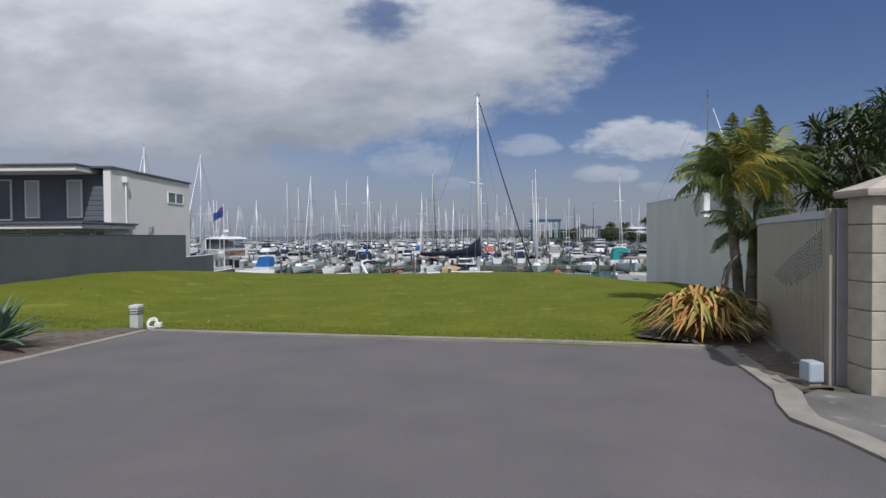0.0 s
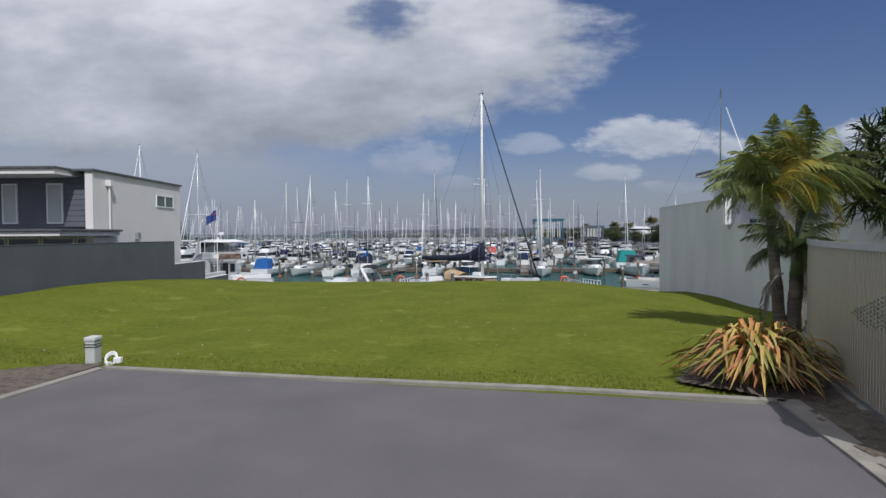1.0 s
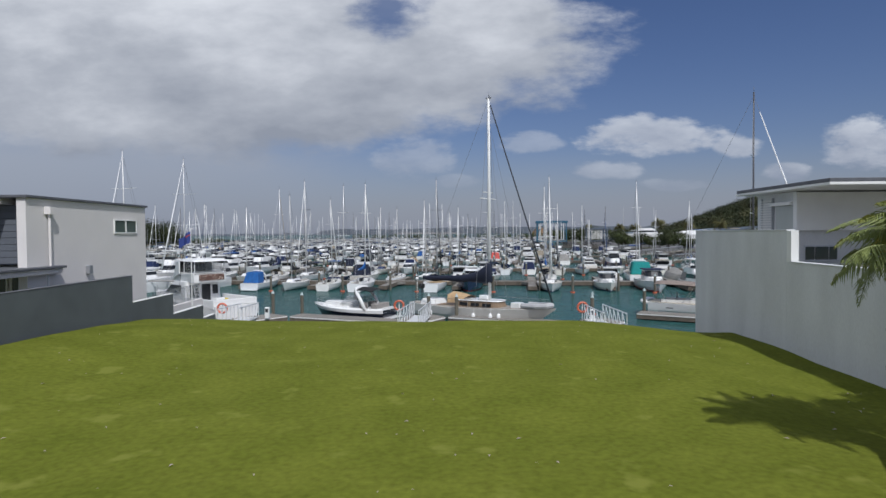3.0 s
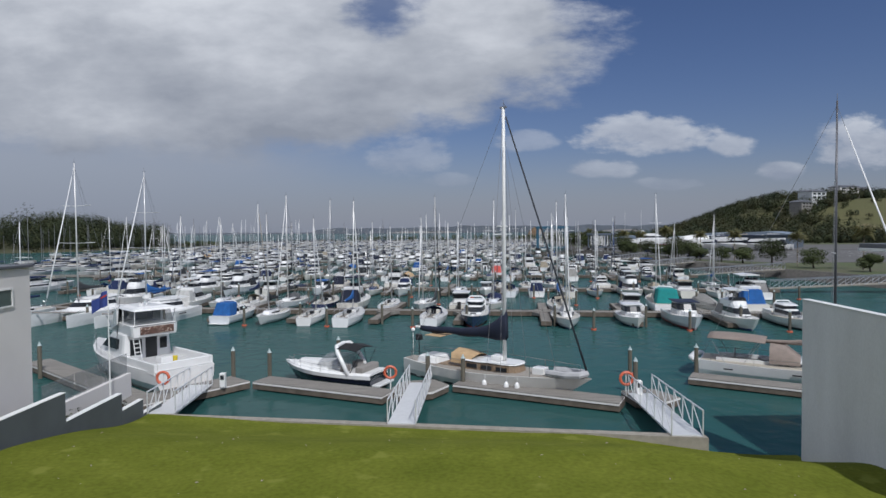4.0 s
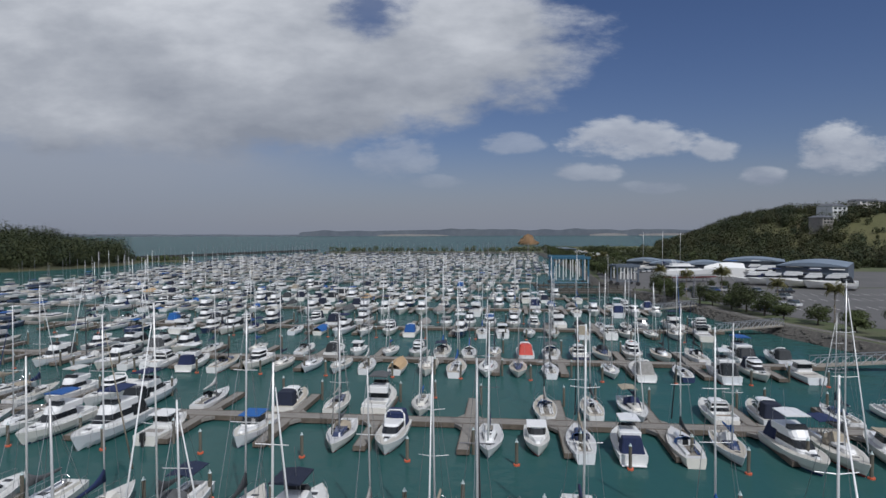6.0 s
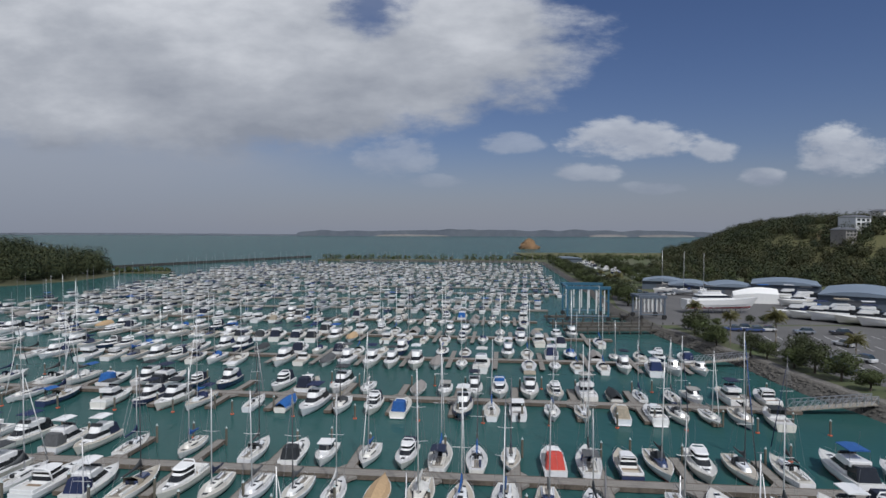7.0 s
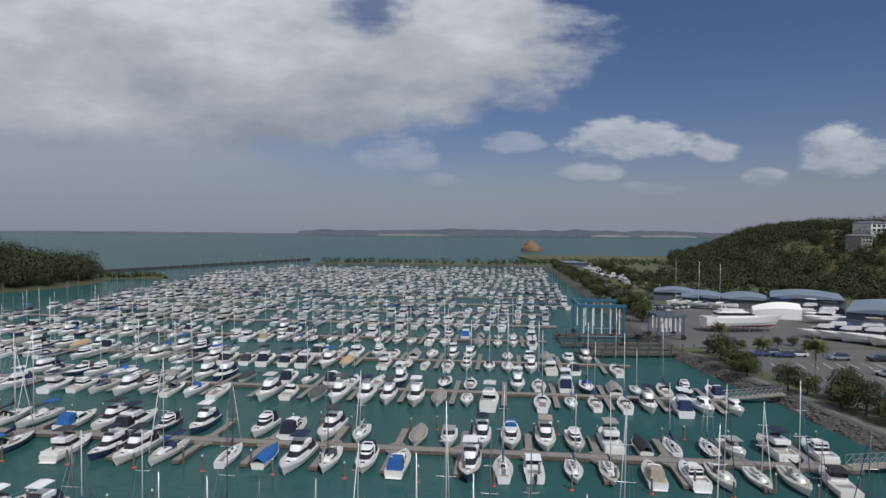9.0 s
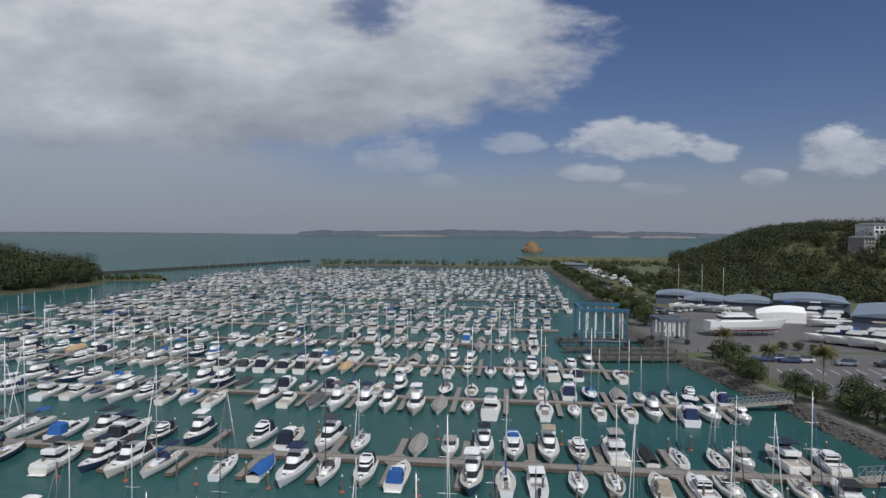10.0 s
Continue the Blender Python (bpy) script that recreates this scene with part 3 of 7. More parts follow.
def left_house():
    h = thing("house", "two-storey flat-roofed house in cream plaster and dark blue-grey cladding", "house", kind="structure")
    b = BM()
    box(b, -16.3, 29.4, -0.6, -15.95, 38.5, 5.35)
    box(b, -34, 38.2, -0.6, -16.3, 38.5, 5.35)
    side = part("wall", b, CREAM, h, "cream plastered side wall")
    b = BM()
    box(b, -34, 30.0, 2.8, -16.3, 30.3, 5.1)
    front = part("wall", b, CLADDING, h, "dark blue-grey clad upper wall")
    for i in range(9):
        b = BM()
        z = 2.85 + i * 0.25
        box(b, -18.3, 29.93, z, -16.35, 29.99, z + 0.235, 0.01)
        part("weatherboard", b, CLADDING, front)
    b = BM()
    box(b, -34, 30.6, -0.6, -16.35, 30.9, 2.6)
    part("wall", b, CREAM, h)
    b = BM()
    box(b, -36, 28.2, 5.12, -16.9, 38.6, 5.36, 0.02)
    part("roof", b, CREAM, h, "pale flat roof fascia")
    b = BM()
    box(b, -36.1, 28.1, 5.362, -16.85, 38.7, 5.46, 0.02)
    box(b, -16.849, 29.3, 5.352, -15.85, 38.6, 5.46, 0.02)
    part("roof", b, DARKMETAL, h, "dark metal roof edge")
    b = BM()
    box(b, -36, 26.4, 2.42, -15.6, 31.0, 2.62, 0.02)
    part("canopy", b, CREAM, h)
    b = BM()
    box(b, -36.1, 26.3, 2.622, -15.5, 31.1, 2.72, 0.02)
    part("canopy_edge", b, DARKMETAL, h)

    def window(x0, x1, z0, z1, y, glass):
        b = BM()
        for a in ((x0, z0, x1, z0 + 0.06), (x0, z1 - 0.06, x1, z1), (x0, z0 + 0.06, x0 + 0.06, z1 - 0.06), (x1 - 0.06, z0 + 0.06, x1, z1 - 0.06)):
            box(b, a[0], y - 0.08, a[1], a[2], y + 0.02, a[3])
        fr = part("window", b, WHITE, h, "white framed window")
        b = BM()
        box(b, x0 + 0.06, y - 0.04, z0 + 0.06, x1 - 0.06, y - 0.02, z1 - 0.06)
        part("pane", b, glass, fr)
        return fr

    window(-20.45, -19.75, 3.0, 4.85, 29.99, CURTAIN)
    window(-18.35, -17.6, 3.0, 4.85, 29.92, CURTAIN)
    for x0 in (-24.2, -22.6):
        window(x0, x0 + 1.5, 2.9, 4.9, 29.99, GLASS)
    for i in range(6):
        window(-25.5 + i * 1.62, -24.0 + i * 1.62, 1.0, 2.36, 30.59, GLASS)
    # side window, wall lamp and downpipe
    b = BM()
    for a in ((35.45, 4.0, 37.55, 4.06), (35.45, 4.62, 37.55, 4.68), (35.45, 4.06, 35.51, 4.62), (37.49, 4.06, 37.55, 4.62), (36.47, 4.06, 36.53, 4.62)):
        box(b, -15.97, a[0], a[1], -15.90, a[2], a[3])
    fr = part("window", b, WHITE, h)
    for a in (35.51, 36.53):
        b = BM()
        box(b, -15.96, a, 4.06, -15.935, a + 0.96, 4.62)
        part("pane", b, TINTED, fr)
    b = BM()
    box(b, -15.95, 33.1, 2.25, -15.75, 33.35, 2.6, 0.02)
    part("wall_lamp", b, ALU, h)
    b = BM()
    box(b, -15.95, 30.45, 4.75, -15.7, 30.75, 5.05, 0.02)
    tube(b, [(-15.84, 30.6, 4.8), (-15.84, 30.6, 2.7)], 0.05, 8)
    part("downpipe", b, CREAM, h)
    b = BM()
    box(b, -15.9, 38.6, -1.2, -15.6, 45, -0.1)
    part("terrace_wall", b, CREAM, h)
    for i in range(3):
        b = BM()
        box(b, -15.76, 38.7 + i * 2.1, -0.08, -15.74, 40.7 + i * 2.1, 0.85)
        part("balustrade_pane", b, CLEAR, h, "clear glass balustrade pane")
    return h


def planter_shrub(x, y, z, r, seed):
    t = thing("shrub", "clipped green shrub beside the terrace wall", "shrub", "terrace shrubs")
    b = BM()
    tube(b, [(0, 0, -0.4), (0.03, 0, r)], 0.04, 5, 0.02)
    part("stem", b, TRUNK, t)
    c = new("crown", leaf_cloud("crown", [(0, 0, r * 0.9, r, r * 0.8), (r * 0.5, 0.1, r * 0.6, r * 0.6, r * 0.5), (-0.4 * r, -0.2, r * 0.7, r * 0.6, r * 0.6)], 160, 0.07, LEAF2, seed))
    c.parent = t
    t.matrix_basis = pose(x, y, z)


left_house()


def right_wall():
    w = thing("boundary_wall", "tall grey plastered boundary wall with a stepped top", "wall", kind="structure")
    b = BM()
    m = pose(12.35, 29.07, 0, 0, 0, -3.4)
    box(b, 0, 0, -3.0, 0.25, 9.6, 3.86, 0.015, m)
    part("wall_panel", b, PLASTER, w)
    b = BM()
    box(b, 0, -14, -3.0, 0.25, -0.002, 2.70, 0.015, m)
    part("wall_panel", b, PLASTER, w)
    b = BM()
    box(b, -0.03, -14, 2.702, 0.28, -0.36, 2.74, 0.01, m)
    part("coping", b, PLASTER, w)
    b = BM()
    box(b, -0.03, -0.028, 3.862, 0.28, 9.63, 3.90, 0.01, m)
    part("coping", b, PLASTER, w)
    b = BM()
    box(b, -0.012, -0.34, 2.705, 0.262, -0.01, 3.86, 0.01, m)
    part("pier", b, WHITE, w)


right_wall()


def right_house():
    h = thing("house", "modern white and grey house with an overhanging flat roof", "house", kind="structure")
    b = BM()
    box(b, 15.2, 31.1, 5.80, 40, 38.9, 5.96, 0.02)
    part("roof", b, DARKMETAL, h, "flat roof with deep overhang")
    b = BM()
    box(b, 15.17, 31.07, 5.68, 40, 38.93, 5.795, 0.02)
    part("fascia", b, WHITE, h, "white roof fascia")
    b = BM()
    box(b, 16.0, 34.86, -0.5, 40, 38.3, 5.66)
    part("wall", b, PLASTER, h)
    b = BM()
    box(b, 15.86, 34.55, 3.85, 40, 34.85, 5.6, 0.015)
    part("wall", b, WHITE, h, "white upper front wall")
    for i in range(12):
        b = BM()
        box(b, 15.86, 36.75, 3.9 + i * 0.125, 15.95, 37.75, 3.975 + i * 0.125)
        part("louvre", b, WHITE, h)
    b = BM()
    box(b, 15.88, 36.7, 3.85, 15.99, 36.745, 5.45)
    box(b, 15.88, 37.755, 3.85, 15.99, 37.8, 5.45)
    part("louvre_frame", b, ALU, h)
    b = BM()
    box(b, 15.75, 34.9, 5.05, 15.995, 36.65, 5.2, 0.01)
    part("lintel", b, WHITE, h)
    b = BM()
    box(b, 15.95, 35.0, 3.4, 15.996, 36.5, 5.04)
    part("door", b, CURTAIN, h, "pale sliding door")
    for x0, x1 in ((16.45, 16.85), (16.9, 17.5), (17.55, 17.9)):
        b = BM()
        box(b, x0, 34.82, 2.5, x1, 34.858, 3.1)
        part("window", b, GLASS, h)
    b = BM()
    box(b, 16.38, 34.8, 2.42, 17.98, 34.857, 2.495)
    box(b, 16.38, 34.8, 3.105, 17.98, 34.857, 3.17)
    part("window_frame", b, ALU, h)
    b = BM()
    box(b, 13.2, 29.3, 2.0, 22, 34.5, 2.3, 0.02)
    part("terrace", b, APRON, h)


right_house()


# ---------------------------------------------------------------- boats
def hull_rings(L, B, F, stern=0.8, fine=2.2, n=9, grow=0.0, rise=0.3, rake=0.6):
    rings = []
    for i in range(n):
        s = i / (n - 1)
        if s < 0.45:
            w = stern + (1 - stern) * math.sin(math.pi / 2 * s / 0.45)
        else:
            w = 1 - ((s - 0.45) / 0.55) ** fine * 0.985
        w = max(0.02, B / 2 * w + grow)
        sh = F * (0.86 + 0.1 * (1 - s) ** 2 + rise * s * s)
        y = -L / 2 + L * s

        def at(k, z):
            return (k * w, y - rake * s ** 3 * (1 - z / sh), z)

        lo = 0.75 - 0.35 * s
        rings.append([at(-1, sh), at(-0.97 + 0.12 * s, sh * 0.45), at(-lo - 0.1, -0.02), at(0, -0.4), at(lo + 0.1, -0.02), at(0.97 - 0.12 * s, sh * 0.45), at(1, sh)])
    return rings


def sheer(L, B, F, s, stern=0.8, fine=2.2, rise=0.3):
    r = hull_rings(L, B, F, stern, fine, 21, 0, rise)[min(20, max(0, round(s * 20)))]
    return r[6]


def add_hull(boat, L, B, F, mat, deckmat, stern=0.8, fine=2.2, rise=0.3, rake=0.6, n=13, stripe=None, label=""):
    b = BM()
    loft(b, hull_rings(L, B, F, stern, fine, n, 0, rise, rake))
    h = part("hull", b, mat, boat, label, smooth=False)
    b = BM()
    rr = hull_rings(L, B, F, stern, fine, n, -0.09, rise, rake)
    loft(b, [[(p[0][0], p[0][1] * 0.985, p[0][2] + 0.005), (p[6][0], p[6][1] * 0.985, p[6][2] + 0.005), (p[6][0] * 0.9, p[6][1] * 0.985, p[6][2] + 0.04), (p[0][0] * 0.9, p[0][1] * 0.985, p[0][2] + 0.04)] for p in rr])
    part("deck", b, deckmat, boat)
    b = BM()
    up = hull_rings(L, B, F, stern, fine, n, 0.012, rise, rake)
    for side in (0, 1):
        rows = []
        for p in up:
            a, c = Vector(p[5 if side else 1]), Vector(p[4 if side else 2])
            hi = a.lerp(c, 0.62)
            lo_ = a.lerp(c, 0.97)
            rows.append([tuple(hi), tuple(lo_)])
        loft(b, rows, closed=False, ends=False)
    part("boot_stripe", b, stripe or ANTIFOUL, boat)
    return h


def frustum(bm, lo, hi, z0, z1, k0=0.0, k1=1.0, out=0.0):
    """A moulded cabin block with rounded corners: lo and hi are (y aft, y fore, width aft, width fore) at z0 and z1; k0 to k1 cut a band out of it."""
    def ring(k, inset=0.0, lift=0.0):
        a = [lo[i] + (hi[i] - lo[i]) * k for i in range(4)]
        z = z0 + (z1 - z0) * k + lift
        o = out - inset
        ln = a[1] - a[0]
        ca, cf = min(0.10 * a[2], 0.2 * ln), min(0.30 * a[3], 0.25 * ln)
        wa, wf, ya, yf = a[2] / 2 + o, a[3] / 2 + o, a[0] - o, a[1] + o
        sl = (wa - wf) / max(0.1, ln)
        half = [(wa - ca, ya), (wa - ca * 0.28, ya + ca * 0.28), (wa - sl * ca, ya + ca), (wf + sl * cf, yf - cf), (wf - cf * 0.28, yf - cf * 0.28), (wf - cf, yf)]
        return [(x, y, z) for x, y in half] + [(-x, y, z) for x, y in half[::-1]]
    rings = [ring(k0), ring((k0 + k1) / 2), ring(k1)]
    if k1 == 1.0 and z1 - z0 > 0.25:
        rings.append(ring(1.0, 0.06 * min(hi[2], hi[3]), 0.05))
    return loft(bm, rings)


def rig(boat, L, y, z0, H, boom=True, cover=CANVAS, spreaders=2, furl=None, B=3.0, mastmat=MASTM):
    b = BM()
    tube(b, [(0, y, z0), (0, y, z0 + H * 0.5), (0, y, z0 + H)], 0.085, 6, 0.055)
    mast = part("mast", b, mastmat, boat, smooth=True)
    for i in range(spreaders):
        z = z0 + H * (0.42 + 0.27 * i if spreaders > 1 else 0.55)
        wd = B * (0.34 - 0.07 * i)
        b = BM()
        tube(b, [(-wd, y - 0.12, z + 0.05), (0, y, z), (wd, y - 0.12, z + 0.05)], 0.028, 4)
        part("spreader", b, mastmat, mast)
    b = BM()
    tube(b, [(0, y, z0 + H), (0, y, z0 + H + 0.5)], 0.015, 3)
    tube(b, [(-0.2, y, z0 + H + 0.1), (0.25, y, z0 + H + 0.1)], 0.015, 3)
    part("masthead_aerial", b, WIRE, mast)
    if boom:
        zb, e = z0 + 1.15, y - L * 0.38
        b = BM()
        tube(b, [(0, y, zb), (0, e, zb + 0.05)], 0.06, 6)
        part("boom", b, mastmat, boat)
        if cover:
            b = BM()
            rings = []
            for i in range(7):
                t = i / 6
                yy, hw, hh = y - 0.02 + (e - y) * t * 0.97, 0.17 - 0.07 * t, 0.75 * (1 - t) ** 4 + 0.26 - 0.10 * t
                rings.append([(-hw, yy, zb + 0.02), (-hw * 0.6, yy, zb + hh * 0.75), (0, yy, zb + hh), (hw * 0.6, yy, zb + hh * 0.75), (hw, yy, zb + 0.02), (0, yy, zb - 0.09)])
            loft(b, rings)
            part("sail_cover", b, cover, boat, smooth=True)
    b = BM()
    top = (0, y, z0 + H * 0.98)
    ends = [(0, L / 2 - 0.15, z0 + 0.05), (0, -L / 2 + 0.1, z0 - 0.15), (B * 0.46, y - 0.2, z0 - 0.1), (-B * 0.46, y - 0.2, z0 - 0.1)]
    for e_ in ends:
        tube(b, [top, e_], 0.013, 3, cap=False)
    part("rigging", b, WIRE, boat)
    if furl:
        b = BM()
        p0, p1 = Vector(ends[0]), Vector(top)
        tube(b, [p0.lerp(p1, 0.05), p0.lerp(p1, 0.4), p0.lerp(p1, 0.92)], 0.085, 6, 0.035)
        part("furled_headsail", b, furl, boat, smooth=True)


def rails(boat, L, B, F, y0, y1, stern, fine, rise, h=0.55):
    b = BM()
    n = 5
    for side in (-1, 1):
        pts = []
        for i in range(n):
            s = (y0 + (y1 - y0) * i / (n - 1)) / L + 0.5
            p = sheer(L, B, F, s, stern, fine, rise)
            q = (side * p[0] * 0.95, p[1] * 0.98, p[2])
            pts.append((q[0], q[1], q[2] + h))
            tube(b, [q, pts[-1]], 0.015, 3, cap=False)
        tube(b, pts, 0.016, 3, cap=False)
    part("guard_rail", b, STEEL, boat)


def yacht(L=9.5, B=3.1, F=1.0, H=12.5, hood=True, furl=None, bimini=False, spreaders=2, cover=CANVAS, tall=0.42, gel=GEL):
    boat = thing("sailing_yacht", "white sailing yacht with bare mast and covered boom", "sailing boat", "boats in the marina")
    add_hull(boat, L, B, F, gel, DECKM, 0.62, 1.9, 0.3, 0.8)
    zd = F * 0.93
    b = BM()
    lo, hi = (-0.10 * L, 0.24 * L, B * 0.58, B * 0.36), (-0.10 * L, 0.20 * L, B * 0.50, B * 0.26)
    frustum(b, lo, hi, zd, zd + tall)
    part("coachroof", b, gel, boat)
    for side in (-1, 1):
        b = BM()
        x = side * (B * 0.27)
        loft(b, [[(x + side * 0.03, -0.06 * L, zd + 0.12), (x + side * 0.03, -0.06 * L, zd + 0.30), (x - side * 0.06, -0.06 * L, zd + 0.30), (x - side * 0.06, -0.06 * L, zd + 0.12)],
                 [(x - side * 0.22, 0.14 * L, zd + 0.14), (x - side * 0.24, 0.14 * L, zd + 0.28), (x - side * 0.36, 0.14 * L, zd + 0.28), (x - side * 0.36, 0.14 * L, zd + 0.14)]])
        part("window", b, SMOKE, boat)
    for x in (-1, 1):
        b = BM()
        box(b, x * B * 0.24 - 0.07, -0.42 * L, zd, x * B * 0.24 + 0.07, -0.11 * L, zd + 0.30, 0.02)
        part("cockpit_coaming", b, GEL, boat)
    b = BM()
    box(b, -B * 0.2, -0.43 * L, zd + 0.02, B * 0.2, -0.12 * L, zd + 0.06)
    part("cockpit_sole", b, COCKPIT, boat)
    for x in (-1, 1):
        b = BM()
        box(b, x * B * 0.155 - 0.14, -0.40 * L, zd + 0.062, x * B * 0.155 + 0.14, -0.14 * L, zd + 0.2, 0.02)
        part("cockpit_bench", b, gel, boat)
    b = BM()
    box(b, -0.3, -0.105 * L - 0.03, zd + 0.1, 0.3, -0.10 * L + 0.45, zd + tall + 0.06, 0.02)
    part("companionway", b, SMOKE, boat)
    b = BM()
    box(b, -0.24, 0.02 * L, zd + tall + 0.03, 0.24, 0.02 * L + 0.45, zd + tall + 0.09, 0.02)
    part("hatch", b, SMOKE, boat)
    b = BM()
    box(b, -0.28, 0.27 * L, zd + 0.1, 0.28, 0.27 * L + 0.5, zd + 0.17)
    part("hatch", b, SMOKE, boat)
    b = BM()
    tube(b, [(0.35 * math.cos(k * 0.52), -0.34 * L, zd + 0.62 + 0.35 * math.sin(k * 0.52)) for k in range(13)], 0.02, 4)
    box(b, -0.06, -0.34 * L - 0.06, zd + 0.05, 0.06, -0.34 * L + 0.06, zd + 0.6)
    part("wheel", b, STEEL, boat)
    if hood:
        b = BM()
        rings = []
        for i in range(5):
            t = i / 4
            w, h_ = B * 0.30, 0.78 * (1 - 0.75 * t ** 1.6)
            yy = -0.12 * L + t * 1.15
            rings.append([(-w, yy, zd + 0.1), (-w * 0.93, yy, zd + 0.25 + h_ * 0.75), (0, yy, zd + 0.3 + h_), (w * 0.93, yy, zd + 0.25 + h_ * 0.75), (w, yy, zd + 0.1)])
        loft(b, rings, closed=False, ends=False)
        part("sprayhood", b, CANVAS, boat, smooth=True)
    if bimini:
        b = BM()
        loft(b, [[(-B * 0.3, yy, zd + 1.75), (0, yy, zd + 1.92), (B * 0.3, yy, zd + 1.75), (B * 0.3, yy, zd + 1.7), (0, yy, zd + 1.87), (-B * 0.3, yy, zd + 1.7)] for yy in (-0.42 * L, -0.28 * L, -0.16 * L)])
        bi = part("bimini", b, CANVAS, boat)
        b = BM()
        for x in (-1, 1):
            tube(b, [(x * B * 0.3, -0.40 * L, zd), (x * B * 0.3, -0.42 * L, zd + 1.75)], 0.015, 3)
            tube(b, [(x * B * 0.3, -0.22 * L, zd), (x * B * 0.3, -0.18 * L, zd + 1.75)], 0.015, 3)
        part("bimini_frame", b, STEEL, bi)
    rails(boat, L, B, F, -0.46 * L, 0.44 * L, 0.62, 1.9, 0.3)
    rig(boat, L, 0.09 * L, zd + tall, H, True, cover, spreaders, furl, B)
    return boat


def cruiser(L=10.5, B=3.5, F=1.25, fly=True, canopy=CANVAS, soft_aft=None, hard=True):
    boat = thing("motor_cruiser", "white flybridge motor cruiser with dark cabin windows" if fly else "white express cruiser with a raked dark windscreen", "motor boat", "boats in the marina")
    add_hull(boat, L, B, F, GEL, DECKM, 0.9, 2.6, 0.35, 0.9)
    zd = F * 0.93
    b = BM()
    box(b, -B * 0.38, -L / 2 - 0.45, 0.12, B * 0.38, -L / 2 - 0.01, 0.2)
    part("swim_platform", b, GELW, boat)
    lo, hi = (-0.22 * L, 0.24 * L, B * 0.74, B * 0.5), (-0.20 * L, 0.06 * L, B * 0.66, B * 0.46)
    z1 = zd + (1.25 if fly else 0.95)
    b = BM()
    frustum(b, lo, hi, zd, z1)
    part("cabin", b, GELW, boat)
    b = BM()
    frustum(b, lo, hi, zd, z1, 0.38, 0.86, 0.015)
    part("windscreen", b, SMOKE, boat)
    b = BM()
    frustum(b, (-0.1 * L, 0.40 * L, B * 0.55, B * 0.15), (-0.08 * L, 0.36 * L, B * 0.45, B * 0.10), zd, zd + 0.32)
    part("foredeck", b, GELW, boat)
    if fly:
        b = BM()
        frustum(b, (-0.30 * L, 0.07 * L, B * 0.72, B * 0.5), (-0.30 * L, 0.02 * L, B * 0.74, B * 0.52), z1 + 0.01, z1 + 0.62)
        fb = part("flybridge", b, GELW, boat)
        b = BM()
        frustum(b, (-0.05 * L, 0.02 * L, B * 0.6, B * 0.5), (-0.06 * L, -0.02 * L, B * 0.55, B * 0.45), z1 + 0.63, z1 + 0.95)
        part("wind_deflector", b, SMOKE, fb)
        b = BM()
        loft(b, [[(-B * 0.33, yy, z1 + 1.9), (0, yy, z1 + 2.02), (B * 0.33, yy, z1 + 1.9), (B * 0.33, yy, z1 + 1.82), (-B * 0.33, yy, z1 + 1.82)] for yy in (-0.28 * L, -0.14 * L, 0.0)])
        part("flybridge_canopy", b, canopy, boat)
        b = BM()
        for x in (-1, 1):
            for yy in (-0.27, -0.01):
                tube(b, [(x * B * 0.33, yy * L, z1 + 0.6), (x * B * 0.32, yy * L, z1 + 1.85)], 0.022, 4)
        part("canopy_frame", b, STEEL, boat)
    else:
        b = BM()
        tube(b, [(-B * 0.36, -0.16 * L, zd), (-B * 0.33, -0.20 * L, zd + 1.3), (-B * 0.2, -0.22 * L, zd + 1.75), (B * 0.2, -0.22 * L, zd + 1.75), (B * 0.33, -0.20 * L, zd + 1.3), (B * 0.36, -0.16 * L, zd)], 0.10, 6)
        part("radar_arch", b, GELW, boat, smooth=True)
        if hard:
            b = BM()
            frustum(b, (-0.22 * L, 0.07 * L, B * 0.68, B * 0.5), (-0.20 * L, 0.03 * L, B * 0.6, B * 0.42), z1 + 0.45, z1 + 0.6)
            part("hardtop", b, GELW, boat)
            b = BM()
            frustum(b, (-0.19 * L, 0.05 * L, B * 0.64, B * 0.46), (-0.2 * L, 0.04 * L, B * 0.62, B * 0.46), z1 + 0.001, z1 + 0.449)
            part("side_window", b, SMOKE, boat)
    b = BM()
    box(b, -B * 0.36, -0.45 * L, zd - 0.02, B * 0.36, -0.23 * L, zd + 0.05)
    part("cockpit_sole", b, TEAK, boat)
    if soft_aft:
        b = BM()
        frustum(b, (-0.46 * L, -0.2 * L, B * 0.8, B * 0.72), (-0.40 * L, -0.16 * L, B * 0.6, B * 0.62), zd, zd + 1.55)
        part("cockpit_enclosure", b, soft_aft, boat)
    else:
        for x in (-1, 1):
            b = BM()
            box(b, x * B * 0.41 - 0.08, -0.48 * L, zd, x * B * 0.41 + 0.08, -0.22 * L, zd + 0.46, 0.03)
            part("cockpit_coaming", b, GELW, boat)
        b = BM()
        box(b, -B * 0.41 + 0.085, -0.485 * L, zd, B * 0.41 - 0.085, -0.465 * L, zd + 0.42, 0.03)
        part("transom_seat", b, GELW, boat)
    rails(boat, L, B, F, 0.0, 0.45 * L, 0.9, 2.6, 0.35, 0.5)
    b = BM()
    box(b, -0.28, 0.26 * L, zd + 0.30, 0.28, 0.26 * L + 0.5, zd + 0.40, 0.02)
    part("hatch", b, SMOKE, boat)
    b = BM()
    tube(b, [(0.4, -0.15 * L, z1 + (0.6 if fly else 0.4)), (0.45, -0.2 * L, z1 + 4.0)], 0.014, 3)
    part("aerial", b, WIRE, boat)
    return boat


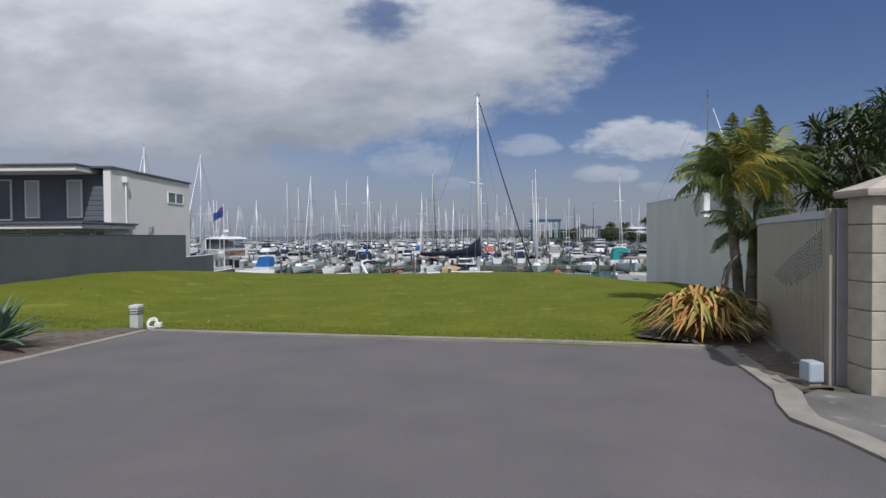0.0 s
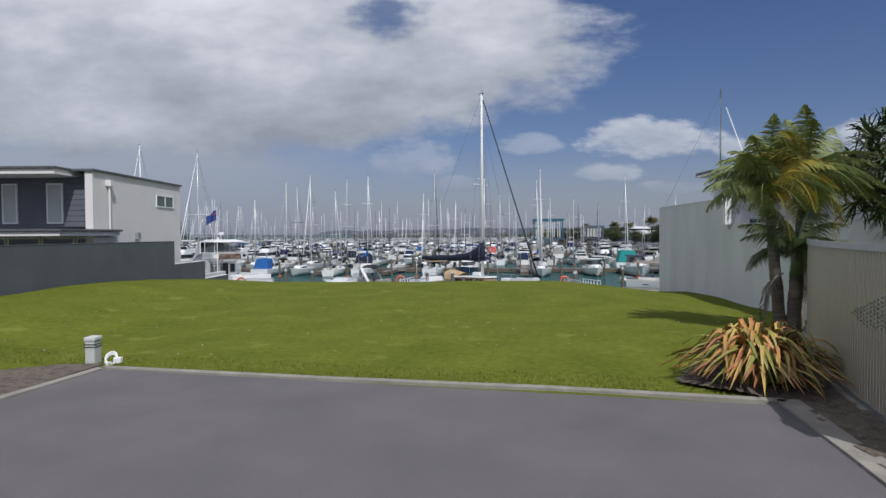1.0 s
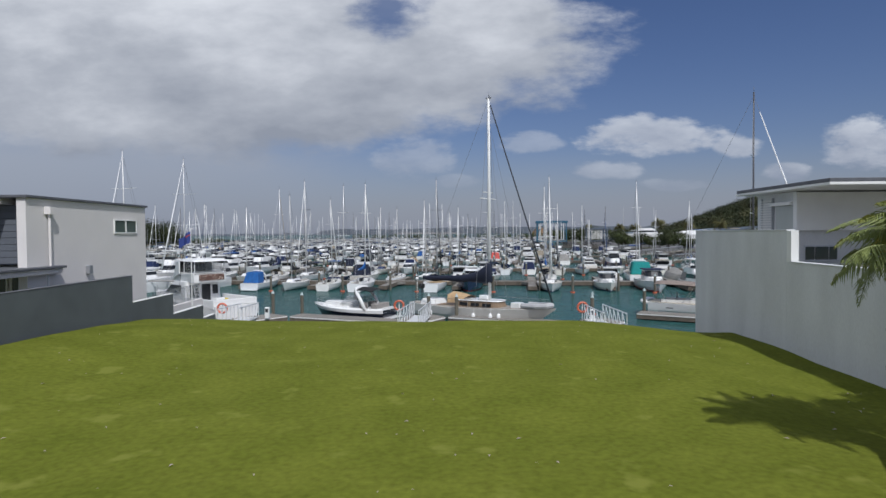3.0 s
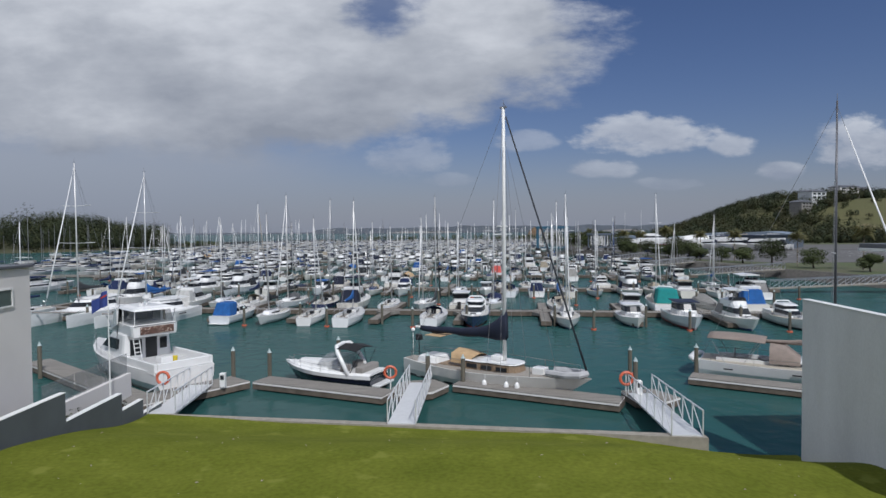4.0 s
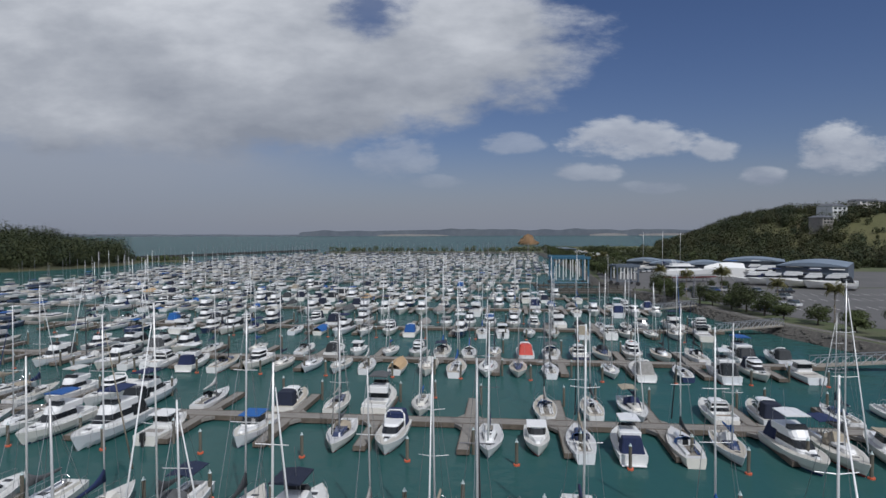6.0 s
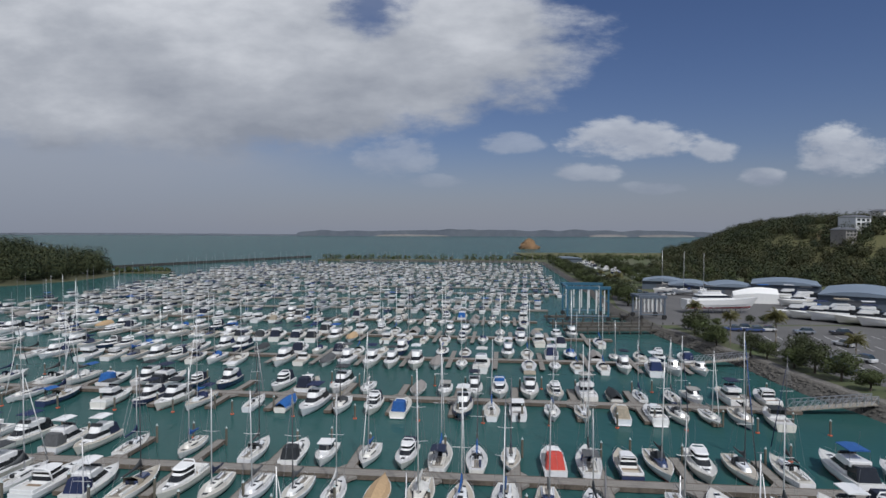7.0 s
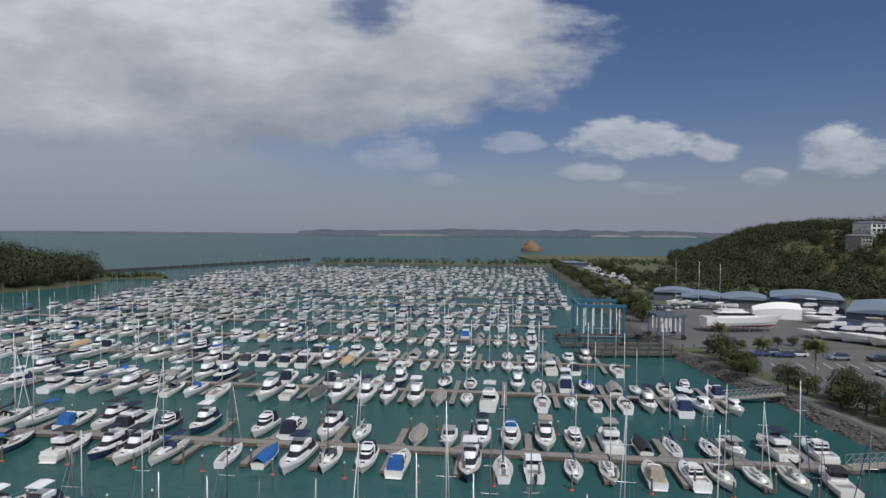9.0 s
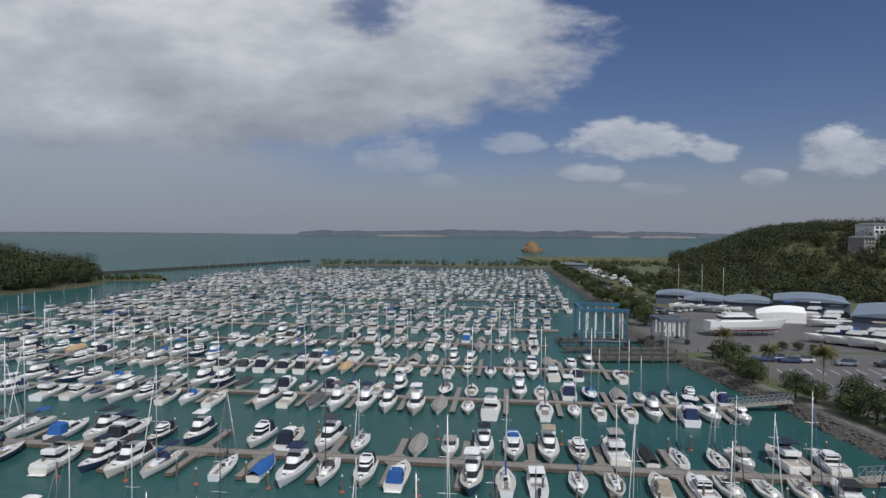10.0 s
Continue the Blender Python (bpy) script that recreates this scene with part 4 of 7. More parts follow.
def launch(L=7.5, B=2.7, F=0.95, top=GELW, outboard=True):
    boat = thing("cabin_launch", "small white cabin launch with a wheelhouse", "motor boat", "boats in the marina")
    add_hull(boat, L, B, F, GEL, DECKM, 0.9, 2.4, 0.35, 0.6)
    zd = F * 0.93
    b = BM()
    lo, hi = (-0.12 * L, 0.20 * L, B * 0.76, B * 0.6), (-0.12 * L, 0.10 * L, B * 0.68, B * 0.54)
    frustum(b, lo, hi, zd, zd + 1.25)
    part("wheelhouse", b, GELW, boat)
    b = BM()
    frustum(b, lo, hi, zd, zd + 1.25, 0.45, 0.88, 0.015)
    part("window", b, SMOKE, boat)
    b = BM()
    box(b, -B * 0.38, -0.2 * L, zd + 1.255, B * 0.38, 0.13 * L, zd + 1.33, 0.02)
    part("roof", b, top, boat)
    b = BM()
    frustum(b, (0.14 * L, 0.40 * L, B * 0.6, B * 0.2), (0.12 * L, 0.36 * L, B * 0.5, B * 0.14), zd, zd + 0.4)
    part("cuddy", b, GELW, boat)
    b = BM()
    box(b, -B * 0.34, -0.45 * L, zd - 0.02, B * 0.34, -0.14 * L, zd + 0.05)
    part("cockpit_sole", b, GREYC, boat)
    if outboard:
        b = BM()
        box(b, -0.2, -L / 2 - 0.55, 0.5, 0.2, -L / 2 - 0.05, 1.35, 0.07)
        box(b, -0.09, -L / 2 - 0.4, -0.3, 0.09, -L / 2 - 0.15, 0.5)
        part("outboard_motor", b, RUBBER, boat)
    rails(boat, L, B, F, 0.05 * L, 0.45 * L, 0.9, 2.4, 0.35, 0.45)
    return boat


def covered_boat(L=9.0, B=3.0, cover=TAN):
    boat = thing("covered_boat", "moored boat wrapped in a pitched canvas cover", "boat", "boats in the marina")
    F = 1.0
    add_hull(boat, L, B, F, GEL, DECKM, 0.75, 2.2)
    b = BM()
    rings = []
    for i, p in enumerate(hull_rings(L, B, F, 0.75, 2.2, 9, 0.03)):
        t = i / 8
        h = 0.9 + 0.5 * math.sin(math.pi * min(1, t * 1.1)) - 0.5 * t
        a, c = Vector(p[0]), Vector(p[6])
        rings.append([(a.x, a.y, a.z - 0.12), (a.x * 0.7, a.y, a.z + h * 0.45), (0, a.y, a.z + h), (c.x * 0.7, c.y, c.z + h * 0.45), (c.x, c.y, c.z - 0.12)])
    loft(b, rings, closed=False, ends=False)
    part("boat_cover", b, cover, boat)
    return boat


def catamaran(L=11.5, B=6.2, sail=True):
    boat = thing("sailing_catamaran" if sail else "power_catamaran", "large white catamaran with a wide cabin and dark wraparound windows", "catamaran", "boats in the marina")
    for side in (-1, 1):
        b = BM()
        rr = hull_rings(L, 1.2, 1.15, 0.5, 1.5, 15, 0, 0.22, 0.1)
        loft(b, [[(x + side * (B / 2 - 0.72), y, z) for x, y, z in r] for r in rr])
        h = part("hull", b, GELW, boat)
        b = BM()
        box(b, side * B / 2 - (0.02 if side > 0 else -0.02) - 0.03, -0.16 * L, 0.72, side * B / 2 - (0.02 if side > 0 else -0.02) + 0.03, -0.05 * L, 0.84)
        part("porthole", b, SMOKE, h)
    b = BM()
    box(b, -B / 2 + 0.8, -0.42 * L, 0.75, B / 2 - 0.8, 0.08 * L, 1.16, 0.08)
    part("bridge_deck", b, GELW, boat)
    b = BM()
    for i in range(6):
        tube(b, [(-B / 2 + 1.3 + i * (B - 2.6) / 5, 0.16 * L, 1.3), (-B / 2 + 1.3 + i * (B - 2.6) / 5, 0.38 * L, 1.3)], 0.012, 3)
    tube(b, [(-B / 2 + 0.6, 0.38 * L, 1.35), (B / 2 - 0.6, 0.38 * L, 1.35)], 0.08, 6)
    part("trampoline", b, GREYC, boat)
    lo, hi = (-0.28 * L, 0.16 * L, B * 0.70, B * 0.40), (-0.28 * L, 0.02 * L, B * 0.56, B * 0.30)
    b = BM()
    frustum(b, lo, hi, 1.12, 2.1)
    part("cabin", b, GELW, boat)
    b = BM()
    frustum(b, lo, hi, 1.12, 2.1, 0.40, 0.80, 0.02)
    part("windscreen", b, SMOKE, boat)
    b = BM()
    loft(b, [[(-B * w_, yy, 2.24), (0, yy, 2.36), (B * w_, yy, 2.24), (B * w_, yy, 2.19), (-B * w_, yy, 2.19)] for yy, w_ in ((-0.43 * L, 0.27), (-0.2 * L, 0.28), (-0.02 * L, 0.17))])
    part("hardtop", b, GELW, boat)
    if sail:
        rig(boat, L, 0.06 * L, 2.1, 14.0, True, CANVAS, 2, GELW, B)
    return boat


def park(ob):
    """Prototypes are moved to a berth of their own by the caller; this removes what was only a pattern."""
    for o in (*ob.children_recursive, ob):
        bpy.data.objects.remove(o)


KINDS = {
    "s": [lambda: yacht(9.6, 3.1, 1.0, 12.6, True), lambda: yacht(9.0, 3.0, 0.95, 11.6, False, furl=GELW), lambda: yacht(10.4, 3.3, 1.05, 14.0, True, GELW, True),
          lambda: yacht(8.2, 2.7, 0.85, 10.2, False, None, False, 1), lambda: yacht(10.0, 3.2, 1.1, 13.2, True, CANVAS, False, 2, CANVAS, 0.55)],
    "m": [lambda: cruiser(10.5, 3.5, 1.25, True), lambda: cruiser(9.6, 3.3, 1.2, True, GELW, CANVAS), lambda: cruiser(11.2, 3.6, 1.3, True, CANVAS, SMOKE)],
    "c": [lambda: cruiser(9.2, 3.1, 1.1, False, CANVAS, CANVAS, False), lambda: cruiser(9.8, 3.2, 1.15, False, CANVAS, None, True), lambda: cruiser(8.6, 3.0, 1.05, False, CANVAS, NAVY, True)],
    "l": [lambda: launch(7.6, 2.7, 0.95), lambda: launch(8.4, 2.9, 1.05, CANVAS, False)],
    "v": [lambda: covered_boat(9.0, 3.0, TAN), lambda: covered_boat(9.6, 3.2, GREYC), lambda: covered_boat(8.8, 3.0, CANVAS)],
    "k": [lambda: catamaran(11.0, 5.9, True)],
    "p": [lambda: catamaran(11.0, 5.6, False)],
    "t": [lambda: cruiser(10.0, 3.4, 1.2, False, TEALC, TEALC, True)],
    "n": [lambda: cruiser(9.6, 3.3, 1.2, True, NAVY, NAVY)],
    "r": [lambda: cruiser(9.2, 3.2, 1.1, False, RED, RED, True)],
}
PROTO = {k: [f() for f in fs] for k, fs in KINDS.items()}
LENGTH = {"s": 9.5, "m": 10.4, "c": 9.2, "l": 8.0, "v": 9.2, "k": 11, "p": 11, "t": 10, "n": 9.6, "r": 9.2}


KEEP = ("hull", "deck", "coachroof", "mast", "sail_cover", "cabin", "windscreen", "flybridge", "flybridge_canopy", "cockpit_enclosure", "wheelhouse", "window", "boat_cover", "hardtop", "cuddy", "cockpit_sole", "sprayhood", "radar_arch", "foredeck")


def copy_far(ob, m):
    """A berthed boat with only the parts that can be told apart from far off."""
    e = thing(ob.name.split(".")[0], ob["label"], ob["category"], ob["group"], m=m)
    for o in ob.children:
        if o.name.split(".")[0] in KEEP:
            c = new(o.name.split(".")[0], o.data)
            c.parent = e
    return e


# ---------------------------------------------------------------- pontoons and berths
TILT = radians(-7.6)
UX, UY = math.cos(TILT), math.sin(TILT)
PITCH = 8.45


def on_row(y0, s, d):
    """A point s along a walkway through (0, y0) and d out from it."""
    return s * UX - d * UY, y0 + s * UY + d * UX


def slab(bm, y0, s0, s1, d0, d1, z0, z1):
    prism(bm, [on_row(y0, s, d) for s, d in ((s0, d0), (s1, d0), (s1, d1), (s0, d1))], z0, z1)


def pile(parent, x, y, top, collar=False):
    b = BM()
    tube(b, [(x, y, WATER - 0.15), (x, y, top)], 0.13, 8)
    p = part("post", b, PILE, parent)
    b = BM()
    tube(b, [(x, y, top + 0.002), (x, y, top + 0.08), (x, y, top + 0.24)], 0.145, 8, 0.02)
    part("cap", b, PILECAP, p)
    if collar:
        b = BM()
        tube(b, [(x, y, WATER - 0.02), (x, y, WATER + 0.13)], 0.25, 10)
        part("collar", b, ORANGE, p, "orange float collar")


def dock_row(y0, left, right, phase, detail):
    d = thing("pontoon_dock", "weathered grey pontoon walkway with finger berths and timber piles", "dock", "docks of the marina")
    b = BM()
    slab(b, y0, left, right, -0.8, 0.8, DECK - 0.12, DECK)
    part("walkway", b, DOCKTOP, d)
    b = BM()
    slab(b, y0, left, right, -0.88, -0.803, DECK - 0.42, DECK + 0.03)
    slab(b, y0, left, right, 0.803, 0.88, DECK - 0.42, DECK + 0.03)
    part("waler", b, DOCKSIDE, d)
    k = math.ceil((left - phase) / PITCH)
    while phase + k * PITCH < right:
        s = phase + k * PITCH
        for side in (-1, 1):
            e = side * 7.6
            b = BM()
            slab(b, y0, s - 0.44, s + 0.44, side * 0.89, e, DECK - 0.1, DECK - 0.004)
            f = part("finger", b, DOCKTOP, d)
            if detail:
                b = BM()
                for x0, x1 in ((-0.51, -0.443), (0.443, 0.51)):
                    slab(b, y0, s + x0, s + x1, side * 0.89, e, DECK - 0.38, DECK + 0.02)
                slab(b, y0, s - 0.51, s + 0.51, e + side * 0.003, e + side * 0.08, DECK - 0.38, DECK + 0.02)
                part("waler", b, DOCKSIDE, f)
                b = BM()
                prism(b, [on_row(y0, s + x, side * dd) for x, dd in ((-1.3, 0.885), (1.3, 0.885), (0.51, 2.0), (-0.51, 2.0))], DECK - 0.3, DECK - 0.012)
                part("gusset", b, DOCKTOP, f)
                pile(d, *on_row(y0, s + 0.8, e - side * 0.4), DECK + 1.5)
                if side < 0 or k % 2:
                    pile(d, *on_row(y0, s + PITCH / 2, side * 9.2), DECK + 1.3, True)
        k += 1
    return d


BOAT_COUNT = {"near": 0}


def berth(kind, y0, s, side, rng, near=True, bow_out=None):
    i = rng.randrange(len(PROTO[kind]))
    k = rng.uniform(0.77, 0.92) * (0.93 if kind != "l" else 1.0) if kind not in "kp" else 1.0
    if y0 == ROW["A"] and kind not in "kp":
        k *= 1.12
    x, y = on_row(y0, s, side * (1.35 + LENGTH[kind] * k / 2))
    out = (rng.random() < 0.62 or kind == "k") if bow_out is None else bow_out
    turn = degrees_of(TILT) + (0 if (side > 0) == out else 180) + rng.uniform(-3, 3)
    m = pose(x, y, WATER, 0, rng.uniform(-1, 1), turn) @ Matrix.Diagonal((k, k, k * rng.uniform(0.94, 1.1), 1))
    if near:
        copy_thing(PROTO[kind][i], m)
        BOAT_COUNT["near"] += 1
    else:
        copy_far(PROTO[kind][i], m)


def degrees_of(a):
    return a * 180 / math.pi


def plan(y0, side, text, seed):
    """Boats of one side of a walkway, each a kind and its place along it."""
    rng = random.Random(seed)
    for w in text.split():
        berth(w[0], y0, float(w[1:]) / UX, side, rng)


ROW = {"A": 82.6, "B": 109.3, "C": 136.8, "D": 165.0}
dock_row(ROW["A"], -52, 40, 2.0, True)
dock_row(ROW["B"], -62, 48, 0.6, True)
dock_row(ROW["C"], -70, 48, 6.3, True)
dock_row(ROW["D"], -78, 49, 1.9, True)
plan(ROW["A"], 1, "m-41 s-36.6 m-32.3 s-28.7 s-24.1 s-19.9 s-15.2 n-11.5 s-7.4 s-3.4 l1.1 s4.8 s12.2 l20.2 t23.7 v28.4 m32.6", 11)
plan(ROW["A"], -1, "s-46 k-38.0 k-30.3 c-21.6 s-17.6 s-13.2 s-9.2 s-0.6 c3.4 s12.3 l18.6 l23.4 m28.2 c33", 12)
plan(ROW["B"], 1, "s-55 s-50.5 s-46.2 m-42.5 c-38 m-33.2 s-26.3 c-17.7 s-12.9 m-8.6 s-4.4 s7.7 s12.2 s16.2 c23.6 c28 s34.7 s40.2", 13)
plan(ROW["B"], -1, "s-52 m-48 s-43.5 s-39.8 m-35.9 m-30.5 l-25.8 l-17.9 s-10.0 c-5.6 s2.6 l6.5 s10.0 m13.6 s18.1 s21.7 m26.5 s29.7 l33.6 s37.7 m42", 14)
plan(ROW["C"], 1, "m-55 m-50.0 m-44.1 m-41.1 s-36.3 s-29.5 s-21.9 c-17.3 l-14.0 s-9.3 c-5.3 s-1.6 s2.2 s5.8 r10.1 s13.8 c17.5 s21 c25.1 s29 s33.4 m39.1 c44", 15)
plan(ROW["C"], -1, "m-54 s-49 m-44.7 s-41.5 c-37.8 m-33.5 s-29.4 c-25.4 s-21.7 s-17.8 s-13.9 s-10.3 v-6.3 s-2.4 s1.3 s5.2 s9.0 s13.0 s20.4 c24.0 s28.9 m33.3 c37.8 l43", 16)
plan(ROW["D"], 1, "s-72 s-64 s-59.8 c-53.5 m-48.7 m-44.6 c-40 m-35.0 c-26.0 c-21.5 m-16.6 s-12.2 v-4.4 l-0.2 n4.2 c8.0 m12.5 c16.3 m20.6 v24.6 s28.4 s33.0 l35.9 m41.1 c46.0", 17)
plan(ROW["D"], -1, "s-68 s-61 s-55.1 m-46.7 n-42.0 m-38.2 s-34.1 s-26.0 v-21.4 m-17.6 s-13.6 c-9.2 c-5.1 m3.2 s7.0 l10.5 s15.1 s19.1 c23.9 c28.2 s31.4 s35.4 s39.3 l43.4", 18)

# rows further out: berths filled as a busy marina is
rngm = random.Random(77)
rows_far = [(193.8, -88, 48, 2.4), (219.0, -114, 40, 0.2), (245.5, -126, 28, 5.0)]
for n, (y0, a, b_, ph) in enumerate(rows_far):
    dock_row(y0, a, b_, ph, False)
    k = math.ceil((a - ph) / PITCH)
    while ph + k * PITCH < b_:
        for off in (2.35, 6.1):
            for side in (-1, 1):
                s = ph + k * PITCH + off
                if rngm.random() < 0.1 or s > b_ - 1:
                    continue
                berth(rngm.choices("smclvnp", (44, 20, 19, 9, 3, 4, 0))[0], y0, s, side, rngm, near=False)
        k += 1

LITE = []


def lite_boat(motor):
    """A boat seen from far off: hull, cabin, window band and, for the yachts, a mast; rows of (points, faces, material)."""
    out = []
    for mat_i, build in ((0, lambda b: loft(b, hull_rings(9.5, 3.1, 1.1, 0.8, 2.2, 5))),
                         (1, lambda b: frustum(b, (-2.4, 2.2, 2.2, 1.5), (-2.2, 1.2, 1.9, 1.3), 1.0, 2.2 if motor else 1.5)),
                         (2, lambda b: frustum(b, (-2.4, 2.2, 2.2, 1.5), (-2.2, 1.2, 1.9, 1.3), 1.0, 2.2 if motor else 1.5, 0.4, 0.85, 0.03))):
        b = BM()
        build(b)
        out.append((b, mat_i))
    b = BM()
    if motor:
        box(b, -1.2, -3.0, 2.3, 1.2, 0.4, 2.9)
        out.append((b, 0))
        b = BM()
        box(b, -1.2, -2.8, 3.9, 1.2, 0.0, 4.0)
        out.append((b, 3))
    else:
        tube(b, [(0, 0.8, 1.2), (0, 0.8, 13.0)], 0.07, 4, 0.045)
        out.append((b, 4))
        b = BM()
        tube(b, [(0, 0.8, 2.7), (0, -2.8, 2.6)], 0.2, 5, 0.12)
        out.append((b, 3))
    rows = []
    for b, mi in out:
        b.verts.ensure_lookup_table()
        b.verts.index_update()
        rows.append((np.array([v.co[:] for v in b.verts]), [[v.index for v in f.verts] for f in b.faces], mi))
        b.free()
    return rows


def far_fleet():
    kinds = [lite_boat(False), lite_boat(True)]
    rng = random.Random(99)
    V, Fc, MI, base = [], [], [], 0
    docks = BM()
    rows = [(109.3, -82, -64), (136.8, -102, -72), (165.0, -120, -80), (193.8, -128, -90), (219.0, -136, -116), (245.5, -142, -128)]
    y0 = 271.5
    while y0 < 535:
        rows.append((y0, -136 + max(0, y0 - 475) * 0.45, (36 if y0 < 300 else 46) + (y0 - 271) * 0.13))
        y0 += 26.0
    for y0, left, right in rows:
        slab(docks, y0, left, right, -1, 1, DECK - 0.4, DECK)
        s = left
        while s < right:
            for side in (-1, 1):
                if rng.random() < 0.2:
                    continue
                kd = kinds[rng.random() < 0.55]
                k = rng.uniform(0.68, 0.95)
                x, y = on_row(y0, s + rng.uniform(-0.4, 0.4), side * (1.4 + 4.75 * k))
                a = TILT + (0 if rng.random() < 0.5 else math.pi)
                R2 = np.array([[math.cos(a), -math.sin(a), 0], [math.sin(a), math.cos(a), 0], [0, 0, 1]]) * k
                for pts, faces, mi in kd:
                    V.append(pts @ R2.T + np.array((x, y, WATER)))
                    Fc += [[base + i for i in f] for f in faces]
                    MI += [mi] * len(faces)
                    base += len(pts)
            s += PITCH / 2
    me = bpy.data.meshes.new("moored_boats")
    me.from_pydata(np.concatenate(V).tolist(), [], Fc)
    for mt in (GELFAR, GELFAR, SMOKE, CANVASFAR, WIRE):
        me.materials.append(mt)
    me.polygons.foreach_set("material_index", MI)
    me.update()
    tagged(new("moored_boats", me), "far rows of white moored boats with masts", "boats", kind="stuff")
    tagged(part("far_docks", docks, DOCKTOP), "far pontoon walkways of the marina", "docks", kind="stuff")


far_fleet()

# ---------------------------------------------------------------- private berths under the lawn
def berth_dock(name, outline, piles, label="weathered timber pontoon by the shore"):
    d = thing(name, label, "dock")
    b = BM()
    prism(b, outline, DECK - 0.1, DECK)
    part("decking", b, DOCKTOP, d)
    b = BM()
    c = Vector((sum(p[0] for p in outline) / len(outline), sum(p[1] for p in outline) / len(outline)))
    prism(b, [tuple(c + (Vector(p) - c) * 1.006) for p in outline], DECK - 0.42, DECK - 0.105)
    part("float", b, DOCKSIDE, d)
    b = BM()
    strip(b, list(outline) + [outline[0], outline[1]], 0.07, DECK - 0.13, DECK - 0.03)
    part("edge_board", b, CREAM, d, "pale rubbing board")
    for x, y, top in piles:
        pile(d, x, y, top)
    return d


def along(x, y, ang, l0, l1, w0, w1):
    c, s = math.cos(radians(ang)), math.sin(radians(ang))
    return [(x + c * l - s * w, y + s * l + c * w) for l, w in ((l0, w0), (l1, w0), (l1, w1), (l0, w1))]


berth_dock("pontoon", along(-11.2, 52.3, -24, 0, 8.6, -1.2, 0.3), [(-11.2, 52.95, -0.75)])
berth_dock("pontoon", [(-3.4, 49.6), (-2.9, 51.0), (-1.1, 51.3), (-0.3, 50.1), (-1.2, 48.6), (-3.1, 48.2)], [(-1.5, 51.6, -0.75)])
berth_dock("pontoon", along(0.5, 51.2, -27, 0, 9.2, -1.2, 0.25), [(0.55, 50.75, -0.75), (10.1, 49.5, -0.75)])
berth_dock("pontoon", [(9.2, 46.6), (9.0, 48.4), (10.8, 48.8), (11.6, 47.0), (10.5, 46.2)], [])
berth_dock("pontoon", along(14.5, 52.4, -32, 0, 12.5, -1.3, 0.1), [(14.75, 52.5, -0.6)])
LB = [(-25.8 + 0.766 * l + 0.643 * w, 59.6 - 0.643 * l + 0.766 * w) for l, w in ((-1, -3.9), (15.9, -3.9), (15.9, 2.6), (13.9, 2.6), (13.9, -2.35), (-1, -2.35))]
berth_dock("pontoon", LB, [(-13.4, 52.9, -0.6), (-26.3, 54.6, -0.5)])
lone = thing("mooring_pile", "timber mooring pile with an orange float collar", "pile", "mooring piles")
pile(lone, 11.2, 54.0, -1.0, True)
lone = thing("mooring_pile", "timber mooring pile standing in the water", "pile", "mooring piles")
pile(lone, -7.7, 57.2, -0.75)


def gangway(x0, y0, x1, y1, zt):
    g = thing("gangway", "aluminium gangway with trussed handrails sloping to the pontoon", "gangway", "gangways")
    a, c = Vector((x0, y0, zt)), Vector((x1, y1, DECK + 0.1))
    d = (c - a)
    side = Vector((-d.y, d.x, 0)).normalized() * 0.6
    b = BM()
    loft(b, [[tuple(p + side - Vector((0, 0, 0.08))), tuple(p - side - Vector((0, 0, 0.08))), tuple(p - side), tuple(p + side)] for p in (a, c)])
    part("tread", b, BRIGHTALU, g)
    for sg in (-1, 1):
        b = BM()
        n = 6
        prev = None
        for i in range(n + 1):
            p = a.lerp(c, i / n) + side * sg
            q = p + Vector((0, 0, 1.0))
            tube(b, [p, q], 0.028, 5)
            if prev is not None:
                tube(b, [prev, q], 0.022, 4)
            prev = p
        tube(b, [a + side * sg + Vector((0, 0, 1.0)), c + side * sg + Vector((0, 0, 1.0))], 0.035, 6)
        part("handrail", b, BRIGHTALU, g)
    return g


gangway(-2.4, 41.5, -1.9, 50.2, -1.58)
gangway(9.0, 39.65, 9.7, 47.5, -1.58)
gangway(-13.4, 43.3, -14.3, 50.2, -1.58)


def lifebuoy(x, y):
    o = thing("lifebuoy", "orange life ring on a white post", "lifebuoy", "life rings")
    b = BM()
    tube(b, [(x, y, DECK), (x, y, DECK + 1.2)], 0.03, 6)
    part("post", b, WHITE, o)
    b = BM()
    pts = [(x + 0.32 * math.cos(k * math.pi / 8), y - 0.08, DECK + 0.95 + 0.32 * math.sin(k * math.pi / 8)) for k in range(17)]
    tube(b, pts, 0.075, 6)
    part("ring", b, ORANGE, o)


lifebuoy(-3.5, 49.2)
lifebuoy(8.9, 47.3)
lifebuoy(-15.6, 48.4)


def power_pedestal(x, y):
    o = thing("power_pedestal", "small white dock power pedestal", "pedestal", "dock pedestals")
    b = BM()
    box(b, x - 0.15, y - 0.15, DECK, x + 0.15, y + 0.15, DECK + 0.8, 0.03)
    part("cabinet", b, WHITE, o)
    b = BM()
    box(b, x - 0.1, y - 0.165, DECK + 0.45, x + 0.1, y - 0.152, DECK + 0.7)
    part("socket_panel", b, SMOKE, o)


power_pedestal(9.6, 47.4)
power_pedestal(-13.0, 50.0)


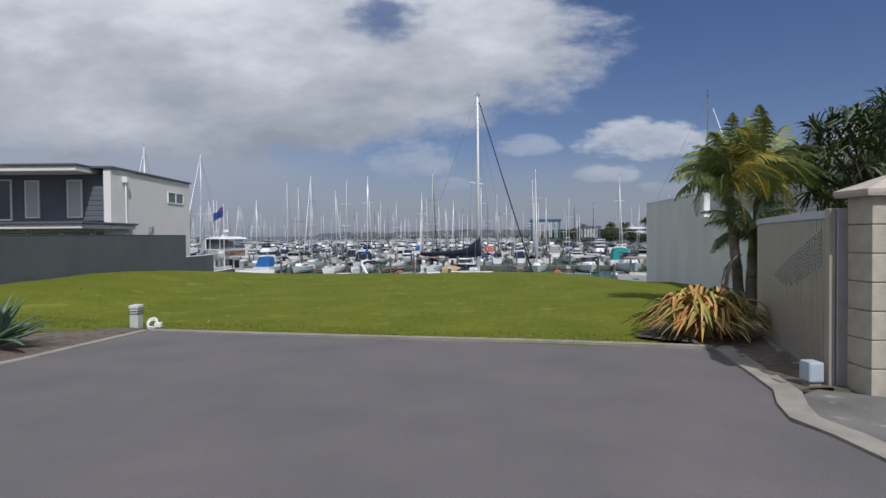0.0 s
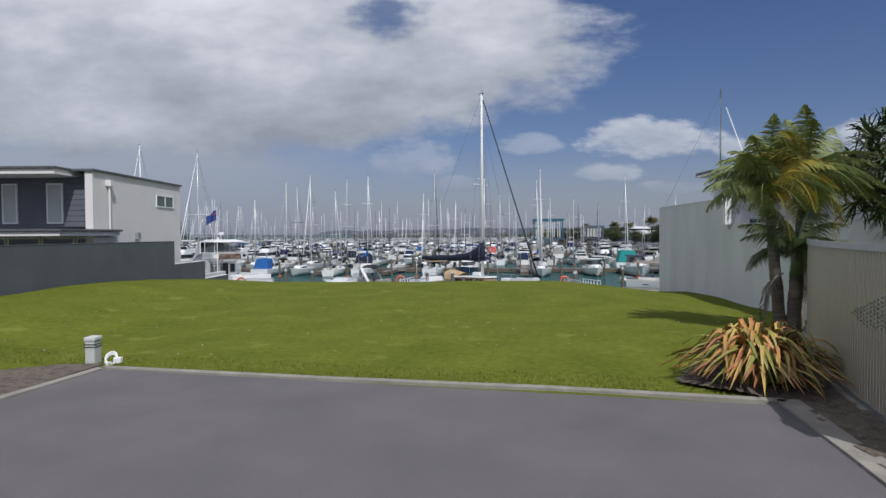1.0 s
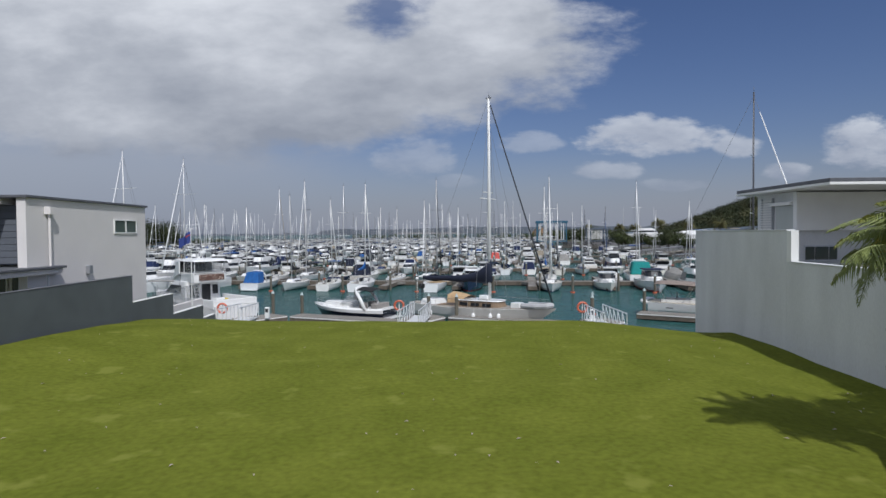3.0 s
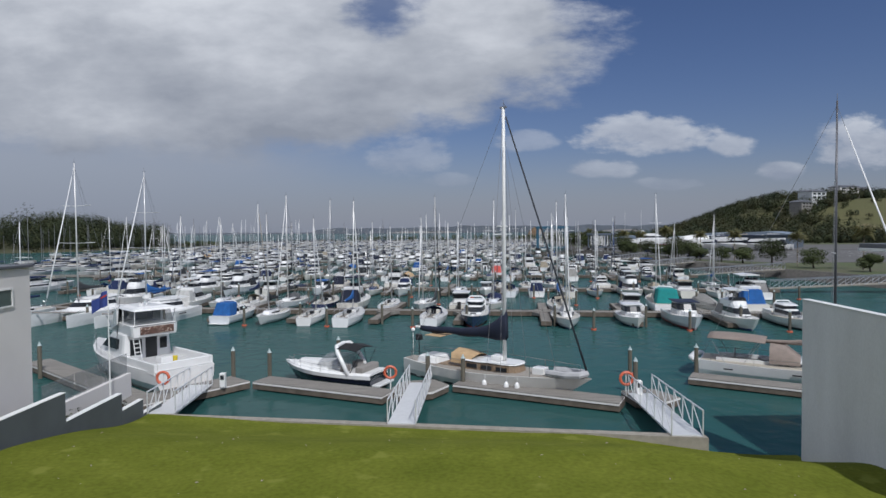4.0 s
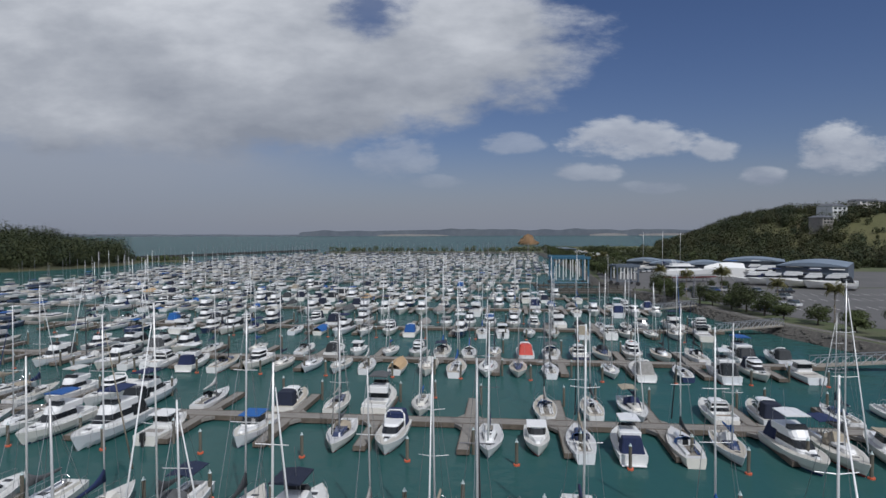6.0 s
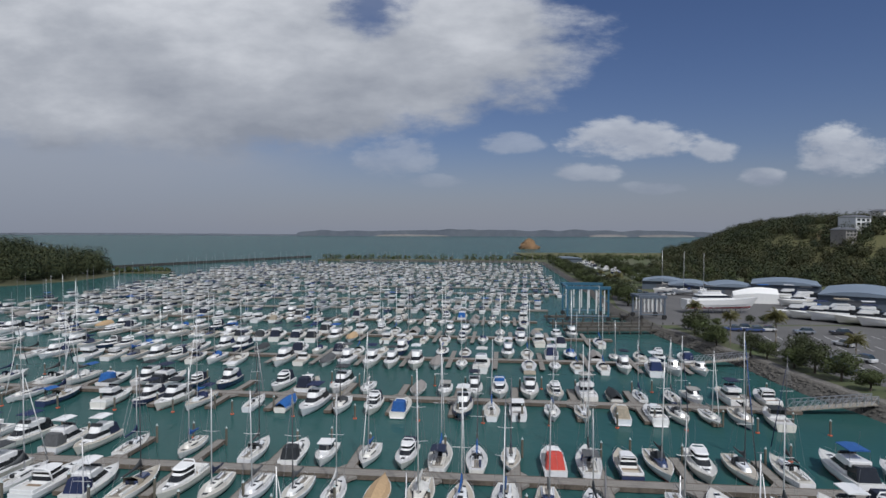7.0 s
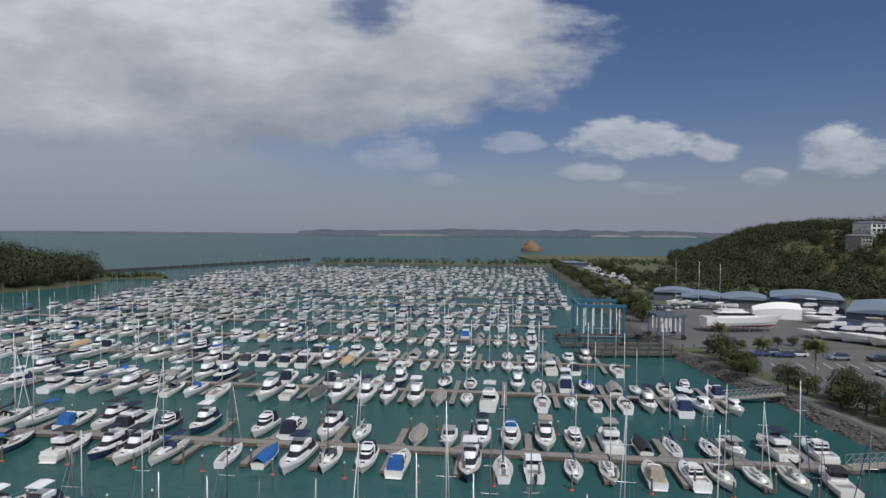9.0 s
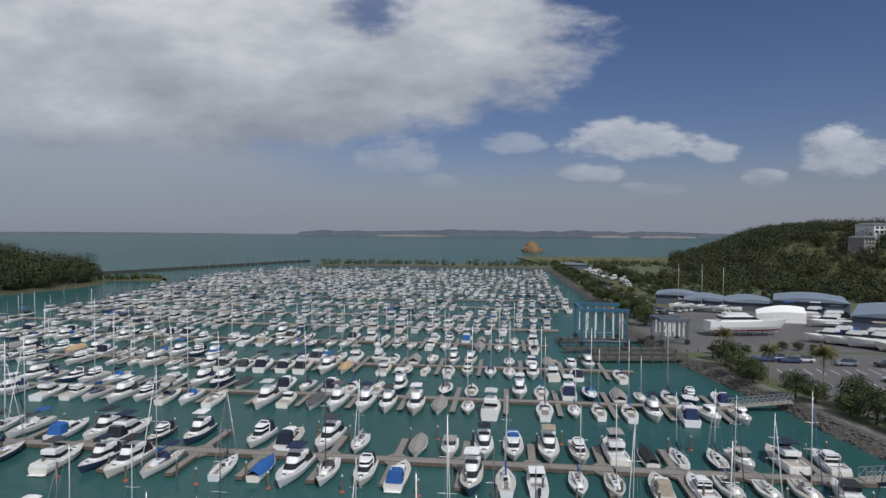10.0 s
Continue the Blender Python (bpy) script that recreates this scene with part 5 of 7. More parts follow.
def classic_yacht():
    L, B, F = 12.6, 3.25, 1.1
    y = thing("classic_yacht", "long grey-hulled classic cutter with navy sail cover", "sailing boat")
    hullm = material("pale_grey_hull", (0.66, 0.65, 0.62), 0.4, var=0.1, scale=1, bump=0.05)
    add_hull(y, L, B, F, hullm, material("weathered_teak", (0.36, 0.33, 0.29), 0.8, var=0.25, scale=4, bump=0.2, stretch=(8, 1, 1)), 0.32, 1.6, 0.30, 1.8, n=13, stripe=material("dark_boot_top", (0.05, 0.055, 0.06), 0.5, bump=0))
    zd = F * 0.92
    b = BM()
    frustum(b, (-1.5, 2.2, 2.0, 1.5), (-1.4, 2.0, 1.85, 1.35), zd, zd + 0.55)
    dh = part("deckhouse", b, TEAK, y, "varnished deckhouse sides")
    b = BM()
    frustum(b, (-1.5, 2.12, 2.0, 1.45), (-1.45, 2.05, 1.9, 1.35), zd + 0.553, zd + 0.63)
    part("roof", b, GELW, dh)
    for x in (-1, 1):
        for i in range(3):
            b = BM()
            box(b, x * 0.93 - 0.03, -1.1 + i * 1.0, zd + 0.18, x * 0.93 + 0.03, -0.4 + i * 1.0, zd + 0.42)
            part("window", b, SMOKE, dh)
    b = BM()
    frustum(b, (-5.0, -3.4, 1.7, 1.9), (-4.9, -3.5, 1.5, 1.7), zd, zd + 0.4)
    part("aft_cabin", b, GELW, y)
    b = BM()
    box(b, -0.8, -3.3, zd + 0.02, 0.8, -1.7, zd + 0.1)
    part("cockpit_sole", b, TEAK, y)
    b = BM()
    rings = []
    for i in range(5):
        t = i / 4
        h_ = 0.5 * (1 - 0.5 * t ** 2)
        yy = -2.3 + t * 1.5
        rings.append([(-0.85, yy, zd + 0.3), (-0.8, yy, zd + 0.5 + h_ * 0.8), (0, yy, zd + 0.6 + h_), (0.8, yy, zd + 0.5 + h_ * 0.8), (0.85, yy, zd + 0.3)])
    loft(b, rings, closed=False, ends=False)
    part("sprayhood", b, TAN, y, "tan canvas sprayhood", smooth=True)
    b = BM()
    box(b, -0.7, -4.4, zd + 1.75, 0.7, -3.2, zd + 1.79, 0.015)
    part("awning", b, TAN, y, "tan canvas awning under the boom")
    b = BM()
    box(b, -0.35, 0.2, zd + 0.63, 0.35, 0.9, zd + 0.95, 0.08)
    part("deck_box", b, GELW, y)
    b = BM()
    box(b, -0.35, 2.9, zd + 0.03, 0.35, 3.6, zd + 0.55, 0.05)
    part("hatch", b, GELW, y)
    # inflatable dinghy lashed on the foredeck
    b = BM()
    tube(b, [(-0.5, 3.9, zd + 0.4), (-0.55, 5.0, zd + 0.4), (-0.35, 5.7, zd + 0.45), (0, 5.95, zd + 0.5), (0.35, 5.7, zd + 0.45), (0.55, 5.0, zd + 0.4), (0.5, 3.9, zd + 0.4)], 0.2, 8)
    box(b, -0.42, 4.0, zd + 0.22, 0.42, 5.5, zd + 0.34)
    part("tender", b, material("grey_inflatable", (0.45, 0.45, 0.46), 0.6, bump=0.05), y, "grey inflatable tender")
    mz = zd + 0.05
    H = 14.23 - WATER - mz
    my = 0.95
    b = BM()
    tube(b, [(0, my, mz), (0, my, mz + H * 0.6), (0, my, mz + H)], 0.125, 10, 0.09)
    mast = part("mast", b, WHITE, y, "tall white mast", smooth=True)
    for zz, wd in ((0.52, 1.05), (0.55, 0.6)):
        b = BM()
        tube(b, [(-wd, my - 0.1, mz + H * zz), (wd, my - 0.1, mz + H * zz)], 0.035, 5)
        part("spreader", b, WHITE, mast)
    b = BM()
    tube(b, [(0, my, mz + H), (0, my, mz + H + 0.45)], 0.012, 3)
    tube(b, [(-0.25, my, mz + H + 0.1), (0.3, my + 0.2, mz + H + 0.15)], 0.02, 3)
    box(b, -0.07, my - 0.2, mz + H - 0.05, 0.07, my + 0.2, mz + H + 0.04)
    part("masthead", b, WIRE, mast)
    zb = zd + 2.0
    b = BM()
    tube(b, [(0, my, zb), (0, my - 6.6, zb + 0.12)], 0.09, 8)
    part("boom", b, WHITE, y)
    b = BM()
    rings = []
    for i in range(11):
        t = i / 10
        yy, hw = my + 0.12 - t * 6.3, 0.26 - 0.1 * t
        hh = 1.25 * (1 - t) ** 7 + 0.5 - 0.28 * t + 0.03 * math.sin(i * 2.1)
        rings.append([(-hw, yy, zb + 0.02), (-hw * 0.6, yy, zb + hh * 0.8), (0, yy, zb + hh), (hw * 0.6, yy, zb + hh * 0.8), (hw, yy, zb + 0.02), (0, yy, zb - 0.14 - 0.05 * math.sin(i * 1.7))])
    loft(b, rings)
    part("sail_cover", b, NAVY, y, "navy canvas sail cover", smooth=True)
    top = Vector((0, my, mz + H - 0.1))
    b = BM()
    bow = Vector((0, L / 2 - 0.15, F * 1.14))
    tube(b, [bow.lerp(top, 0.03), bow.lerp(top, 0.3), bow.lerp(top, 0.97)], 0.062, 8, 0.045)
    part("furled_headsail", b, DARKROPE, y, "dark furled headsail", smooth=True)
    for e in ((0, -L / 2 + 0.2, F), (1.55, my - 0.3, F * 0.95), (-1.55, my - 0.3, F * 0.95), (1.5, my + 0.6, F * 0.95), (-1.5, my + 0.6, F * 0.95), (0, 4.3, zd + 0.1)):
        b = BM()
        tube(b, [top if e[1] < my + 0.5 else top - Vector((0, 0, 1.5)), e], 0.012, 3, cap=False)
        part("stay", b, WIRE, y)
    rails(y, L, B, F, -0.47 * L, 0.46 * L, 0.32, 1.6, 0.30, 0.65)
    b = BM()
    tube(b, [(0.5, -5.5, zd), (0.5, -5.5, zd + 1.9)], 0.016, 5)
    r = bmesh.ops.create_icosphere(b, subdivisions=2, radius=0.14, matrix=Matrix.Translation((0.5, -5.5, zd + 2.0)))
    part("radar_dome", b, GELW, y, smooth=True)
    b = BM()
    tube(b, [(-0.6, -5.9, zd), (-0.6, -5.9, zd + 1.1)], 0.03, 5)
    box(b, -0.75, -6.1, zd + 1.1, -0.45, -5.7, zd + 1.5, 0.06)
    part("outboard_motor", b, RUBBER, y)
    for i, yy in enumerate((-3.4, 0.6, 1.9, 2.5)):
        b = BM()
        p = sheer(L, B, F, yy / L + 0.5, 0.32, 1.6, 0.30)
        bmesh.ops.create_icosphere(b, subdivisions=2, radius=0.17, matrix=Matrix.Translation((p[0] + 0.16, yy, p[2] - 0.55)) @ Matrix.Diagonal((0.9, 0.9, 1.7, 1)))
        tube(b, [(p[0] + 0.05, yy, p[2]), (p[0] + 0.16, yy, p[2] - 0.3)], 0.012, 3)
        part("fender", b, GELW, y, smooth=True)
    y.matrix_basis = pose(2.24, 51.75, WATER, 0, 0, -90 - 36.5) @ Matrix.Diagonal((1, 1, 0.967, 1))
    return y


classic_yacht()


def flybridge_cruiser():
    L, B, F = 12.4, 4.3, 1.55
    c = thing("flybridge_cruiser", "large white fishing cruiser with an enclosed flybridge", "motor boat")
    add_hull(c, L, B, F, GELW, DECKM, 0.9, 2.3, 0.42, 1.2, n=13, stripe=GREYC)
    zd = F * 0.93
    lo, hi = (-1.5, 4.3, 3.5, 2.3), (-1.5, 1.6, 3.2, 2.3)
    b = BM()
    frustum(b, lo, hi, zd, zd + 1.75)
    cab = part("cabin", b, GELW, c)
    for sx in (-1, 1):
        b = BM()
        pts = [(-0.6, 0.75), (1.9, 0.75), (0.95, 1.45), (-0.6, 1.45)]
        ring = lambda o: [(sx * (1.72 - 0.12 * z + o - (0.12 if yy > 1.5 else 0.03 * (yy > 0))), yy, zd + z) for yy, z in pts]
        loft(b, [ring(-0.12), ring(0.03)])
        part("window", b, SMOKE, cab, "dark raked side window")
    b = BM()
    for x0, z0, x1, z1 in ((-1.25, 0.35, -0.45, 1.45), (-0.2, -0.3, 0.6, 1.5), (0.8, 0.6, 1.3, 1.4)):
        box(b, x0, -1.54, zd + z0, x1, -1.48, zd + z1, 0.02)
    part("door", b, SMOKE, cab, "dark glazed aft door and windows")
    b = BM()
    frustum(b, (-2.6, 2.9, 3.1, 1.7), (-2.6, 1.1, 3.25, 2.2), zd + 1.76, zd + 2.5)
    fb = part("flybridge", b, GELW, c)
    b = BM()
    frustum(b, (-2.3, 0.95, 3.0, 2.1), (-2.2, 0.2, 2.7, 1.9), zd + 2.502, zd + 3.5)
    part("clear_screen", b, CLEAR, fb, "clear vinyl flybridge screens")
    b = BM()
    frustum(b, (0.1, 1.02, 2.5, 2.1), (0.05, 0.3, 2.4, 1.85), zd + 2.52, zd + 3.48)
    part("front_screen", b, SMOKE, fb, "dark raked flybridge screen")
    b = BM()
    frustum(b, (-2.8, 0.75, 3.1, 2.5), (-2.7, 0.6, 2.9, 2.3), zd + 3.52, zd + 3.66)
    frustum(b, (-2.6, 0.5, 2.6, 2.0), (-2.3, 0.2, 2.0, 1.5), zd + 3.66, zd + 3.76)
    part("hardtop", b, GELW, c)
    b = BM()
    for x in (-1.4, 1.4):
        for yy in (-2.5, -0.9, 0.3):
            tube(b, [(x, yy, zd + 2.4), (x * 0.97, yy + 0.05, zd + 3.55)], 0.03, 5)
    part("hardtop_frame", b, GELW, c)
    for sx in (-1, 1):
        b = BM()
        side = ((-0.4, 0.75), (1.7, 0.1), (0.9, 0.8), (0.3, 1.78), (-0.4, 1.78))
        loft(b, [[(sx * (1.58 - o - 0.24 * max(0.0, yy + 0.4)), yy, zd + 1.7 + a) for yy, a in side] for o in (0.0, 0.1)])
        part("fairing", b, GELW, c)
    b = BM()
    box(b, -1.1, -2.67, zd + 1.9, 1.2, -2.61, zd + 2.42, 0.02)
    part("rail_cover", b, material("brown_patterned_cloth", (0.22, 0.12, 0.09), 0.9, var=0.7, scale=6, bump=0.1, spots=((0.45, 0.36, 0.30), 7, 0.55)), c, "brown patterned cloth on the flybridge rail")
    b = BM()
    tube(b, [(-1.5, -2.6, zd + 2.5), (1.5, -2.6, zd + 2.5)], 0.025, 5)
    part("flybridge_rail", b, STEEL, c)
    # ladder
    b = BM()
    for x in (-1.45, -1.05):
        tube(b, [(x, -2.75, zd), (x, -2.3, zd + 1.9)], 0.03, 5)
    for i in range(6):
        tube(b, [(-1.45, -2.7 + i * 0.07, zd + 0.2 + i * 0.28), (-1.05, -2.7 + i * 0.07, zd + 0.2 + i * 0.28)], 0.03, 5)
    part("ladder", b, GELW, c)
    b = BM()
    box(b, -1.75, -L / 2 + 0.5, zd + 0.0, 1.75, -1.6, zd + 0.05)
    part("cockpit_sole", b, TEAK, c)
    b = BM()
    for x0, x1, y0, y1 in ((-1.98, -1.76, -L / 2 + 0.2, -1.4), (1.76, 1.98, -L / 2 + 0.2, -1.4), (-1.75, 1.75, -L / 2 + 0.2, -L / 2 + 0.45)):
        box(b, x0, y0, zd - 0.2, x1, y1, zd + 0.55, 0.05)
    part("cockpit_coaming", b, GELW, c)
    b = BM()
    frustum(b, (1.5, 5.0, 2.6, 0.8), (1.5, 4.6, 2.2, 0.6), zd + 0.2, zd + 0.65)
    part("foredeck", b, GELW, c)
    b = BM()
    box(b, -B * 0.42, -L / 2 - 0.7, 0.25, B * 0.42, -L / 2 - 0.02, 0.34, 0.03)
    part("swim_platform", b, TEAK, c)
    b = BM()
    tube(b, [(0.1, -1.2, zd + 3.7), (0.1, -1.2, zd + 4.2)], 0.05, 6)
    tube(b, [(0.1, -1.2, zd + 4.2), (0.1, -1.2, zd + 4.45)], 0.28, 10)
    tube(b, [(-0.5, -1.6, zd + 3.7), (-0.5, -1.6, zd + 3.95)], 0.15, 10)
    part("radar", b, GELW, c)
    for x in (-1, 1):
        b = BM()
        tube(b, [(x * 1.75, -0.6, zd + 0.7), (x * 2.1, -2.2, zd + 5.2)], 0.022, 4, 0.01)
        part("outrigger", b, RUBBER, c)
    b = BM()
    tube(b, [(-1.2, 0.2, zd + 3.7), (-1.25, -0.3, zd + 6.6)], 0.014, 4)
    part("aerial", b, GELW, c)
    b = BM()
    box(b, -0.5, -4.1, zd + 0.06, 0.3, -3.4, zd + 0.5, 0.05)
    part("bait_locker", b, GELW, c)
    b = BM()
    tube(b, [(0.6, -3.8, zd + 0.06), (0.6, -3.8, zd + 0.4)], 0.15, 8, 0.17)
    part("bucket", b, material("yellow_plastic", (0.7, 0.55, 0.03), 0.5, bump=0), c, "yellow bucket")
    rails(c, L, B, F, -0.05 * L, 0.46 * L, 0.9, 2.3, 0.42, 0.6)
    c.matrix_basis = pose(-20.4, 55.3, WATER, 0, 0, 50) @ Matrix.Diagonal((0.90, 1.02, 0.9, 1))


flybridge_cruiser()


def sport_cruiser():
    L, B, F = 7.4, 2.6, 1.0
    c = thing("sport_cruiser", "white and navy sport cruiser with a black bimini", "motor boat")
    navyh = material("navy_hull", (0.012, 0.016, 0.03), 0.2, var=0.2, bump=0, coat=0.5)
    add_hull(c, L, B, F, navyh, GELW, 0.88, 2.3, 0.3, 1.0, n=11, stripe=GELW)
    zd = F * 0.92
    b = BM()
    up = hull_rings(L, B, F, 0.88, 2.3, 11, 0.03, 0.3, 1.0)
    loft(b, [[p[0], tuple(Vector(p[0]).lerp(Vector(p[1]), 0.45)), tuple(Vector(p[6]).lerp(Vector(p[5]), 0.45)), p[6], (p[6][0] * 0.85, p[6][1], p[6][2] + 0.12), (p[0][0] * 0.85, p[0][1], p[0][2] + 0.12)] for p in up])
    part("gunwale", b, GELW, c, "white upper topsides")
    b = BM()
    frustum(b, (-0.4, 2.9, 1.9, 0.7), (-0.2, 2.4, 1.6, 0.5), zd + 0.1, zd + 0.5)
    part("foredeck", b, GELW, c)
    b = BM()
    lo, hi = (-1.2, 1.1, 2.1, 1.5), (-1.6, 0.2, 1.9, 1.3)
    frustum(b, lo, hi, zd + 0.2, zd + 0.95, 0.2, 1.0)
    part("windscreen", b, CLEAR, c)
    b = BM()
    tube(b, [(-1.2, -2.1, zd), (-1.18, -1.7, zd + 0.7), (-1.08, -1.25, zd + 1.3), (-0.8, -1.0, zd + 1.62), (0, -0.95, zd + 1.7), (0.8, -1.0, zd + 1.62), (1.08, -1.25, zd + 1.3), (1.18, -1.7, zd + 0.7), (1.2, -2.1, zd)], 0.14, 8)
    part("radar_arch", b, GELW, c, smooth=True)
    b = BM()
    loft(b, [[(-1.05, yy, zd + 1.55 + k), (0, yy, zd + 1.72 + k), (1.05, yy, zd + 1.55 + k), (1.05, yy, zd + 1.5 + k), (0, yy, zd + 1.67 + k), (-1.05, yy, zd + 1.5 + k)] for yy, k in ((-2.6, -0.1), (-1.9, 0.03), (-1.15, 0))])
    part("bimini", b, BLACKC, c, "black canvas bimini")
    b = BM()
    for x in (-1, 1):
        tube(b, [(x * 1.1, -2.2, zd + 0.1), (x * 1.05, -2.9, zd + 1.4)], 0.02, 4)
        tube(b, [(x * 1.1, -2.2, zd + 0.1), (x * 1.05, -1.9, zd + 1.55)], 0.02, 4)
    part("bimini_frame", b, BLACKC, c)
    b = BM()
    box(b, -1.05, -3.1, zd + 0.05, 1.05, -2.55, zd + 0.5, 0.06)
    box(b, -1.05, -1.9, zd + 0.05, -0.4, -1.4, zd + 0.55, 0.06)
    box(b, 0.4, -1.9, zd + 0.05, 1.05, -1.4, zd + 0.55, 0.06)
    part("seat", b, GREYC, c)
    b = BM()
    box(b, -1.0, -L / 2 - 0.6, 0.3, 1.0, -L / 2 - 0.02, 0.42, 0.04)
    part("swim_platform", b, GELW, c)
    rails(c, L, B, F, 0.0, 0.46 * L, 0.88, 2.3, 0.3, 0.45)
    c.matrix_basis = pose(-7.4, 52.7, WATER, 0, 0, 66) @ Matrix.Diagonal((0.9, 0.9, 0.95, 1))


sport_cruiser()


def berthed_sloop():
    y = yacht(12.2, 3.9, 1.35, 18.9, False, GELW, False, 2, TAUPE, 0.42, GELW)
    tagged(y, "large white sloop with grey bimini and sprayhood")
    zd = 1.35 * 0.93
    b = BM()
    rings = []
    for i in range(9):
        k = -1 + i / 4
        w = 1.5 * (1 - 0.10 * abs(k) ** 5)
        dz = -0.07 * k * k - 0.06 * k
        rings.append([(w * q, -4.0 + 1.6 * k, zd + 2.0 + dz - 0.16 * q ** 4 - e) for q, e in ((-1, 0), (-0.5, 0), (0, 0), (0.5, 0), (1, 0), (1, 0.05), (0, 0.05), (-1, 0.05))])
    loft(b, rings)
    part("bimini", b, TAUPE, y, smooth=True)
    b = BM()
    for x in (-1.4, 1.4):
        tube(b, [(x, -4.6, zd), (x, -5.3, zd + 1.62)], 0.02, 4)
        tube(b, [(x, -3.6, zd), (x, -2.7, zd + 1.62)], 0.02, 4)
    part("bimini_frame", b, STEEL, y)
    b = BM()
    loft(b, [[(-1.3, yy, zd + 0.2), (-1.2, yy, zd + 0.3 + h), (0, yy, zd + 0.45 + h), (1.2, yy, zd + 0.3 + h), (1.3, yy, zd + 0.2)] for yy, h in ((-2.2, 1.1), (-1.4, 1.0), (-0.6, 0.2))], closed=False, ends=False)
    part("sprayhood", b, TAUPE, y, smooth=True)
    for sg in (-1, 1):
        for y0, y1 in ((-4.6, -4.1), (-1.0, -0.4), (0.3, 0.9), (1.8, 2.4)):
            b = BM()
            box(b, sg * 1.93 - 0.03, y0, 0.86, sg * 1.93 + 0.03, y1, 0.95, 0.01)
            part("hull_port", b, SMOKE, y)
    b = BM()
    tube(b, [(-1.3, -6.25, 1.25), (-0.7, -6.55, 1.3), (0.7, -6.55, 1.3), (1.3, -6.25, 1.25)], 0.24, 10)
    part("stern_tender", b, GELW, y, "rolled pale inflatable tender", smooth=True)
    y.matrix_basis = pose(21.2, 51.5, WATER, 0, 0, -90 - 31) @ Matrix.Diagonal((0.95, 1, 0.8, 1))


berthed_sloop()


# ---------------------------------------------------------------- plants and trees
def leaf_cloud(name, blobs, per_blob, size, mats, seed, flat=0.6):
    """Many small leaves scattered through rough blobs (x, y, z, rx, rz); each clump takes one leaf colour, its leaves face outwards."""
    rg = np.random.RandomState(seed)
    mats = mats if isinstance(mats, list) else [mats]
    V, Nn, MI = [], [], []
    for x, y, z, rx, rz in blobs:
        d = rg.normal(size=(per_blob, 3))
        d /= np.linalg.norm(d, axis=1)[:, None]
        rad = rg.uniform(0.55, 1.0, (per_blob, 1)) ** 0.5 * (1 + 0.22 * np.sin(d[:, :1] * 5 + x) * np.sin(d[:, 1:2] * 6 + y))
        c = d * rad * np.array((rx, rx, rz)) + np.array((x, y, z))
        a, b2 = rg.normal(size=(per_blob, 3)), rg.normal(size=(per_blob, 3))
        a[:, 2] *= flat
        b2[:, 2] *= flat
        for w in (a, b2):
            w -= d * (w * d).sum(1)[:, None] * 0.92
        a *= (size * rg.uniform(0.6, 1.3, (per_blob, 1))) / np.linalg.norm(a, axis=1)[:, None]
        b2 *= (size * 0.55) / np.linalg.norm(b2, axis=1)[:, None]
        turn = ((np.cross(a + b2, b2 - a) * d).sum(1) < 0)[:, None]
        b2 = np.where(turn, -b2, b2)
        V.append(np.stack((c - a, c - b2 * 0.9, c + a, c + b2), axis=1).reshape(-1, 3))
        nr = d + rg.normal(size=d.shape) * 0.16 + np.array((0, 0, 0.22))
        nr /= np.linalg.norm(nr, axis=1)[:, None]
        Nn.append(np.repeat(nr, 4, axis=0))
        MI += [rg.randint(len(mats))] * per_blob
    V = np.concatenate(V)
    me = bpy.data.meshes.new(name)
    me.from_pydata(V.tolist(), [], np.arange(len(V)).reshape(-1, 4).tolist())
    for mt in mats:
        me.materials.append(mt)
    me.polygons.foreach_set("material_index", MI)
    me.polygons.foreach_set("use_smooth", [True] * len(MI))
    me.update()
    me.normals_split_custom_set_from_vertices(np.concatenate(Nn).tolist())
    return me


def broad_tree(h, r, seed, mat=LEAF2, label="rounded dark green shore tree"):
    t = thing("tree", label, "tree", "trees by the marina")
    rg = random.Random(seed)
    b = BM()
    tube(b, [(0, 0, 0), (0.1, 0.05, h * 0.3), (0, 0.1, h * 0.6)], 0.16 + h * 0.012, 7, 0.09)
    blobs = []
    for i in range(10):
        a = i * 2.4 + rg.uniform(-0.4, 0.4)
        rr = r * rg.uniform(0.35, 0.7)
        p = (rr * math.cos(a), rr * math.sin(a), h * rg.uniform(0.32, 0.8))
        tube(b, [(0, 0, h * 0.28), (p[0] * 0.5, p[1] * 0.5, h * 0.45), p], 0.07, 5, 0.02)
        blobs.append((*p, r * rg.uniform(0.4, 0.6), h * rg.uniform(0.16, 0.26)))
    blobs.append((0, 0, h * 0.8, r * 0.5, h * 0.2))
    part("trunk", b, TRUNK, t)
    c = new("crown", leaf_cloud("crown", blobs, 260, 0.2, mat, seed))
    c.parent = t
    return t


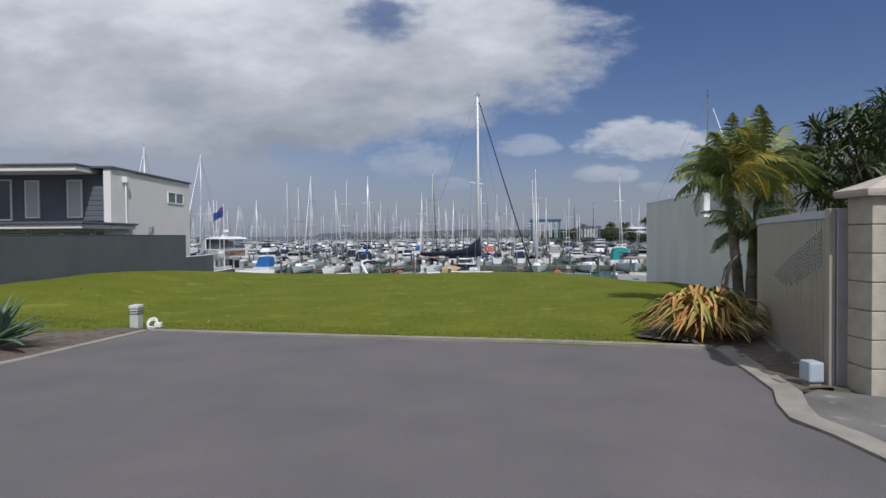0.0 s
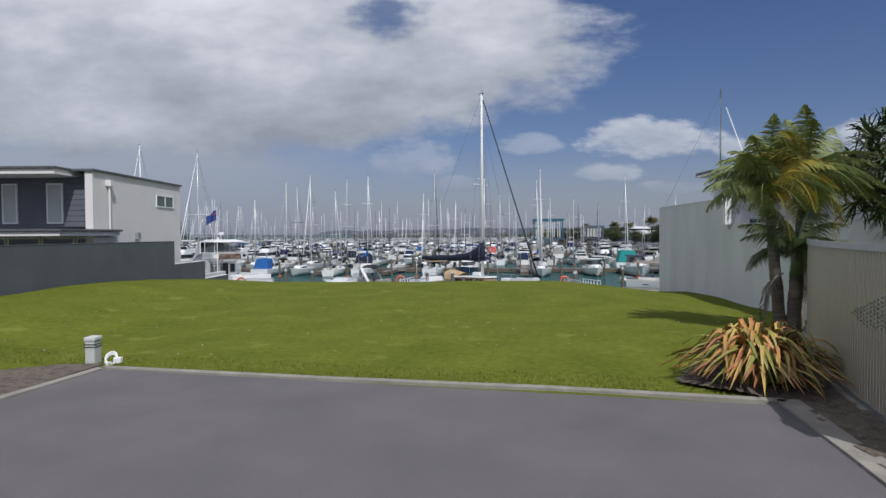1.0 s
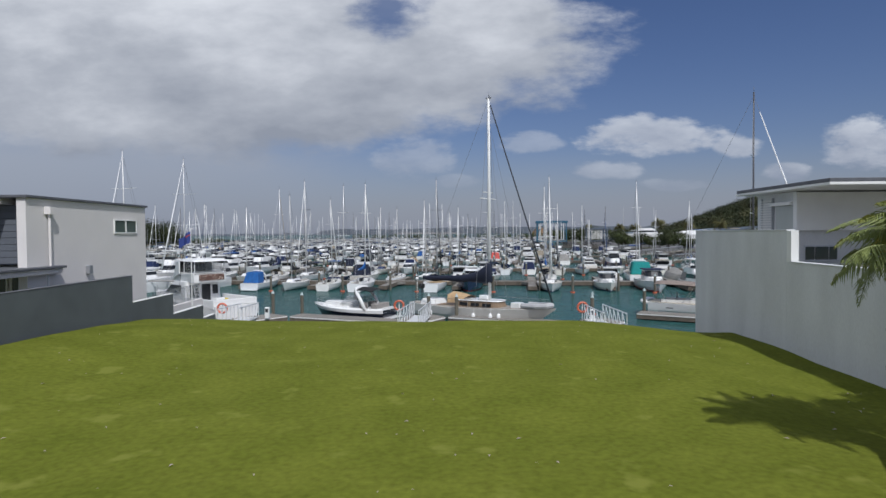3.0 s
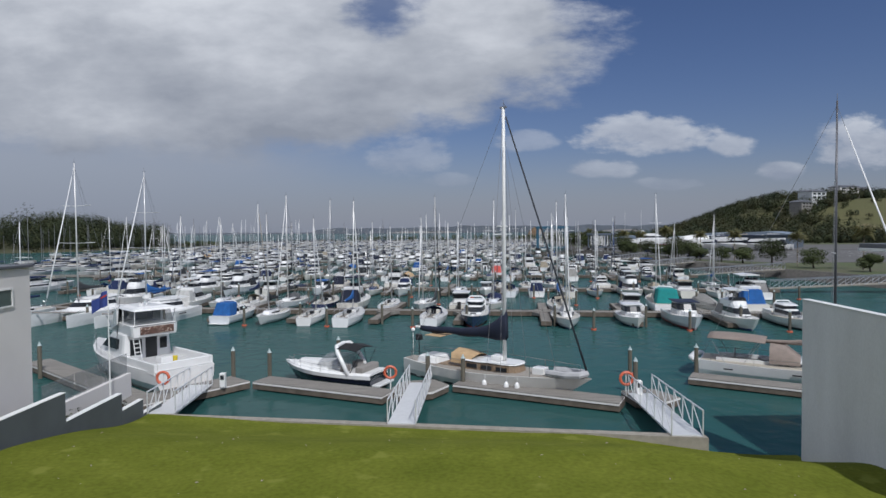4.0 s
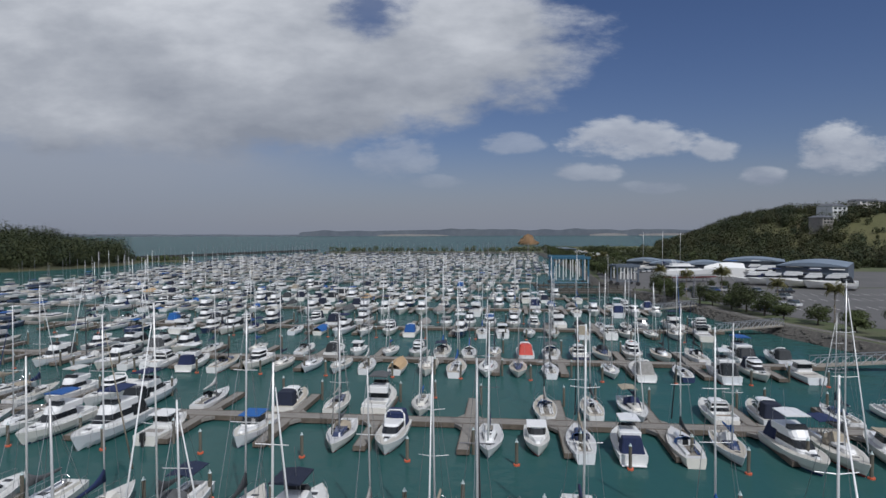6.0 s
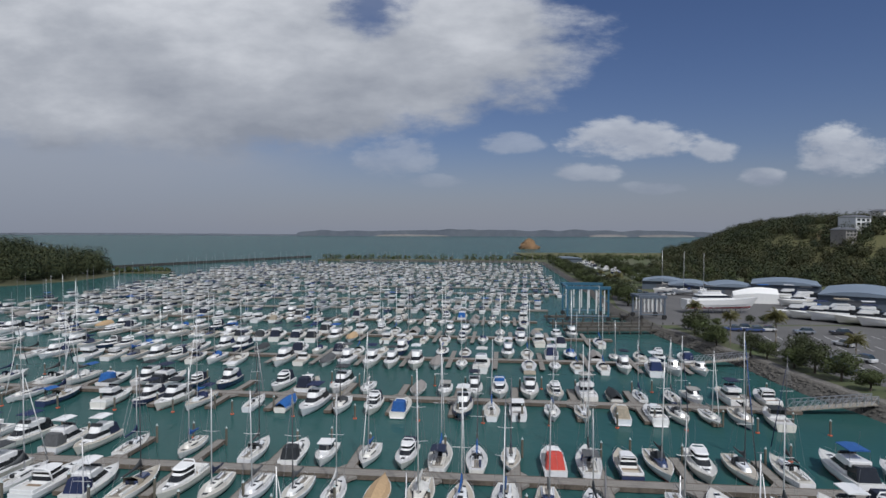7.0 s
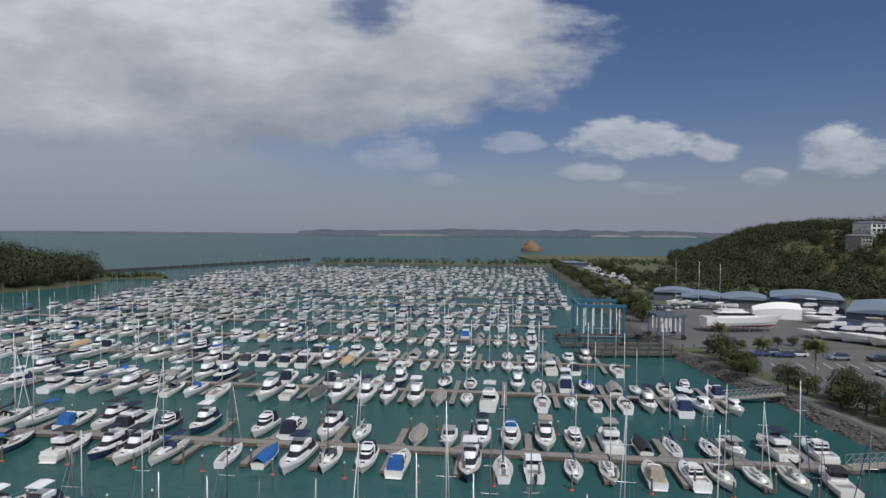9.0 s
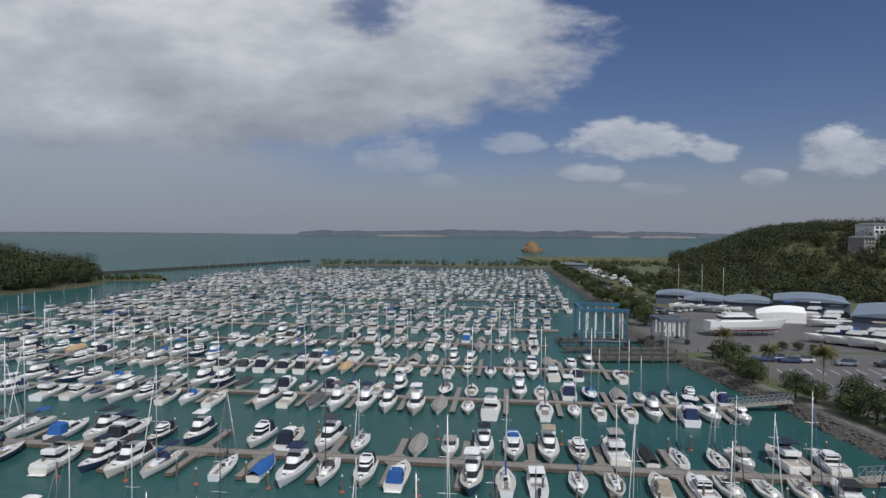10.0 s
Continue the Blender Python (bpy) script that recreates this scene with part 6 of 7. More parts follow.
def frond_mesh(name, length, droop, width, mat, seed, n=15, lift=0.9):
    """One feather leaf along +x: an arching midrib with narrow leaflets hanging either side."""
    rg = random.Random(seed)
    b = BM()
    pts = []
    for i in range(n + 1):
        t = i / n
        pts.append(Vector((length * (t - 0.12 * t * t * droop), 0, length * (lift * t - (0.55 + droop) * t * t))))
    tube(b, pts[::3], 0.022, 4, 0.006)
    for i in range(2, n + 1):
        for sg in (-1, 1):
            for half in (0, 0.5):
                p = pts[i].lerp(pts[i - 1], half)
                l = width * math.sin(math.pi * min(1, (i / n) * 0.85 + 0.12)) * rg.uniform(0.75, 1.1)
                e = p + Vector((l * 0.45, sg * l * 0.75, -l * rg.uniform(0.4, 0.95)))
                mid = p.lerp(e, 0.5) + Vector((0, 0, 0.05))
                s_ = Vector((0.20 / n + 0.003, 0, 0.006))
                v = [b.verts.new(q) for q in (p - s_, p + s_, mid + s_ * 1.2, e, mid - s_ * 1.2)]
                b.faces.new(v)
    return mesh_of(name, b, mat)


def palm(height, spread, seed, trunks=((0, 0),), label="feather palm with arching green and yellow fronds", count=26, dead=2, mat=FROND):
    t = thing("palm_tree", label, "palm tree", "palms")
    rg = random.Random(seed)
    for dx, dy in trunks:
        b = BM()
        rings = 12
        tube(b, [(dx * (1 - i / rings) + 0.02 * math.sin(i * 2), dy * (1 - i / rings), height * i / rings) for i in range(rings + 1)], 0.17, 9, 0.13)
        part("trunk", b, PALETRUNK, t, smooth=True)
    kinds = [frond_mesh("frond", spread * k, d, spread * 0.34, mat, seed + j, lift=lf) for j, (k, d, lf) in enumerate(((1.0, 0.45, 1.25), (0.9, 0.5, 1.0), (1.05, 0.75, 1.0), (0.85, 0.6, 0.65)))]
    for i in range(count):
        up = i / count
        o = new("frond", kinds[i % 4])
        o.parent = t
        o.matrix_basis = pose(0, 0, height - 0.05 + rg.uniform(-0.1, 0.25), rg.uniform(-12, 12), 20 - 72 * up + rg.uniform(-8, 8), i * 137.5 + rg.uniform(-15, 15))
    if dead:
        dm = frond_mesh("dry_frond", spread * 0.7, 0.7, spread * 0.16, DEADFROND, seed + 9, lift=0.3)
        for i in range(dead):
            o = new("dry_frond", dm)
            o.parent = t
            o.matrix_basis = pose(0, 0, height - 0.25, 0, 30, 165 + i * 120)
    return t


def clustered_palm():
    """Three stems of unequal height, each with its own head of feather leaves."""
    t = thing("palm_tree", "clump of short feather palms with green and yellowing fronds", "palm tree", "palms")
    rg = random.Random(31)
    forms = ((1.75, 0.35, 1.35), (1.6, 0.5, 1.1), (1.7, 0.7, 0.9), (1.45, 0.6, 0.6))
    sets = {}
    for key, mat in (("g", FROND), ("y", YELLOWFROND), ("d", SHADEDFROND)):
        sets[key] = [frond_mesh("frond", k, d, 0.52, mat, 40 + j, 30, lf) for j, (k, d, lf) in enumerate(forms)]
    # the low third head takes only d, the green with shade painted in
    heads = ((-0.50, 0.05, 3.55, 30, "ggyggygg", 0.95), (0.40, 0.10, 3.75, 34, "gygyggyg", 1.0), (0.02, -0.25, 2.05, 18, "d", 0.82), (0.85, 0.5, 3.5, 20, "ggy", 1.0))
    for hx, hy, hz, n, mix, k in heads:
        b = BM()
        tube(b, [(hx * (0.35 + 0.65 * i / 12) + 0.015 * math.sin(i * 2), hy * (0.4 + 0.6 * i / 12), hz * i / 12) for i in range(13)], 0.15, 9, 0.105)
        part("trunk", b, PALETRUNK, t, smooth=True)
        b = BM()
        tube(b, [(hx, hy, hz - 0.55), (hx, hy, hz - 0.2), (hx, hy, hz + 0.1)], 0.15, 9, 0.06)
        part("crownshaft", b, SHADEDFROND, t, smooth=True)
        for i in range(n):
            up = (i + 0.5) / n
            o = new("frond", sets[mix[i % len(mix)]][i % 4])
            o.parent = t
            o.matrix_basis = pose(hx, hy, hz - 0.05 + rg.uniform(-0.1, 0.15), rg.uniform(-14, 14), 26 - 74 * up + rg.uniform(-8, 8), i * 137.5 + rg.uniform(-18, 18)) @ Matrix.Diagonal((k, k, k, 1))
    dm = frond_mesh("dry_frond", 1.2, 0.7, 0.28, DEADFROND, 49, 20, 0.2)
    o = new("dry_frond", dm)
    o.parent = t
    o.matrix_basis = pose(-0.2, -0.1, 1.55, 0, 24, 185)
    t.matrix_basis = pose(8.3, 16.6, lawn_height(8.3, 16.6) - 0.04, 0, 0, 0)


clustered_palm()
for i, (x, y) in enumerate(((-14.9, 39.6), (-14.8, 41.4), (-14.9, 42.8))):
    planter_shrub(x, y, -1.15 - 0.35 * i, 0.55, 90 + i)
palm(4.2, 2.4, 33, ((0, 0),), "taller feather palm rising behind the gate", 22, 0).matrix_basis = pose(13.6, 18.2, -0.2)


def rosette_tree():
    t = thing("dragon_tree", "branching dragon tree with rosettes of long drooping leaves", "tree")
    rg = random.Random(8)
    b = BM()
    tube(b, [(0, 0, 0), (0.1, 0, 1.2), (0, 0.1, 2.2)], 0.22, 8, 0.16)
    heads = []
    for i in range(95):
        a, up = i * 2.399, 1 - 2 * (i + 0.5) / 95
        rr = math.sqrt(max(0, 1 - up * up))
        p = Vector((2.0 * rr * math.cos(a) * rg.uniform(0.7, 1.05), 2.0 * rr * math.sin(a) * rg.uniform(0.7, 1.05), 3.9 + 1.6 * up * rg.uniform(0.8, 1.05)))
        heads.append(p)
        if i % 3 == 0:
            tube(b, [(0, 0.05, 2.0), p * 0.5 + Vector((0, 0, 1.4)), p], 0.09, 5, 0.035)
    part("trunk", b, TRUNK, t)

    def rosette(seed):
        r2 = random.Random(seed)
        q = BM()
        for k in range(26):
            az, el = k * 2.399, r2.uniform(-0.5, 1.2)
            d = Vector((math.cos(az) * math.cos(el), math.sin(az) * math.cos(el), math.sin(el)))
            sd = Vector((-math.sin(az), math.cos(az), 0)) * 0.028
            l = r2.uniform(0.55, 0.85)
            p0, p1 = d * 0.05, d * l * 0.55
            p2 = d * l * 0.9 + Vector((0, 0, -0.28 * l))
            v = [q.verts.new(x) for x in (p0 - sd * 0.7, p0 + sd * 0.7, p1 + sd, p1 - sd, p2 + sd * 0.3, p2 - sd * 0.3)]
            q.faces.new((v[0], v[1], v[2], v[3]))
            q.faces.new((v[3], v[2], v[4], v[5]))
        return mesh_of("leaf_rosette", q, SHRUB)

    meshes = [rosette(s) for s in (1, 2, 3)]
    for i, p in enumerate(heads):
        o = new("leaf_rosette", meshes[i % 3])
        o.parent = t
        o.matrix_basis = Matrix.Translation(p) @ pose(0, 0, 0, rg.uniform(-30, 30), rg.uniform(-30, 30), rg.uniform(0, 360))
    t.matrix_basis = pose(11.7, 16.4, -0.1)


rosette_tree()


def flax():
    t = thing("flax_bush", "bushy flax with arching bronze, red and yellow-green leaves", "shrub")
    rg = random.Random(4)

    def blade(seed):
        # rises from the fan, arches over and hangs; the inner ones stand, the outer ones lie
        r2 = random.Random(seed)
        b = BM()
        lean = radians(6 + 76 * (seed + 0.5) / 15)
        reach, h, turn = 0.12 + 1.0 * math.sin(lean), 0.98 * math.cos(lean * 0.85), r2.uniform(0.74, 1.04)
        prev = None
        for i in range(8):
            k = i / 7
            p = Vector((reach * k ** 1.5, 0, h * math.sin(turn * math.pi * k)))
            w = 0.034 * (0.7 + 0.6 * k) * (1 - k ** 3.5) + 0.002
            row = [b.verts.new(p + Vector((0, -w, 0.01))), b.verts.new(p + Vector((0, 0, -0.006))), b.verts.new(p + Vector((0, w, 0.01)))]
            if prev:
                for a in (0, 1):
                    b.faces.new((prev[a], prev[a + 1], row[a + 1], row[a]))
            prev = row
        return mesh_of("leaf", b, FLAX, smooth=True)

    meshes = [blade(s) for s in range(15)]
    for i in range(300):
        o = new("leaf", meshes[int(15 * (i / 300) ** 0.62)])
        o.parent = t
        a = i * 137.5
        rr = 0.05 + 0.32 * rg.random()
        o.matrix_basis = pose(rr * math.cos(radians(a)), rr * math.sin(radians(a)), 0, rg.uniform(-16, 16), rg.uniform(-6, 6), a + rg.uniform(-25, 25)) @ Matrix.Diagonal((rg.uniform(0.8, 1.1), 1, rg.uniform(0.8, 1.08), 1))
    t.matrix_basis = pose(4.85, 11.35, 0.05) @ Matrix.Diagonal((1, 1, 0.95, 1))


flax()


def agave():
    t = thing("agave", "blue-green agave rosette with broad pointed leaves", "shrub")
    rg = random.Random(6)

    def leaf(L_, cur):
        b = BM()
        rings = []
        for i in range(7):
            k = i / 6
            w = 0.105 * (0.6 + 1.2 * k * (1 - k) * 1.6) * (1 - k ** 3) + 0.002
            p = Vector((L_ * k, 0, L_ * (0.12 * k - cur * k * k)))
            rings.append([(p.x, -w, p.z + w * 0.35), (p.x, 0, p.z + 0.01), (p.x, w, p.z + w * 0.35), (p.x, w * 0.5, p.z - 0.025 * (1 - k)), (p.x, -w * 0.5, p.z - 0.025 * (1 - k))])
        loft(b, rings)
        return mesh_of("leaf", b, AGAVE, smooth=True)

    meshes = [leaf(1.0, -0.05), leaf(0.9, 0.15), leaf(1.1, 0.3)]
    for i in range(34):
        o = new("leaf", meshes[i % 3])
        o.parent = t
        k = i / 34
        o.matrix_basis = pose(0, 0, 0.08 + 0.12 * k, 0, -8 - 70 * k ** 1.3, i * 137.5) @ Matrix.Diagonal((1 - 0.25 * k,) * 3 + (1,))
    t.matrix_basis = pose(-7.75, 10.5, 0.05)


agave()


def grass_blades():
    rg = np.random.RandomState(3)
    n = 26000
    x = rg.uniform(-12.5, 8.5, n)
    edge = 12.58 - 0.228 * (x + 6.1)
    y = edge + 1.3 * rg.uniform(0, 1, n) ** 1.8
    keep = (y > edge + 0.05) & ~((x > 3.4) & (y < 13 + (x - 3.4) * 1.3)) & ~((x < -6.3) & (y < 12.9))
    x, y = x[keep], y[keep]
    z = np.array([lawn_height(a, b) for a, b in zip(x, y)])
    h = rg.uniform(0.018, 0.042, len(x)) * np.where(y < edge[keep] + 0.35, 1.5, 1.0)
    ang = rg.uniform(0, 6.28, len(x))
    w = 0.008
    p0 = np.stack((x - w * np.cos(ang), y - w * np.sin(ang), z - 0.005), 1)
    p1 = np.stack((x + w * np.cos(ang), y + w * np.sin(ang), z - 0.005), 1)
    p2 = np.stack((x + rg.normal(0, 0.02, len(x)), y + rg.normal(0, 0.02, len(x)), z + h), 1)
    V = np.stack((p0, p1, p2), 1).reshape(-1, 3)
    me = bpy.data.meshes.new("grass")
    me.from_pydata(V.tolist(), [], np.arange(len(V)).reshape(-1, 3).tolist())
    me.materials.append(BLADE)
    me.update()
    tagged(new("grass", me), "short green grass blades of the lawn", "grass", kind="stuff")


grass_blades()


def fallen_leaves():
    rg = np.random.RandomState(13)
    V = []
    for i in range(170):
        x, y = rg.uniform(-13, 11.5), 13.5 + 24 * rg.uniform() ** 1.2
        z, a, q = lawn_height(x, y) + 0.03, rg.uniform(0, 6.28), rg.uniform(0.02, 0.06)
        c, d = math.cos(a) * q, math.sin(a) * q
        V += [(x - c, y - d, z), (x + d * 0.5, y - c * 0.5, z + 0.02), (x + c, y + d, z + 0.01), (x - d * 0.5, y + c * 0.5, z + 0.025)]
    me = bpy.data.meshes.new("fallen_leaves")
    me.from_pydata(V, [], np.arange(len(V)).reshape(-1, 4).tolist())
    me.materials.append(DEADFROND)
    tagged(new("fallen_leaves", me), "pale dry leaves and clover heads on the lawn", "leaves", kind="stuff")


fallen_leaves()


# ---------------------------------------------------------------- things by the driveway
def gate():
    g = thing("sliding_gate", "curved bronze aluminium slatted driveway gate on a ground track", "gate")
    a, c = Vector((4.80, 7.55)), Vector((8.7, 16.5))
    d = (c - a).normalized()
    nrm = Vector((-d.y, d.x))

    def at(k):
        return a.lerp(c, k) + nrm * (0.42 * math.sin(math.pi * k))

    b = BM()
    slat = None
    n = 96
    for i in range(n):
        p, q = at(i / n), at((i + 0.78) / n)
        ang = math.atan2(q.y - p.y, q.x - p.x)
        if slat is None:
            sb = BM()
            box(sb, 0, -0.012, 0.14, 0.082, 0.012, 2.12, 0.004)
            slat = mesh_of("slat", sb, GATEMETAL)
        o = new("slat", slat)
        o.parent = g
        o.matrix_basis = Matrix.Translation((p.x, p.y, 0)) @ Matrix.Rotation(ang, 4, "Z")
    for z0, z1, hw in ((2.122, 2.22, 0.035), (0.05, 0.138, 0.03)):
        b = BM()
        loft(b, [[(at(k / 16).x + nrm.x * s, at(k / 16).y + nrm.y * s, z) for s, z in ((-hw, z0), (hw, z0), (hw, z1), (-hw, z1))] for k in range(17)])
        part("rail", b, ALU, g)
    b = BM()
    box(b, 4.72, 7.44, 0.05, 4.80, 7.54, 2.24, 0.01)
    part("gate_post", b, GATEMETAL, g)
    b = BM()
    box(b, 4.803, 7.42, 0.05, 4.955, 7.52, 2.24, 0.01)
    part("gate_post", b, ALU, g)
    # sweep of raised studs across the slats
    b = BM()
    for i in range(26):
        for j in range(9):
            k = 0.03 + i * 0.0125
            zc = 1.98 - i * 0.035 - j * 0.055
            if zc < 0.95 + 0.012 * i or j > 3 + (26 - i) * 0.3:
                continue
            p = at(k) + nrm * 0.02
            box(b, p.x - 0.016, p.y - 0.016, zc - 0.014, p.x + 0.016, p.y + 0.016, zc + 0.014)
    tagged(part("stud_pattern", b, ALU, g), kind="stuff")
    b = BM()
    strip(b, [tuple(at(k / 12) + nrm * 0.03) for k in range(13)], 0.16, -0.05, 0.07)
    structure("gate_track", b, CONCRETE, "curved concrete gate track", "track")


gate()


def gate_pillar():
    p = thing("gate_pillar", "square sandstone-block gate pillar with a pyramid cap", "pillar", kind="structure")
    b = BM()
    box(b, 4.96, 7.02, 0, 5.88, 7.40, 2.36)
    part("mortar_core", b, MORTAR, p)
    blk = BM()
    box(blk, -0.5, -0.215, 0.0, 0.5, 0.215, 0.323, 0.012)
    me = mesh_of("block", blk, BLOCK)
    for i in range(7):
        o = new("block", me)
        o.parent = p
        o.matrix_basis = pose(5.43, 7.21, 0.03 + i * 0.335, 0, 0, 180 * (i % 2))
    b = BM()
    loft(b, [[(5.43 - s, 7.21 - s * 0.5, z), (5.43 + s, 7.21 - s * 0.5, z), (5.43 + s, 7.21 + s * 0.5, z), (5.43 - s, 7.21 + s * 0.5, z)] for s, z in ((0.60, 2.362), (0.62, 2.40), (0.62, 2.44), (0.05, 2.66))])
    part("cap", b, BLOCK, p)
    for z in (1.62, 1.02):
        b = BM()
        tube(b, [(5.32, 6.992, z), (5.32, 6.95, z)], 0.10, 14)
        f = part("lamp", b, DARKMETAL, p, "round black flush light")
        b = BM()
        tube(b, [(5.32, 6.949, z), (5.32, 6.94, z)], 0.06, 12)
        part("lens", b, GLASS, f)


gate_pillar()


def gate_motor():
    o = thing("gate_motor", "pale grey gate motor box on a concrete pad", "motor box")
    b = BM()
    box(b, 4.43, 7.36, 0.12, 4.62, 7.58, 0.37, 0.03)
    part("housing", b, material("pale_grey_plastic", (0.42, 0.47, 0.52), 0.5, var=0.1, bump=0.05), o)
    b = BM()
    box(b, 4.45, 7.39, 0.03, 4.60, 7.56, 0.118, 0.01)
    part("base", b, CONCRETE, o)


gate_motor()


def utility_pillar():
    o = thing("utility_pillar", "small pale grey service pillar at the lawn edge", "utility box")
    b = BM()
    box(b, -6.69, 12.96, 0.0, -6.51, 13.2, 0.44, 0.02)
    part("cabinet", b, material("pale_plastic", (0.55, 0.56, 0.52), 0.6, var=0.15, scale=3, bump=0.1), o)
    b = BM()
    box(b, -6.705, 12.945, 0.442, -6.495, 13.215, 0.53, 0.03)
    part("lid", b, material("pale_plastic_lid", (0.60, 0.61, 0.58), 0.6, bump=0.1), o)
    for z in (0.335, 0.385):
        b = BM()
        box(b, -6.698, 12.952, z, -6.502, 13.208, z + 0.014)
        part("band", b, RUBBER, o)


utility_pillar()


def hose():
    o = thing("coiled_pipe", "loop of white plastic pipe on the ground", "pipe")
    b = BM()
    tube(b, [(-6.18 + 0.1 * math.cos(k * 0.6), 12.92 + 0.07 * math.sin(k * 0.6), 0.1 + 0.1 * math.sin(k * 0.6) + 0.004 * k) for k in range(20)], 0.02, 6)
    part("pipe", b, WHITE, o)
    b = BM()
    box(b, -6.12, 12.86, 0.06, -5.98, 12.96, 0.17, 0.02)
    part("fitting", b, WHITE, o)


hose()


def flag():
    o = thing("flagpole", "slim white flagpole with a drooping blue ensign", "flagpole")
    b = BM()
    tube(b, [(-15.2, 42.4, -2.0), (-15.2, 42.4, 4.3)], 0.035, 6, 0.02)
    part("pole", b, WHITE, o)
    b = BM()
    rows = []
    for i in range(10):
        k = i / 9
        rows.append([(-15.2 - 0.8 * k * 0.85, 42.4 - 0.12 * math.sin(k * 7), 4.1 - 0.4 * k - 0.6 * j / 4 + 0.05 * math.sin(k * 6 + j)) for j in range(5)])
    loft(b, rows, closed=False, ends=False)
    part("flag", b, FLAGBLUE, o)
    b = BM()
    loft(b, [[(-15.2 - 0.8 * k * 0.85, 42.36 - 0.12 * math.sin(k * 7), 4.08 - 0.4 * k - dz) for dz in (0.12, 0.19)] for k in (0.02, 0.2, 0.4)], closed=False, ends=False)
    part("flag_stripe", b, RED, o)


flag()


# ---------------------------------------------------------------- eastern shore, yard and hill
LAND = -1.0
SHORE = [(90, -100), (76, 60), (66, 110), (60, 140), (56.4, 163), (55.6, 178), (56.2, 187), (54.6, 197), (54.2, 206), (53.6, 216), (53.4, 223), (54, 240), (54, 262), (62, 310), (74, 413), (90, 560), (70, 578), (-96, 600)]
OUTER = [(-90, 618), (60, 612), (240, 660), (500, 740), (900, 760), (900, -100)]
bm = BM()
prism(bm, [(x + 1.5, y) for x, y in SHORE] + OUTER, -3.2, LAND)
structure("ground", bm, EARTH, "scrubby shore land behind the marina", "ground")
bm = BM()
prev = None
for i in range(len(SHORE) - 1):
    for k in range(8):
        x = SHORE[i][0] + (SHORE[i + 1][0] - SHORE[i][0]) * k / 8
        y = SHORE[i][1] + (SHORE[i + 1][1] - SHORE[i][1]) * k / 8
        j = noise.noise((x * 0.3, y * 0.3, 2)) * 0.6
        row = [bm.verts.new((x - 0.5 + j, y, WATER - 0.1)), bm.verts.new((x + 0.4 + j * 0.5, y, WATER + 0.8)), bm.verts.new((x + 1.5, y, LAND + 0.02)), bm.verts.new((x + 2.2, y, LAND + 0.02))]
        if prev:
            for a in range(3):
                bm.faces.new((prev[a], prev[a + 1], row[a + 1], row[a]))
        prev = row
structure("seawall", bm, ROCK, "sloping dark rock seawall along the shore", "seawall")


def flat_area(name, outline, mat, label, z=0.03):
    b = BM()
    prism(b, outline, LAND - 0.2, LAND + z)
    return structure(name, b, mat, label, name.replace("_", " "))


rocks = thing("rock_revetment", "dark boulders facing the marina seawall", "rocks", kind="stuff")
bm = BM()
rg = random.Random(15)
for i in range(900):
    k = rg.uniform(3, 9.99)
    a, c = SHORE[int(k)], SHORE[int(k) + 1]
    f, u = k % 1, rg.random()
    x, y, q = a[0] + (c[0] - a[0]) * f - 0.3 + 1.7 * u, a[1] + (c[1] - a[1]) * f, rg.uniform(0.22, 0.5)
    r = bmesh.ops.create_icosphere(bm, subdivisions=1, radius=q, matrix=Matrix.Translation((x, y, WATER + 1.45 * u)) @ Matrix.Rotation(rg.uniform(0, 6), 4, "Z") @ Matrix.Diagonal((1, rg.uniform(0.7, 1.4), 0.75, 1)))
part("boulders", bm, ROCK, rocks)

flat_area("carpark", [(64, 172), (74, 150), (190, 150), (190, 226), (60, 226), (62, 205)], CARPARK, "grey asphalt carpark with painted stalls")
flat_area("boatyard", [(56, 228), (190, 228), (190, 296), (92, 318), (66, 300), (57, 264)], CARPARK, "grey hardstand of the boatyard", 0.035)
flat_area("road", [(70, 300), (80, 300), (92, 420), (108, 585), (100, 588), (84, 424)], CARPARK, "shore road running along the marina", 0.04)
flat_area("path", [(63.2, 140), (65, 140), (60.4, 163), (59.4, 178), (59.8, 187), (58.2, 197), (57.8, 206), (57.2, 222), (55.6, 222), (56.2, 206), (56.5, 197), (58.2, 187), (57.7, 178), (58.6, 163)], APRON, "grey footpath along the seawall", 0.045)
lines = BM()
for i in range(30):
    for yy in (178, 194, 206):
        x = 66.5 + i * 2.7
        prism(lines, [(x, yy), (x + 0.14, yy), (x + 1.4, yy + 5), (x + 1.26, yy + 5)], LAND + 0.034, LAND + 0.037)
tagged(part("stall_lines", lines, LINE), "white painted parking stall lines", "road marking", kind="structure")


def car(label, long=4.4):
    c = thing("car", label, "car", "parked cars")
    b = BM()
    box(b, -0.88, -long / 2, 0.28, 0.88, long / 2, 0.86, 0.12)
    body = part("body", b, CARPAINT, c)
    b = BM()
    frustum(b, (-long * 0.42, long * 0.22, 1.6, 1.6), (-long * 0.32, long * 0.08, 1.3, 1.25), 0.86, 1.45)
    part("window", b, GLASS, body)
    b = BM()
    box(b, -0.64, -long * 0.31, 1.452, 0.64, long * 0.07, 1.49, 0.015)
    part("roof", b, CARPAINT, c)
    for x in (-0.8, 0.8):
        for y in (-long * 0.31, long * 0.31):
            b = BM()
            tube(b, [(x - 0.1, y, 0.32), (x + 0.1, y, 0.32)], 0.32, 12)
            part("wheel", b, RUBBER, c)
    return c


